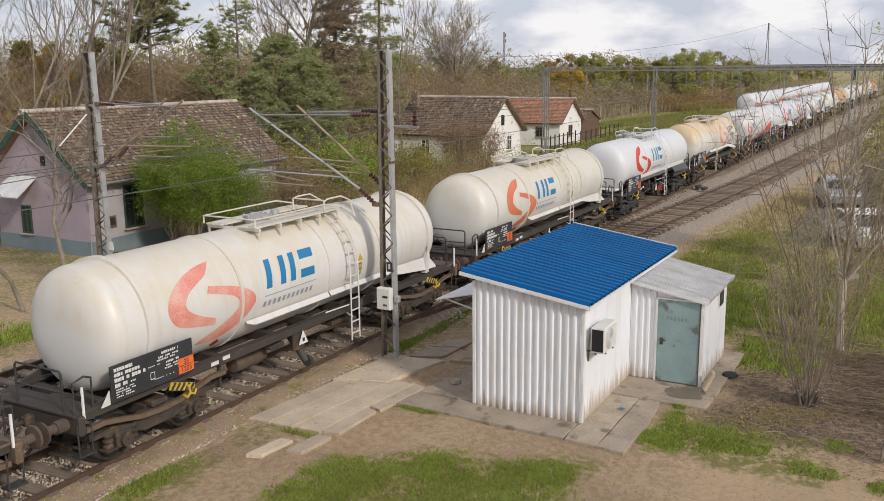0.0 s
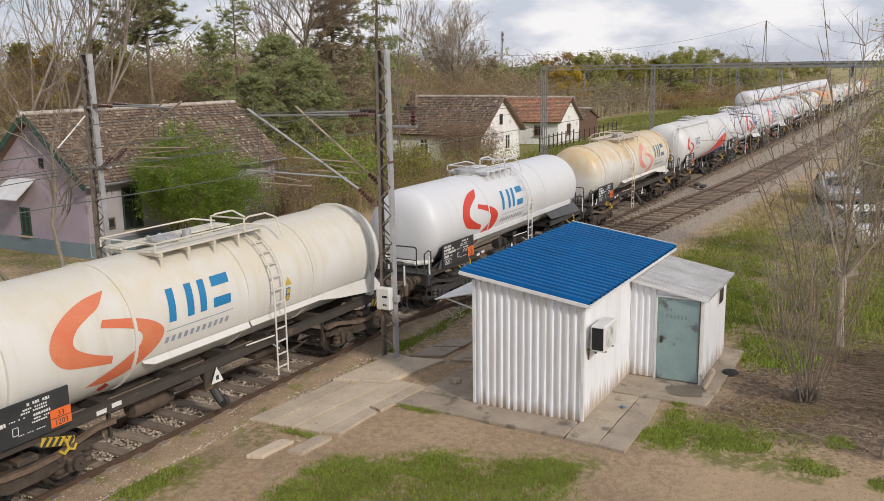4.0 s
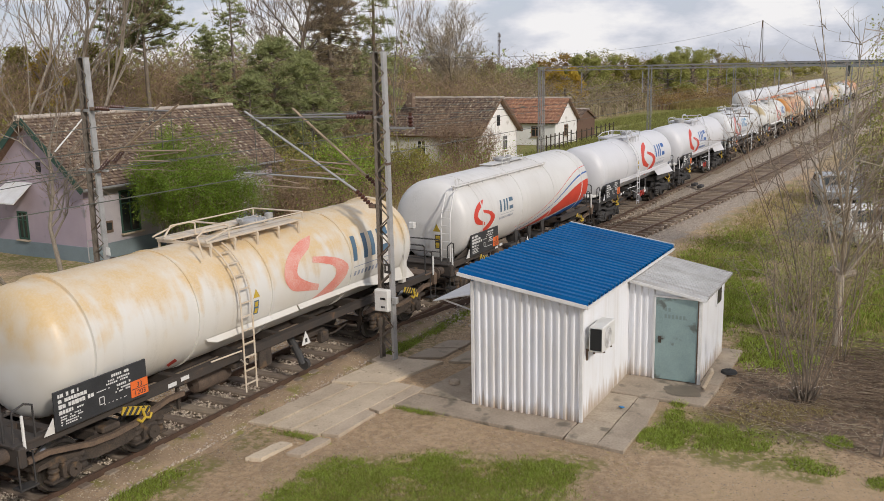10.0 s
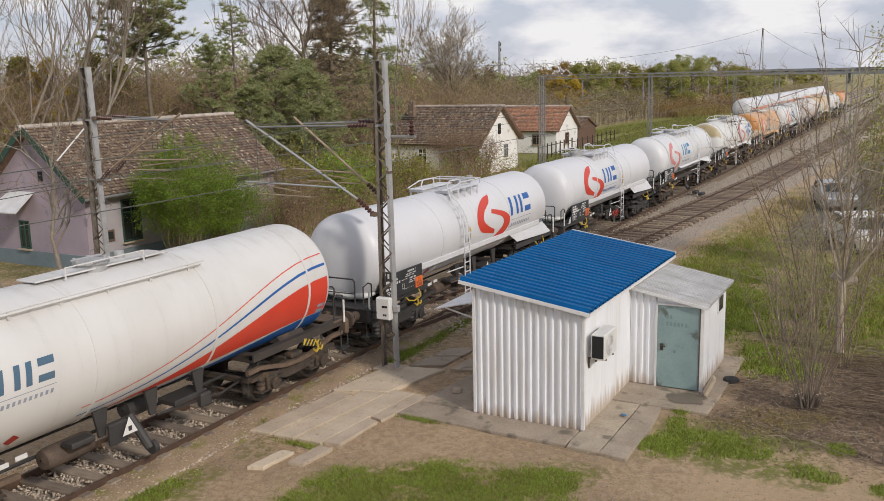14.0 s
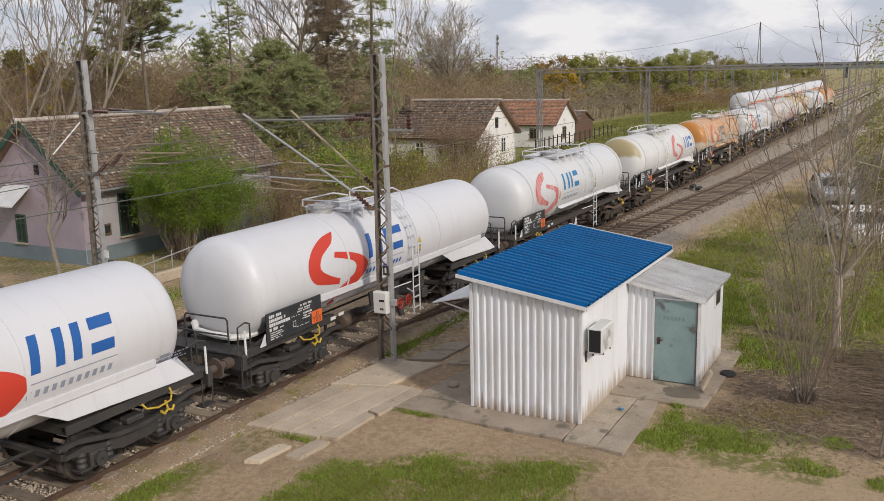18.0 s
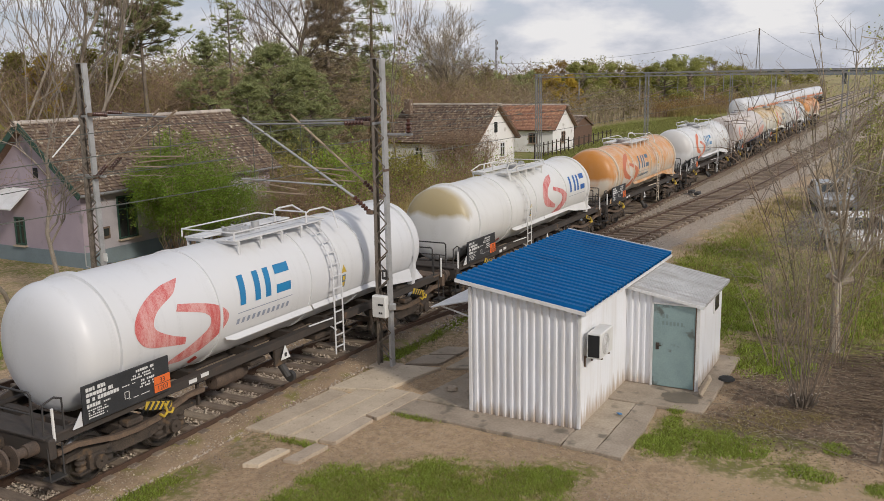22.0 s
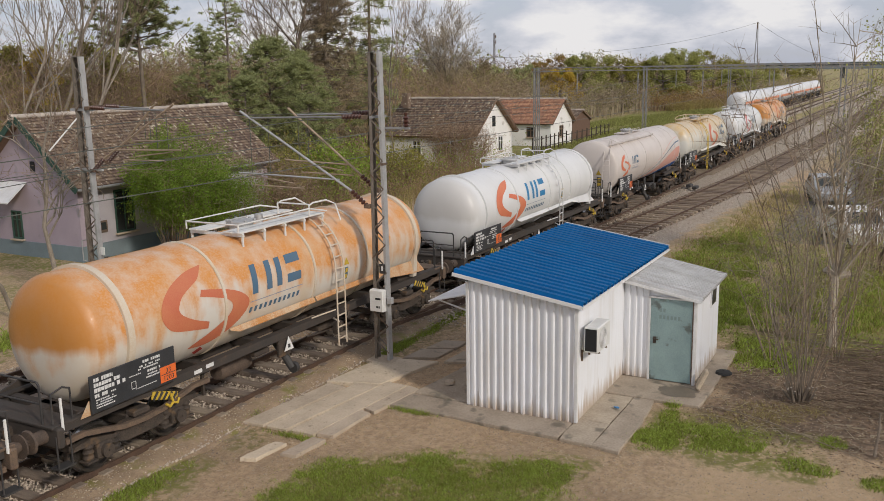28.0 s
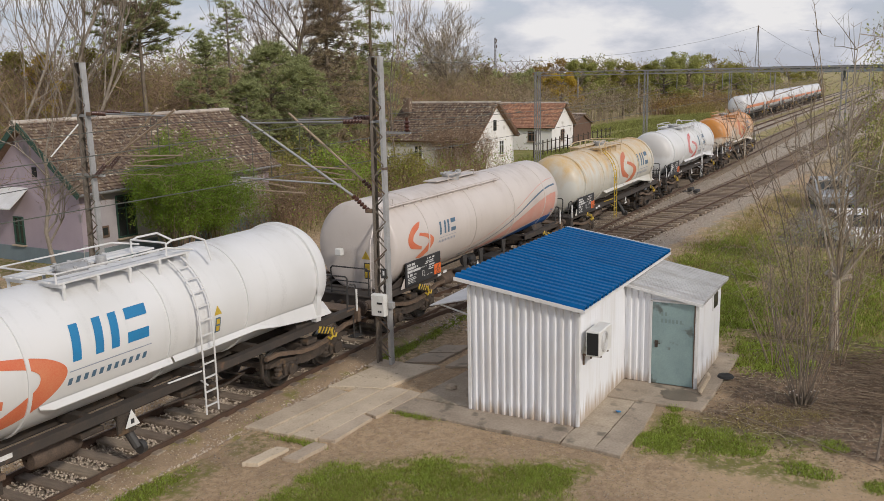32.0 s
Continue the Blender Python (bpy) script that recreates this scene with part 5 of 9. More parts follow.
# ---- houses ----
def tiled_slope(s, a, b, c, d, n_u, n_v, lift=0.02):
    """Rows of lapped tiles over the slope a-b (eave) to d-c (ridge)."""
    a, b, c, d = (Vector(p) for p in (a, b, c, d))
    nrm = (b - a).cross(d - a).normalized()
    if nrm.z < 0:
        nrm = -nrm
    for j in range(n_v):
        for i in range(n_u):
            u0, u1, v0, v1 = i / n_u, (i + 0.96) / n_u, j / n_v, min((j + 1.15) / n_v, 1)
            q = [a.lerp(b, u0).lerp(d.lerp(c, u0), v0), a.lerp(b, u1).lerp(d.lerp(c, u1), v0), a.lerp(b, u1).lerp(d.lerp(c, u1), v1), a.lerp(b, u0).lerp(d.lerp(c, u0), v1)]
            h = lift * (1 + random.uniform(-0.4, 0.6))
            q = [q[0] + nrm * (h + 0.02), q[1] + nrm * (h + 0.02), q[2] + nrm * 0.004, q[3] + nrm * 0.004]
            k = len(s.v)
            s.v += [tuple(p) for p in q] + [tuple(q[0] - nrm * 0.03), tuple(q[1] - nrm * 0.03)]
            s.f += [(k, k + 1, k + 2, k + 3), (k, k + 4, k + 5, k + 1)]
            s.s += [False, False]
    return s


def window(parent, x, y, z, w, h, face, frame_mat, bars=1, sill=True):
    """A framed window in a wall; face is '-y' or '-x', (x, y, z) its centre on the wall's outer plane."""
    def bx(u, v, off, su, sv, th):
        if face == "-y":
            return (x + u, y - off, z + v), (su, th, sv)
        return (x - off, y + u, z + v), (th, su, sv)
    fr = Shape()
    for u in (-w / 2, w / 2):
        fr.box(*bx(u, 0, 0.015, 0.07, h + 0.07, 0.06), 0.008)
    for v in (-h / 2, h / 2):
        fr.box(*bx(0, v, 0.015, w, 0.07, 0.06), 0.008)
    for k in range(bars):
        fr.box(*bx(-w / 2 + w * (k + 1) / (bars + 1), 0, 0.01, 0.06, h, 0.05), 0.005)
    fr.box(*bx(0, h * 0.2, 0.008, w, 0.04, 0.04), 0)
    f = part("window", fr, frame_mat, parent)
    part("pane", Shape().box(*bx(0, 0, -0.004, w - 0.06, h - 0.06, 0.012)), "glass", f)
    if sill:
        part("sill", Shape().box(*bx(0, -h / 2 - 0.07, 0.07, w + 0.2, 0.06, 0.18), 0.01), "concrete", f)
    return f


def gable_house(label, x0, x1, y0, y1, eave, ridge, along, wall_a, wall_b, tile, over=0.35, tiles=(60, 14)):
    """A gabled house; along is the ridge's axis. wall_a: gable walls' material, wall_b: long walls'."""
    h = thing("house", label, "house")
    xm, ym = (x0 + x1) / 2, (y0 + y1) / 2
    t = 0.35
    if along == "x":
        for x in (x0, x1 - t):
            part("gable_wall", Shape().prism([(y0, 0), (y1, 0), (y1, eave), (ym, ridge - 0.05), (y0, eave)], x, x + t, "x"), wall_a, h)
        for y in (y0, y1 - t):
            part("wall", Shape().box((xm, y + t / 2, eave / 2), (x1 - x0 - 2 * t - 0.004, t, eave)), wall_b, h)
        slope = (ridge - eave) / (ym - y0)
        ez = eave - slope * over
        quads = [((x0 - over, y0 - over, ez), (x1 + over, y0 - over, ez), (x1 + over, ym, ridge), (x0 - over, ym, ridge)), ((x0 - over, y1 + over, ez), (x1 + over, y1 + over, ez), (x1 + over, ym, ridge), (x0 - over, ym, ridge))]
        rid = [(x, ym, ridge + 0.05) for x in np.arange(x0 - over, x1 + over, 0.35)]
    else:
        for y in (y0, y1 - t):
            part("gable_wall", Shape().prism([(x0, 0), (x1, 0), (x1, eave), (xm, ridge - 0.05), (x0, eave)], y, y + t, "y"), wall_a, h)
        for x in (x0, x1 - t):
            part("wall", Shape().box((x + t / 2, ym, eave / 2), (t, y1 - y0 - 2 * t - 0.004, eave)), wall_b, h)
        slope = (ridge - eave) / (xm - x0)
        ez = eave - slope * over
        quads = [((x0 - over, y0 - over, ez), (x0 - over, y1 + over, ez), (xm, y1 + over, ridge), (xm, y0 - over, ridge)), ((x1 + over, y0 - over, ez), (x1 + over, y1 + over, ez), (xm, y1 + over, ridge), (xm, y0 - over, ridge))]
        rid = [(xm, y, ridge + 0.05) for y in np.arange(y0 - over, y1 + over, 0.35)]
    roof_ = None
    for a, b, c, d in quads:
        n = (Vector(b) - Vector(a)).cross(Vector(d) - Vector(a)).normalized()
        n = -n if n.z < 0 else n
        lo = [Vector(p) - n * 0.12 for p in (a, b, c, d)]
        r = part("roof", Shape().add([*map(Vector, (a, b, c, d)), *lo], [(0, 1, 2, 3), (4, 5, 6, 7), (0, 1, 5, 4), (1, 2, 6, 5), (3, 0, 4, 7)]), "wood", h)
        part("roof_tiles", tiled_slope(Shape(), a, b, c, d, *tiles), tile, r, "weathered roof tiles", kind="stuff")
        roof_ = r
    me = Shape().lathe([(-0.19, 0.12), (0.19, 0.10)], 8, along).mesh("ridge_tile")
    for p in rid:
        part("ridge_tile", me, "ridge_tile" , roof_, at=pose(p[0], p[1], p[2] - 0.06))
    return h


house = gable_house("old mauve rendered house with a mossy tile roof and green joinery", 24.0, 35.6, 28.97, 34.5, 3.3, 5.68, "x", "mauve", "grey_render", "tile_brown", 0.4, (112, 24))
part("plinth", Shape().box((23.985, 31.735, 0.28), (0.05, 5.55, 0.62)).box((29.8, 28.955, 0.28), (11.6, 0.05, 0.62)), "blue_plinth", house, "blue-grey painted plinth")
for y in (28.5, 34.97):
    part("barge_board", Shape().bar((23.58, y, 2.86), (23.58, 31.735, 5.62), 0.04, 0.24), "green_wood", house, "dark green barge board")
window(house, 26.27, 28.97, 1.75, 0.95, 1.7, "-y", "green_wood", 1)
window(house, 24.0, 32.7, 1.25, 0.55, 1.1, "-x", "green_wood", 1)
window(house, 29.6, 28.97, 1.75, 0.95, 1.7, "-y", "green_wood", 1)
part("attic_vent", Shape().box((23.985, 31.4, 3.7), (0.04, 0.25, 0.4), 0), "dark", house)
part("meter_niche", Shape().box((25.1, 28.95, 1.25), (0.40, 0.06, 0.48), 0.01), "rust_steel", house)
part("meter_glass", Shape().box((25.1, 28.915, 1.27), (0.24, 0.01, 0.3), 0), "glass", house)
part("porch_roof", Shape().add([(24.0, 33.4, 3.05), (24.0, 31.9, 3.05), (22.9, 31.7, 2.35), (22.9, 33.6, 2.35), (24.0, 33.4, 3.0), (24.0, 31.9, 3.0), (22.9, 31.7, 2.3), (22.9, 33.6, 2.3)], [(0, 1, 2, 3), (4, 5, 6, 7), (2, 3, 7, 6), (1, 2, 6, 5), (0, 3, 7, 4)]), "white_trim", house, "small pale porch canopy")
part("gutter", Shape().tube([(23.6, 28.5, 2.90), (36.0, 28.5, 2.90)], 0.06, 8), "galv", house)

house = gable_house("small white house with a mossy brown tile roof beside the line", 60.0, 67.2, 29.4, 37.0, 2.55, 5.05, "y", "lime_wall", "worn_wall", "tile_brown", 0.35, (60, 22))
window(house, 60.0, 34.2, 1.35, 0.7, 1.2, "-x", "white_trim", 1)
window(house, 60.0, 31.3, 1.35, 0.7, 1.2, "-x", "white_trim", 1)
window(house, 64.8, 29.4, 1.5, 0.8, 1.1, "-y", "white_trim", 1)
part("attic_hatch", Shape().box((63.6, 29.38, 3.3), (0.5, 0.05, 0.8), 0), "dark", house)
part("barge_board", Shape().bar((67.6, 29.05, 2.3), (63.6, 29.05, 5.05), 0.04, 0.2), "wood", house)
part("chimney", Shape().box((62.0, 36.2, 4.9), (0.5, 0.5, 1.2), 0.02), "tile_brown", house)
house = gable_house("small white house with a red-brown clay tile roof", 79.8, 85.6, 31.0, 38.5, 2.35, 4.35, "y", "lime_wall", "lime_wall", "tile_red", 0.35, (50, 18))
window(house, 79.8, 33.0, 1.3, 0.8, 0.9, "-x", "wood", 1)
window(house, 82.6, 31.0, 1.3, 0.9, 1.0, "-y", "wood", 1)
part("door", Shape().box((79.78, 36.0, 0.95), (0.06, 0.9, 1.9), 0), "wood", house)
shed = gable_house("low brown wooden shed behind the houses", 88.5, 94.0, 32.0, 36.5, 1.9, 2.9, "y", "wood", "wood", "tile_brown", 0.2, (20, 10))
part("chimney", Shape().box((91.0, 34.0, 3.0), (0.4, 0.4, 0.6), 0.02), "tile_red", shed)

for x, y in ((54.6, 12.25), (53.9, 11.75)):
    solo("track_box", Shape().box((x, y, 0.14), (0.7, 0.28, 0.16), 0.03), "black_steel", "small black box between the two tracks", "box", group="boxes between the tracks")

FENCE = "fence panels by the houses"


def picket_fence(a, b, n, h, mat, label):
    f = thing("fence", label, "fence", group=FENCE)
    a, b = Vector(a), Vector(b)
    for k in range(n + 1):
        p = a.lerp(b, k / n)
        part("post", Shape().box((p.x, p.y, h / 2), (0.09, 0.09, h), 0.01), mat, f)
    for z in (h * 0.35, h * 0.85):
        part("rail", Shape().bar((a.x, a.y, z), (b.x, b.y, z), 0.03, 0.06), mat, f)
    return f


picket_fence((70.5, 29.0, 0), (80, 29.5, 0), 8, 1.5, "grime", "dark post fence between the two white houses")
picket_fence((80, 29.5, 0), (96, 30.5, 0), 9, 1.3, "grime", "dark post fence along the meadow")
rail_ = thing("steps_railing", "pale tube railing beside concrete steps", "railing")
for k in range(5):
    part("post", Shape().tube([(22.2 + 0.9 * k, 24.4, 0), (22.2 + 0.9 * k, 24.4, 0.95)], 0.025, 6), "galv_light", rail_)
part("handrail", Shape().tube([(22.2, 24.4, 0.6), (25.8, 24.4, 0.95), (26.0, 24.4, 0.8)], 0.025, 6), "galv_light", rail_)
solo("concrete_kerb", Shape().box((24.5, 24.0, 0.15), (3.6, 0.25, 0.4), 0.04), "concrete", "low rough concrete kerb by the railing", "kerb")
solo("gate_post", Shape().box((21.2, 24.5, 0.55), (0.3, 0.12, 1.1), 0.02), "grime", "dark wooden post behind the mast", "post")

# far bridge and antenna
solo("road_bridge", Shape().box((520, 20, 6.6), (9, 260, 1.0), 0).box((515, 20, 7.6), (0.3, 260, 0.9), 0).box((520, 40, 3), (3, 2, 6), 0).box((520, 5, 3), (3, 2, 6), 0), "far_hill", "long grey road bridge at the horizon", "bridge")
ant = thing("antenna_mast", "thin lattice antenna mast above the far trees", "antenna mast")
s = Shape()
for dx, dy in ((-0.35, -0.2), (0.35, -0.2), (0, 0.35)):
    s.bar((243 + dx, 112 + dy, 0), (243 + dx * 0.6, 112 + dy * 0.6, 17.5), 0.1, 0.1)
for k in range(14):
    s.bar((242.75, 112, k * 1.25), (243.25, 112, (k + 1) * 1.25), 0.05, 0.05)
part("tower", s, "grime_brown", ant)
for z in (15.0, 16.6):
    part("aerial", Shape().box((243, 111.6, z), (0.5, 0.2, 0.9), 0), "grime_brown", ant)


def car(label, paint, at):
    c = thing("car", label, "car", at=at, group="parked cars")
    body = [(-2.05, 0.35), (-2.1, 0.7), (-1.95, 0.86), (-1.1, 0.95), (-0.55, 1.38), (0.9, 1.42), (1.55, 1.0), (2.05, 0.88), (2.1, 0.4), (1.9, 0.28), (-1.9, 0.28)]
    part("body", Shape().prism(body, -0.82, 0.82, "y"), paint, c)
    for y in (-0.825, 0.825):
        part("side_glass", Shape().prism([(-0.95, 0.98), (-0.5, 1.32), (0.85, 1.35), (1.35, 1.02)], y - 0.005, y + 0.005, "y"), "glass", c)
    part("windscreen", Shape().add([(-1.12, -0.7, 0.98), (-1.12, 0.7, 0.98), (-0.6, 0.62, 1.37), (-0.6, -0.62, 1.37)], [(0, 1, 2, 3)]), "glass", c)
    part("rear_window", Shape().add([(1.56, -0.68, 1.04), (1.56, 0.68, 1.04), (0.98, 0.6, 1.42), (0.98, -0.6, 1.42)], [(0, 1, 2, 3)]), "glass", c)
    for x in (-1.3, 1.3):
        for y in (-0.75, 0.75):
            wh = part("wheel", Shape().lathe([(y - 0.1, 0.12), (y - 0.1, 0.3), (y + 0.1, 0.3), (y + 0.1, 0.12)], 18, "y"), "tyre", c, at=pose(x, 0, 0.3))
            part("hub", Shape().lathe([(y - 0.105, 0.01), (y - 0.105, 0.17), (y + 0.105, 0.17), (y + 0.105, 0.01)], 12, "y"), "galv_light", wh)
    for y in (-0.6, 0.6):
        part("headlight", Shape().box((-2.06, y, 0.68), (0.06, 0.34, 0.16), 0.02), "white_trim", c)
        part("tail_light", Shape().box((2.06, y, 0.75), (0.06, 0.3, 0.18), 0.02), "red_paint", c)
    return c


car("silver saloon car parked on the asphalt behind the bare tree", "car_silver", pose(51.5, 4.3, 0, 0, 0, 15))
car("white car parked on the asphalt behind the bushes", "car_white", pose(39.8, 2.2, 0, 0, 0, 25))


# ---- the tank wagons ----
RAIL_Z, MAIN_Y = 0.20, 13.57
SHELF = {}


def shelved(key, make):
    """A mesh that alike wagons share."""
    if key not in SHELF:
        SHELF[key] = make()
    return SHELF[key]


FORMS = {
    # length over buffers, tank start and end, axis height, radius, ring places
    "ringed": dict(L=14.8, a=1.22, b=13.3, zc=2.35, r=1.21, rings=(2.2, 4.75, 7.85, 10.1, 12.6), deep=(2.2, 12.6), dish=0.48),
    "smooth": dict(L=14.05, a=0.95, b=13.08, zc=2.34, r=1.21, rings=(4.6, 9.35), deep=(), dish=0.5),
    "large": dict(L=13.85, a=1.2, b=12.9, zc=2.355, r=1.315, rings=(2.55, 5.75, 8.7, 11.75), deep=(), dish=0.48),
    "flat": dict(L=14.4, a=1.15, b=13.5, zc=2.40, r=1.28, rings=(3.1, 6.2, 9.2, 12.0), deep=(), dish=0.2),
    "gas": dict(L=16.0, a=0.7, b=15.3, zc=2.28, r=1.24, rings=(3.0, 8.0, 13.0), deep=(), dish=0.6),
}


def shell_shape(form):
    q = FORMS[form]
    a, b, r, d = q["a"], q["b"], q["r"], q["dish"]
    prof = [(a, 0.001)]
    for k in range(1, 9):
        t = k / 8 * math.pi / 2
        prof.append((a + d * (1 - math.cos(t)) ** 1.0, r * (math.sin(t) ** 0.62)))
    prof += [(a + (b - a) * k / 10, r) for k in range(1, 10)]
    for k in range(8, 0, -1):
        t = k / 8 * math.pi / 2
        prof.append((b - d * (1 - math.cos(t)), r * (math.sin(t) ** 0.62)))
    prof.append((b, 0.001))
    prof = sorted(prof, key=lambda p: p[0])
    return Shape().lathe(prof, 56, "x", (0, 0, q["zc"]))


def on_shell(q, u, v, lift):
    """A point of the near shell: u along the wagon, v the arc above the axis height."""
    a = v / q["r"]
    r = q["r"] + lift
    return (u, -r * math.cos(a), q["zc"] + r * math.sin(a))


def sheet_on_shell(q, left, right, lift=0.006, steps=6):
    """A painted sheet between two edges (lists of (u, v)) that follows the shell."""
    s = Shape()
    pts = []
    for (u0, v0), (u1, v1) in zip(left, right):
        pts += [on_shell(q, u0 + (u1 - u0) * k / steps, v0 + (v1 - v0) * k / steps, lift) for k in range(steps + 1)]
    w = steps + 1
    faces = [(i * w + k, i * w + k + 1, (i + 1) * w + k + 1, (i + 1) * w + k) for i in range(len(left) - 1) for k in range(steps)]
    return s.add(pts, faces, True)


# edges of the two strokes in metres of a 2.46 m wide emblem, from the left end and from the axis height
EMBLEM = (
    (((1.45, 0.98), (0.95, 0.90), (0.45, 0.70), (0.12, 0.45), (0.0, 0.2), (0.08, -0.02), (0.3, -0.18), (0.75, -0.28), (1.25, -0.37)),
     ((1.45, 0.97), (1.18, 0.70), (0.90, 0.57), (0.62, 0.43), (0.47, 0.25), (0.5, 0.12), (0.68, 0.0), (0.95, -0.12), (1.26, -0.22))),
    (((1.15, 0.46), (1.75, 0.34), (2.2, 0.19), (2.46, -0.01), (2.42, -0.22), (2.15, -0.46), (1.75, -0.68), (1.3, -0.80), (0.8, -0.74)),
     ((1.07, 0.33), (1.5, 0.22), (1.8, 0.12), (1.95, -0.02), (1.88, -0.2), (1.6, -0.36), (1.3, -0.5), (1.0, -0.62), (0.79, -0.73))),
)


def eased(points, n=5):
    """A smooth line through the given points."""
    out = []
    m = len(points)
    for i in range(m - 1):
        p0, p1, p2, p3 = points[max(i - 1, 0)], points[i], points[i + 1], points[min(i + 2, m - 1)]
        for k in range(n):
            t = k / n
            out.append(tuple(0.5 * (2 * b + (c - a) * t + (2 * a - 5 * b + 4 * c - d) * t * t + (3 * b - a - 3 * c + d) * t ** 3) for a, b, c, d in zip(p0, p1, p2, p3)))
    return out + [points[-1]]


def emblem_shapes(q, u0, size):
    """Two hooked red strokes facing each other, size metres wide, starting at u0."""
    k = size / 2.46
    out = []
    for outer, inner in EMBLEM:
        place = lambda pts: [(u0 + a * k, b * k) for a, b in eased(pts)]
        out.append(sheet_on_shell(q, place(outer), place(inner), steps=4))
    return out


def block_on_shell(q, u0, u1, v0, v1, lean=0.0):
    n = 5
    left = [(u0 + lean * k / n, v0 + (v1 - v0) * k / n) for k in range(n + 1)]
    right = [(u1 + lean * k / n, v0 + (v1 - v0) * k / n) for k in range(n + 1)]
    return sheet_on_shell(q, left, right, steps=3)


def rib_ring(q, x, wide, high):
    r = q["r"]
    prof = [(x - wide / 2, r - 0.01), (x - wide / 2, r + high), (x + wide / 2, r + high), (x + wide / 2, r - 0.01)]
    return Shape().lathe(prof, 56, "x", (0, 0, q["zc"]))


def bogie_frame():
    """A cast two-axle bogie: curved side frames, axle boxes, spring nests, bolster and end bars."""
    s = Shape()
    for y in (-1.0, 1.0):
        out = [(-1.55, 0.64), (-1.5, 0.72), (-1.15, 0.76), (-0.66, 0.66), (-0.40, 0.78), (0.40, 0.78), (0.66, 0.66), (1.15, 0.76), (1.5, 0.72), (1.55, 0.64),
               (1.18, 0.64), (0.66, 0.50), (0.34, 0.42), (-0.34, 0.42), (-0.66, 0.50), (-1.18, 0.64)]
        s.prism(out, y - 0.07, y + 0.07, "y")
        for ax in (-0.9, 0.9):
            s.box((ax, y, 0.46), (0.34, 0.26, 0.30), 0.04)
            s.lathe([(y - 0.2, 0.02), (y - 0.2, 0.13), (y + 0.2, 0.13), (y + 0.2, 0.02)], 12, "y", (ax, 0, 0.46))
            for dx in (-0.29, 0.29):
                s.lathe([(0.34, 0.09), (0.40, 0.105), (0.45, 0.08), (0.50, 0.105), (0.55, 0.08), (0.60, 0.105), (0.66, 0.09)], 10, "z", (ax + dx, y, 0))
                s.box((ax + dx, y, 0.335), (0.24, 0.24, 0.04), 0.01)
        s.box((0, y, 0.86), (0.4, 0.24, 0.12), 0.03)
    s.box((0, 0, 0.72), (0.46, 1.9, 0.24), 0.03)
    for x in (-1.5, 1.5):
        s.box((x, 0, 0.66), (0.1, 1.95, 0.13), 0.02)
    return s


def spring_beam(sg):
    """A pressed beam along the bogie's outer side that dips between its axles."""
    line = [(-1.75, 0.97), (-1.35, 0.98), (-0.95, 0.9), (-0.5, 0.80), (0.0, 0.77), (0.5, 0.80), (0.95, 0.9), (1.35, 0.98), (1.75, 0.97)]
    outline = line + [(x, z - 0.09) for x, z in reversed(line)]
    return Shape().prism(outline, sg * 1.09, sg * 1.18, "y").mesh("spring_beam")


def brake_rods():
    s = Shape()
    for y in (-0.72, 0.72):
        for x in (-1.42, -0.38, 0.38, 1.42):
            s.box((x, y, 0.48), (0.07, 0.1, 0.34), 0.015)
        s.tube([(-1.42, y, 0.62), (1.42, y, 0.62)], 0.025, 6)
    for x in (-1.42, -0.38, 0.38, 1.42):
        s.tube([(x, -0.78, 0.34), (x, 0.78, 0.34)], 0.03, 6)
    return s


def wheelset_shape():
    s = Shape()
    s.lathe([(-0.98, 0.06), (-0.8, 0.075), (0.8, 0.075), (0.98, 0.06)], 12, "y")
    for sg in (-1, 1):
        prof = [(0.68, 0.10), (0.69, 0.24), (0.70, 0.38), (0.675, 0.485), (0.70, 0.49), (0.715, 0.462), (0.81, 0.455), (0.815, 0.40), (0.77, 0.37), (0.75, 0.22), (0.80, 0.10)]
        s.lathe([(sg * t, r) for t, r in prof], 28, "y")
    return s


def buffer_shape():
    """A buffer in its case, pointing to -x from the beam at x = 0.62."""
    s = Shape()
    s.lathe([(0.62, 0.02), (0.62, 0.17), (0.58, 0.17), (0.56, 0.125), (0.27, 0.115), (0.27, 0.085), (0.05, 0.085), (0.04, 0.2), (0.0, 0.215), (0.0, 0.02)], 20, "x")
    return s


LETTERING = {}
TRAIN_BUILT = []


def hazard_text(parent, text, x, z, size):
    """Black figures on the orange board, in the built-in font."""
    if text not in LETTERING:
        c = bpy.data.curves.new("board_figure", "FONT")
        c.body, c.size, c.align_x, c.extrude = text, size, "CENTER", 0.001
        c.materials.append(MAT["ink_black"])
        LETTERING[text] = c
    ob = new("board_figure", LETTERING[text])
    ob.parent = parent
    ob.matrix_basis = pose(x, -1.283, z, 90, 0, 0)
    return ob


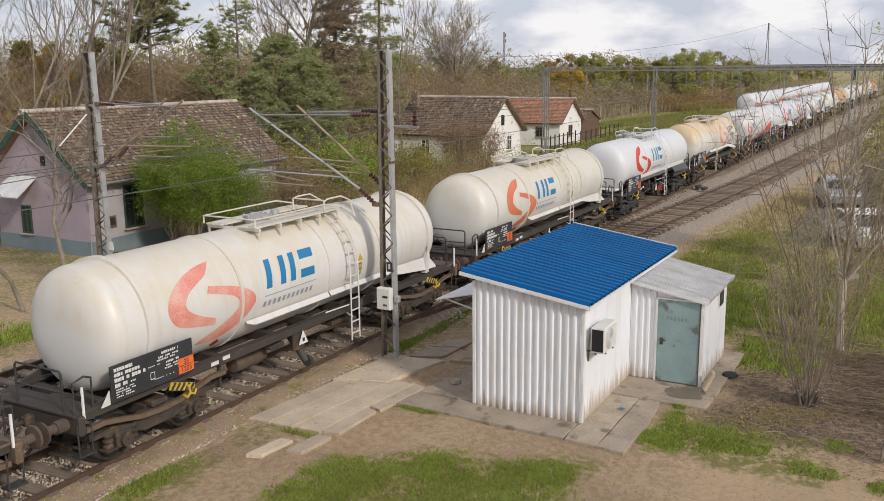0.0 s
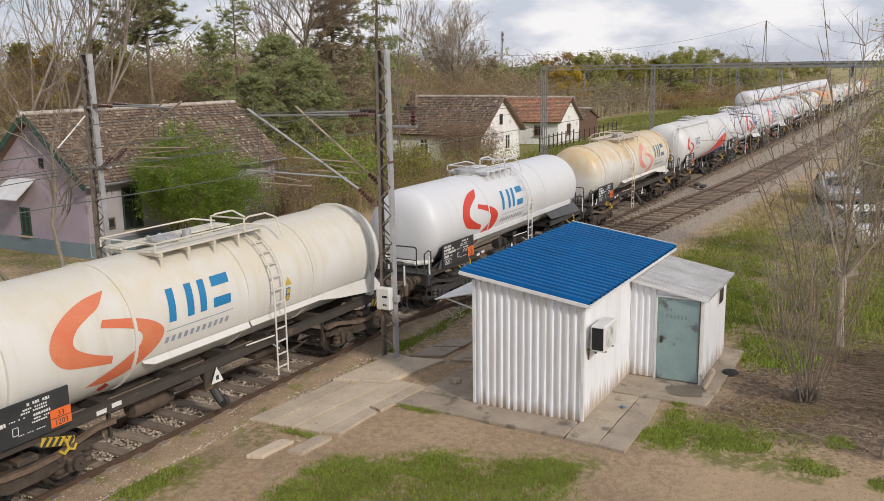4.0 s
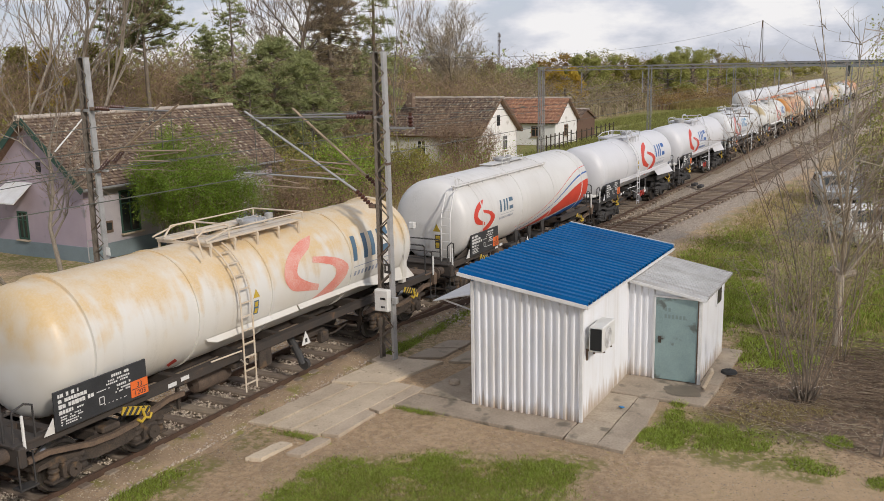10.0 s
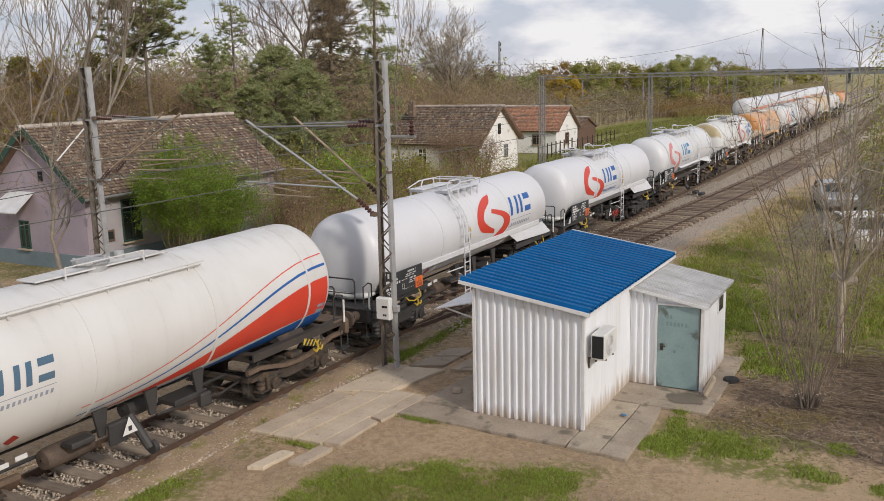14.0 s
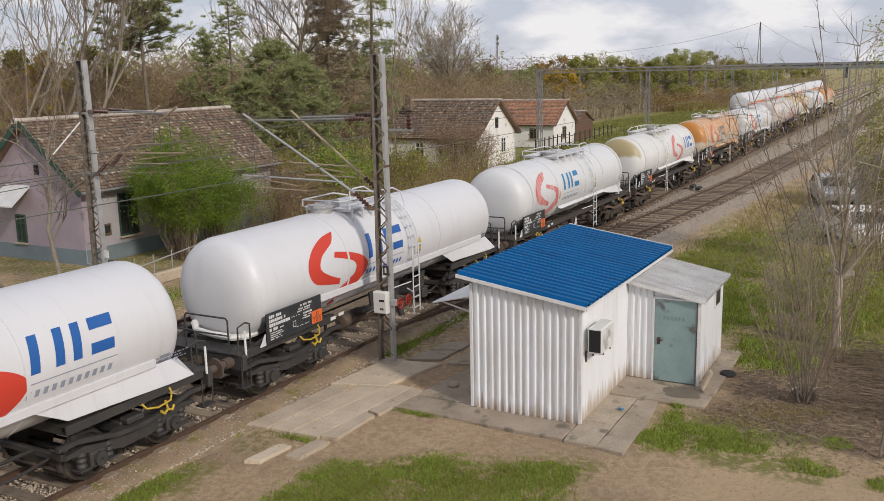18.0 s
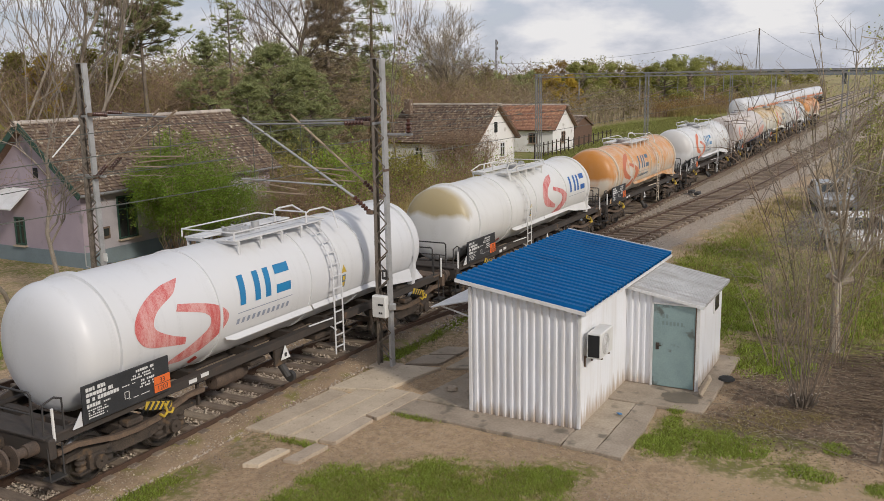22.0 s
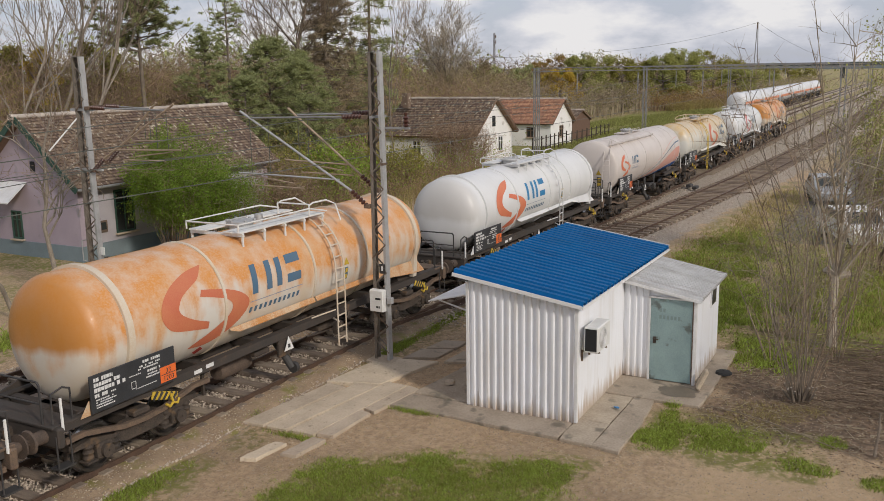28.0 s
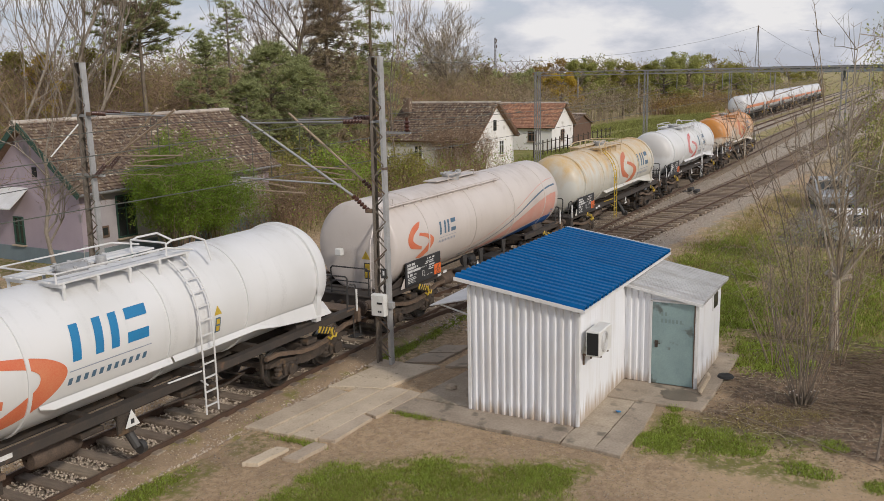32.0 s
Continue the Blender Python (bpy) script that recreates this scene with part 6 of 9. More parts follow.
def wagon(form, paint, label, look_, group="wagons of the goods train", turned=False):
    """One tank wagon, its front buffers at x = 0, rail heads at z = 0. look_ holds its livery."""
    q = FORMS[form]
    L, zc, r = q["L"], q["zc"], q["r"]
    w = thing("tank_wagon", label, "tank wagon", group=group)
    rings = q["rings"]
    deep = q["deep"]
    if turned:
        rings = tuple(L - x for x in rings)
        deep = tuple(L - x for x in deep)
    mirror = (lambda x: L - x) if turned else (lambda x: x)
    tank = part("tank", shelved(("shell", form), lambda: shell_shape(form).mesh("tank", 60)), paint, w)
    for x in rings:
        big = any(abs(x - d) < 0.01 for d in deep)
        part("band", shelved(("band", form, big, round(x, 2)), lambda: rib_ring(q, x, 0.15 if big else 0.07, 0.06 if big else 0.028 if form == "ringed" else 0.012).mesh("band")), look_.get("ring", paint), tank)
    # livery on the near shell
    if look_.get("logo"):
        u = look_["u"]
        size = look_.get("size", 2.46)
        k = size / 2.46
        for i in (0, 1):
            part("emblem", shelved(("emblem", form, u, size, i), lambda: emblem_shapes(q, u, size)[i].mesh("emblem", 180)), look_["logo"], tank, "painted red emblem stroke")
        n0 = u + look_.get("gap", 2.84) * k
        bars = ((0.0, 0.18, 0.03, 0.66, 0.10), (0.48, 0.66, 0.03, 0.66, 0.10), (0.83, 1.01, 0.03, 0.66, 0.10),
                (1.20, 1.70, 0.03, 0.22, 0.03), (1.26, 1.76, 0.45, 0.66, 0.03))
        for i, (a, b, lo_, hi_, lean) in enumerate(bars):
            part("mark_bar", shelved(("block", form, u, size, i), lambda: block_on_shell(q, n0 + a * k, n0 + b * k, lo_ * k, hi_ * k, lean * k).mesh("mark_bar", 180)), look_.get("mark", "logo_blue"), tank, "plain blue bar")
        part("rule", shelved(("rule", form, u, size), lambda: block_on_shell(q, n0 - 0.08 * k, n0 + 1.75 * k, -0.13 * k, -0.112 * k).mesh("rule", 180)), "logo_grey", tank)
        if look_.get("words", True):
            for j in range(11):
                a = n0 + (-0.12 + j * 0.165) * k
                part("word_bar", shelved(("word", form, u, size, j), lambda: block_on_shell(q, a, a + 0.085 * k, -0.36 * k, -0.24 * k, 0.03 * k).mesh("word_bar", 180)), look_.get("word_ink", "logo_grey"), tank)
    if look_.get("fine_print"):
        def small_lines():
            s, chance_ = Shape(), random.Random(4)
            for row in range(4):
                x = u + 5.0 * k
                while x < u + (6.1 - 0.2 * (row % 2)) * k:
                    wide = chance_.uniform(0.04, 0.12)
                    tile = block_on_shell(q, x, x + wide, -0.56 - 0.075 * row, -0.525 - 0.075 * row)
                    s.add(tile.v, tile.f)
                    x += wide + 0.03
            return s.mesh("fine_print", 180)
        part("fine_print", shelved(("fineprint", form, u), small_lines), "logo_grey", tank, "rows of tiny grey marks", kind="stuff")
    if look_.get("swoosh"):
        col = look_["swoosh"]

        def fan(lo0, lo1, hi0, hi1, n=14):
            le, ri = [], []
            for i in range(n + 1):
                t = i / n
                u = 5.5 + (q["b"] - 0.45 - 5.5) * t
                e = t * t * (3 - 2 * t)
                le.append((u, lo0 + (lo1 - lo0) * e))
                ri.append((u, hi0 + (hi1 - hi0) * e))
            return le, ri
        part("stripe", shelved(("swoosh", form, 0), lambda: sheet_on_shell(q, *fan(-1.25, -0.72, -1.24, 0.16)).mesh("stripe", 180)), col, tank, "red band that widens to the end")
        part("stripe", shelved(("swoosh", form, 1), lambda: sheet_on_shell(q, *fan(-1.05, 0.42, -1.02, 0.48)).mesh("stripe", 180)), "logo_deep" if col == "swoosh_red" else "logo_dim", tank, "thin blue line")
        part("stripe", shelved(("swoosh", form, 2), lambda: sheet_on_shell(q, *fan(-0.82, 0.70, -0.80, 0.725)).mesh("stripe", 180)), col, tank, "thin red line")
        part("stripe", shelved(("swoosh", form, 3), lambda: sheet_on_shell(q, *fan(-1.6, -1.3, -1.6, -0.73)).mesh("stripe", 180)), "logo_deep", tank, "blue lower corner")
    if look_.get("band"):
        part("stripe", shelved(("band", form), lambda: block_on_shell(q, q["a"] + 0.3, q["b"] - 0.3, -0.38, 0.0).mesh("stripe", 180)), look_["band"], tank, "orange band along the shell")
    # underframe
    sill = part("underframe", shelved(("sill", form), lambda: underframe(q)), look_.get("frame", "sole_black"), w)
    frame_pieces(q, form, sill, look_.get("frame", "sole_black"))
    skirt = look_.get("skirt")
    if skirt:
        for sg in (-1, 1):
            for i, rows in enumerate(apron_rows(q, form)):
                part("apron", shelved(("apron", form, sg, i), lambda: apron(sg, rows).mesh("apron")), look_.get("apron", paint), w, "sloped apron along the tank foot")
            if form == "smooth":
                part("flange", shelved(("flange", form, sg), lambda: Shape().box((q["L"] / 2 + 0.2, sg * (q["r"] * 0.9 + 0.02), q["zc"] - q["r"] * 0.45 - 0.03), (q["b"] - q["a"] - 2.2, 0.07, 0.16), 0.01).mesh("flange")), paint, w, "white riveted flange along the tank foot")
        if form == "ringed":
            for x in (12.6,):
                for sg in (-1, 1):
                    part("saddle", shelved(("saddle", form, x, sg), lambda: saddle(q, x, sg)), paint, w)
    for x, sg in ((0.0, 1), (L, -1)):
        for y in (-0.875, 0.875):
            part("buffer", shelved("buffer", lambda: buffer_shape().mesh("buffer")), "grime_brown", sill, at=pose(x, y, 1.06, 0, 0, 0 if sg > 0 else 180))
        part("coupling", shelved("coupling", coupling_mesh), "grime", sill, at=pose(x, 0, 1.0, 0, 0, 0 if sg > 0 else 180))
        part("end_platform", shelved(("platform", sg), lambda: Shape().box((sg * 0.72, 0, 1.24), (0.55, 2.3, 0.05), 0.01).box((sg * 0.55, 0, 1.06), (0.14, 2.5, 0.36), 0.03).mesh("end_platform")), look_.get("frame", "rust_steel" if sg < 0 else "sole_black"), sill, at=pose(x, 0, 0))
        part("end_rail", shelved(("endrail", sg), lambda: end_rail(sg)), "black_steel", sill, at=pose(x, 0, 0))
        for y in (-1.2, 1.2):
            part("grab_rail", shelved(("grab", sg), lambda: Shape().tube([(sg * 0.62, 0, 1.18), (sg * 0.62, 0, 1.74)], 0.026, 6).mesh("grab_rail")), "sign_white", sill, "white-painted grab rail", at=pose(x, y, 0))
    for x in (2.42, L - 2.42):
        bg = part("bogie", shelved("bogie", lambda: bogie_frame().mesh("bogie")), look_.get("bogie", "grime"), w, at=pose(x, 0, 0))
        for sg in (-1, 1):
            part("spring_beam", shelved(("springbeam", sg), lambda: spring_beam(sg)), look_.get("beam", "rust_steel"), bg)
        part("brake_rigging", shelved("brake", lambda: brake_rods().mesh("brake_rigging")), "grime", bg)
        for dx in (-0.9, 0.9):
            ws = part("wheelset", shelved("wheelset", lambda: wheelset_shape().mesh("wheelset")), "wheel_steel", bg, at=pose(dx, 0, 0.46))
            ws["axle"] = dx
            if len(ws.data.materials) < 2:  # worn bright rims
                ws.data.materials.append(MAT["tread"])
                for p in ws.data.polygons:
                    if 0.425 < math.hypot(p.center.x, p.center.z) < 0.468 and abs(p.center.y) > 0.75:
                        p.material_index = 1
    for x in (2.42, L - 2.42):
        part("step_hook", shelved(("hook", look_.get("hook", "stripe")), lambda: hook_mesh(look_.get("hook") == "plain")), "yellow", sill, "yellow towing hook bracket", at=pose(x + 0.55, -1.14, 0))
        if look_.get("hook", "stripe") == "stripe":
            for k in range(5):
                part("hook_stripe", shelved(("hookstripe", k), lambda: Shape().box((-0.12 + 0.12 * k, -0.03, 1.065 - 0.037 * k), (0.05, 0.012, 0.175), 0, Euler((0, 0.75, 0)).to_matrix()).mesh("hook_stripe")), "ink_black", sill, at=pose(x + 0.42, -1.14, 0))
    if form in ("smooth", "large", "flat"):
        for x in (6.0, 7.2, L - 5.4):
            for y in (-0.92, 0.92):
                part("hanger_plate", shelved("hangerplate", lambda: Shape().prism([(-0.07, 0.86), (0.07, 0.86), (0.16, 1.36), (-0.16, 1.36)], -0.025, 0.025, "y").mesh("hanger_plate")), "black_steel", sill, at=pose(x, y, 0))
    part("brake_gear", shelved(("gear", form), lambda: brake_gear(L)), "grime" if form == "ringed" else "black_steel", sill)
    part("air_tank", shelved(("air", form), lambda: Shape().lathe([(5.0, 0.02), (5.03, 0.17), (5.15, 0.2), (5.9, 0.2), (6.02, 0.17), (6.05, 0.02)], 20, "x", (0, -0.55, 0.72)).mesh("air_tank")), "grime_brown", sill)
    # number board with its writing as bars and an orange board
    bx = look_.get("board", 1.18)
    board = part("number_board", shelved("board", lambda: Shape().box((1.0, -1.25, 1.60), (2.0, 0.035, 0.68), 0.008).mesh("number_board")), "plate_black", w, "black board with rows of white writing", at=pose(bx, 0, 0))
    rows = [(0.08, 0.50, 1.85, 0.07), (0.08, 0.66, 1.755, 0.07), (0.08, 0.80, 1.66, 0.075), (0.08, 0.36, 1.56, 0.07), (0.44, 0.58, 1.55, 0.03), (0.1, 0.5, 1.48, 0.025), (0.1, 0.55, 1.435, 0.025), (0.1, 0.45, 1.39, 0.025), (0.1, 0.5, 1.345, 0.025),
            (1.2, 1.62, 1.86, 0.05), (1.12, 1.62, 1.785, 0.035), (1.08, 1.56, 1.735, 0.03), (1.3, 1.62, 1.655, 0.045), (1.3, 1.62, 1.59, 0.03), (1.26, 1.62, 1.54, 0.03), (0.86, 1.16, 1.665, 0.02), (1.0, 1.5, 1.40, 0.015)]
    chance = random.Random(len(TRAIN_BUILT) * 7 + 3)
    TRAIN_BUILT.append(w)

    def writing():
        line = Shape()
        for a, b, z, h in rows:
            x = a
            while x < b - 0.01:
                wide = min(chance.uniform(0.55, 0.95) * max(h, 0.04), b - x)
                line.box((x + wide / 2, -1.271, z), (wide, 0.004, h * chance.uniform(0.82, 1.0)), 0)
                x += wide + (0.06 if chance.random() < 0.18 else 0.012)
        return line.mesh("writing")
    part("writing", shelved(("writing", len(TRAIN_BUILT) % 5), writing), "ink_white", board, "rows of small white marks", kind="stuff")
    crate = Shape()
    for a, b, z0, z1 in ((0.9, 0.912, 1.42, 1.56), (1.0, 1.012, 1.42, 1.56), (0.9, 1.012, 1.42, 1.432), (0.9, 1.012, 1.548, 1.56)):
        crate.box(((a + b) / 2, -1.271, (z0 + z1) / 2), (b - a, 0.004, z1 - z0), 0)
    part("symbol_box", shelved("symbolbox", lambda: crate.mesh("symbol_box")), "ink_white", board)
    if look_.get("gusset", True):
        part("board_gusset", shelved("boardgusset", lambda: Shape().prism([(-0.2, 1.24), (0.0, 1.24), (0.0, 1.5)], -1.22, -1.2, "y").mesh("board_gusset")), look_.get("apron", paint), board)
    ob = part("orange_board", shelved("orange", lambda: Shape().box((0, -1.275, 0), (0.40, 0.012, 0.30), 0.004).mesh("orange_board")), "orange", w, "orange warning board", at=pose(bx + 1.80, 0, 1.46))
    part("board_line", shelved("orangeline", lambda: Shape().box((0, -1.2825, 0), (0.37, 0.003, 0.012), 0).mesh("board_line")), "ink_black", ob)
    hazard_text(ob, "33", 0, 0.02, 0.14)
    hazard_text(ob, "1203", 0, -0.125, 0.14)
    part("warning_triangle", shelved("triangle", lambda: Shape().prism([(-0.17, 0), (0.17, 0), (0, 0.32)], -1.2, -1.19, "y").mesh("warning_triangle")), "sign_white", sill, "white triangular sign", at=pose(mirror(6.75 if form == "ringed" else 6.4), 0, 0.82))
    part("sign_symbol", shelved("symbol", lambda: Shape().box((0, -1.203, 0.1), (0.08, 0.004, 0.09), 0).mesh("sign_symbol")), "ink_black", sill, at=pose(mirror(6.75 if form == "ringed" else 6.4), 0, 0.82))
    for x, dz in ((3.9, 0.0), (4.24, 0.03)):
        part("sole_label", shelved("solelabel", lambda: Shape().box((0, -1.163, 0.0), (0.22, 0.004, 0.08), 0).mesh("sole_label")), "ink_white", sill, at=pose(x, 0.02, 1.18 + dz))
    if form == "smooth":
        part("end_pipe", shelved("lagged", lambda: lagged_pipe().mesh("end_pipe")), "plastic", w, "white lagged pipe under the tank end")
    if look_.get("valves"):
        for x in (7.0, 7.45):
            part("hand_wheel", shelved("handwheel", hand_wheel), "red_paint", sill, "red hand wheel", at=pose(x, -1.16, 0.82))
        part("outlet", shelved("outlet", lambda: Shape().tube([(7.2, -0.9, 0.95), (7.2, -1.05, 0.6), (7.2, -1.1, 0.42)], 0.09, 10).mesh("outlet")), "black_steel", sill)
    else:
        part("outlet", shelved(("outlet2", turned), lambda: Shape().tube([(mirror(6.8), -0.75, 0.95), (mirror(6.82), -1.0, 0.62), (mirror(6.86), -1.16, 0.36)], 0.09, 10).lathe([(0, 0.01), (0.0, 0.13), (0.1, 0.13), (0.1, 0.01)], 12, "x", (mirror(6.86), -1.18, 0.36)).mesh("outlet")), "black_steel", sill, "dark outlet pipe")
    # roof gear
    if form == "smooth":  # its walkway sits further forward
        straight_mirror = mirror
        mirror = lambda x: straight_mirror(x - (1.25 if turned else 1.8))
    elif form == "ringed" and not turned:
        mirror = lambda x: x - 0.25
    if form == "gas":
        return w
    if form in ("large", "flat"):
        part("top_rail", shelved(("toprail", form), lambda: top_rail(q)), paint, tank)
        for y in (-0.55,):
            lad = end_ladder(q)
            part("ladder", shelved(("endladder", form), lambda: lad.mesh("ladder")), look_.get("ladder", paint), w, "end ladder")
        part("junction_box", shelved("jbox", lambda: Shape().box((0.93, 0.35, 2.3), (0.16, 0.2, 0.2), 0.02).mesh("junction_box")), "plastic", tank)
        part("manhole", shelved(("manholeL", form), lambda: manhole(q, 6.9).mesh("manhole")), "galv_light", tank)
        part("warning_sign", shelved("yel", lambda: Shape().prism([(-0.36, 2.15), (-0.62, 2.15), (-0.49, 2.38)], 0.965, 0.955, "x").mesh("warning_sign")), "yellow", tank, "yellow triangular warning sign")
        part("warning_sign", shelved("yel2", lambda: Shape().box((0.975, -0.52, 1.83), (0.01, 0.2, 0.44), 0).mesh("warning_sign")), "black_steel", tank)
        for z in (1.94, 1.72):
            part("sign_panel", shelved(("panel", z), lambda: Shape().box((0.968, -0.52, z), (0.006, 0.15, 0.16), 0).mesh("sign_panel")), "yellow", tank)
    else:
        part("walkway", shelved(("walk", form, turned), lambda: roof_walk(q, mirror)), look_.get("gear", paint), tank, "pale painted roof walkway")
        part("walkway_rail", shelved(("walkrail", form, turned), lambda: roof_rail(q, mirror)), look_.get("gear", paint), tank)
        part("manhole", shelved(("manhole", form, turned), lambda: manhole(q, mirror(7.0)).mesh("manhole")), "galv_light", tank)
        lad_x = mirror(8.9 if form == "ringed" else 9.4)
        ladder_mesh = shelved(("ladder", form, turned), lambda: side_ladder(q, lad_x))
        part("ladder", ladder_mesh, look_.get("ladder", paint), w, "pale painted side ladder")
        sgn = lad_x + 0.5
        part("warning_sign", shelved(("wsign", form, turned), lambda: sheet_on_shell(q, [(sgn - 0.11, -0.02), (sgn, 0.17)], [(sgn + 0.11, -0.02), (sgn + 0.001, 0.17)], 0.008, 3).mesh("warning_sign")), "yellow", tank, "yellow triangular warning sign")
        part("warning_sign", shelved(("wsign2", form, turned), lambda: block_on_shell(q, sgn - 0.075, sgn + 0.075, -0.40, -0.08).mesh("warning_sign")), "logo_dim", tank)
        for v in (-0.37, -0.22):
            part("sign_panel", shelved(("wpan", form, turned, v), lambda: sheet_on_shell(q, [(sgn - 0.05, v), (sgn - 0.05, v + 0.11)], [(sgn + 0.05, v), (sgn + 0.05, v + 0.11)], 0.010, 2).mesh("sign_panel")), "yellow", tank)
    part("shell_label", shelved(("gauge", form), lambda: block_on_shell(q, q["b"] - 0.75, q["b"] - 0.5, -0.75, -0.62).mesh("shell_label")), "logo_grey", tank)
    part("shell_label", shelved(("gauge2", form), lambda: block_on_shell(q, q["b"] - 0.75, q["b"] - 0.5, -0.57, -0.49).mesh("shell_label")), "logo_grey", tank)
    part("shell_label", shelved(("diamond", form), lambda: sheet_on_shell(q, [(4.05, -0.95), (4.2, -0.82)], [(4.2, -1.08), (4.35, -0.95)], 0.008, 2).mesh("shell_label")), look_.get("diamond", "red_paint"), tank, "small red mark on the shell")
    return w


def underframe(q):
    """The middle sill; where the tank carries itself, only its two ends."""
    L = q["L"]
    if q["deep"] or q["dish"] == 0.6:
        return Shape().box((L / 2, 0, 1.1), (L - 1.3, 0.4, 0.3), 0.02).mesh("underframe")
    return Shape().box((2.1, 0, 1.1), (2.9, 0.4, 0.3), 0.02).box((L - 2.1, 0, 1.1), (2.9, 0.4, 0.3), 0.02).mesh("underframe")


def frame_pieces(q, form, sill, metal):
    """Sole bars, cross beams, bolsters and gussets of the underframe."""
    L = q["L"]
    spans = ((L / 2, L - 1.3),)
    frameless = form in ("large", "flat", "smooth")
    if frameless:  # these tanks carry themselves between their bogies
        spans = ((2.3, 3.3), (L - 2.3, 3.3))
    for sg in (-1, 1):
        for x, ln in spans:
            prof = [(sg * 0.97, 1.10), (sg * 1.14, 1.10), (sg * 1.14, 1.27), (sg * 0.97, 1.27), (sg * 0.97, 1.245), (sg * 1.10, 1.245), (sg * 1.10, 1.125), (sg * 0.97, 1.125)]
            part("sole_bar", shelved(("sole", form, sg, round(x, 1)), lambda: Shape().prism(prof, x - ln / 2, x + ln / 2, "x").mesh("sole_bar")), metal, sill)
        part("gusset", shelved(("gusset", sg), lambda: Shape().prism([(1.0, 1.3), (1.9, 1.3), (1.9, 1.55)], sg * 1.08 - 0.02, sg * 1.08 + 0.02, "y").mesh("gusset")), metal, sill)
    beam = shelved("cross_beam", lambda: Shape().box((0, 0, 1.15), (0.16, 1.9, 0.2), 0.01).mesh("cross_beam"))
    for x in (1.3, 3.8, L - 3.8, L - 1.3) if frameless else (1.3, 4.2, 6.0, L / 2, L - 6.0, L - 4.2, L - 1.3):
        part("cross_beam", beam, metal, sill, at=pose(x, 0, 0))
    zb = q["zc"] - q["r"]
    rest = shelved(("bolster", form), lambda: Shape().prism([(-1.05, 1.2), (1.05, 1.2), (0.9, zb + 0.32), (0.5, zb + 0.06), (-0.5, zb + 0.06), (-0.9, zb + 0.32)], -0.45, 0.45, "x").mesh("bolster"))
    for x in (2.4, L - 2.4):
        part("bolster", rest, metal, sill, at=pose(x, 0, 0))


def apron_rows(q, form):
    """Rows of (x, inner y, inner z, outer y, outer z) of each sloped apron along the foot of the tank."""
    L, r, zc = q["L"], q["r"], q["zc"]
    y0, z0 = r * 0.90, zc - r * 0.45
    if form == "ringed":
        return ([(4.95, y0, z0 - 0.02, y0 + 0.03, z0 - 0.05), (5.2, y0, z0 - 0.02, 1.15, 1.68), (7.9, y0, z0 - 0.02, 1.15, 1.68)],
                [(7.95, y0, z0 - 0.02, 1.15, 1.69), (10.4, y0, z0 - 0.02, 1.15, 1.69), (11.2, y0, z0 - 0.02, 1.16, 1.56), (12.5, y0, z0 - 0.05, 1.18, 1.42), (13.1, y0 - 0.15, z0 - 0.15, 1.18, 1.40)])
    return ([(L - 4.5, y0, z0 - 0.04, y0 + 0.05, z0 - 0.09), (L - 3.9, y0, z0 - 0.08, 1.16, 1.38), (L - 1.45, y0, z0 - 0.08, 1.22, 1.30), (L - 1.0, y0 - 0.3, z0 - 0.2, 1.22, 1.30)],)


def apron(sg, rows):
    pts = []
    for lift in (0.0, -0.018):
        for x, yi, zi, yo, zo in rows:
            pts += [(x, sg * yi, zi + lift), (x, sg * yo, zo + lift)]
    n = len(rows)
    f = []
    for k in range(2):
        f += [(2 * (k * n + i), 2 * (k * n + i) + 1, 2 * (k * n + i) + 3, 2 * (k * n + i) + 2) for i in range(n - 1)]
    f += [(2 * i + 1, 2 * i + 3, 2 * (n + i) + 3, 2 * (n + i) + 1) for i in range(n - 1)]
    f += [(0, 1, 2 * n + 1, 2 * n), (2 * n - 2, 2 * n - 1, 4 * n - 1, 4 * n - 2)]
    return Shape().add(pts, f)


def saddle(q, x, sg):
    """A strap and gusset that hold the end of the tank."""
    s = Shape()
    r, zc = q["r"], q["zc"]
    if sg:
        pts = []
        for k in range(9):
            a = 0.25 - k / 8 * 0.85
            pts.append((sg * (r + 0.02) * math.cos(a), zc + (r + 0.02) * math.sin(a)))
        foot = [(sg * 1.02, 1.3), (sg * 1.16, 1.3)]
        s.prism(pts + foot + [(sg * 1.2, 1.75), (sg * 1.19, 2.3)], x - 0.09, x + 0.09, "x")
    return s.mesh("saddle")


def coupling_mesh():
    s = Shape()
    s.box((0.45, 0, 0), (0.3, 0.16, 0.2), 0.03)
    s.tube([(0.35, 0, 0.0), (0.12, 0, 0.0), (0.02, 0, 0.1), (-0.02, 0, 0.16)], 0.05, 8)
    s.tube([(0.2, -0.09, -0.03), (0.0, -0.09, -0.2), (-0.1, 0.0, -0.24), (0.0, 0.09, -0.2), (0.2, 0.09, -0.03)], 0.028, 6)
    for y in (-0.4, 0.4):
        s.tube([(0.55, y, -0.05), (0.3, y, -0.2), (0.08, y * 0.9, -0.42), (0.0, y * 0.85, -0.45)], 0.03, 6)
    return s.mesh("coupling")


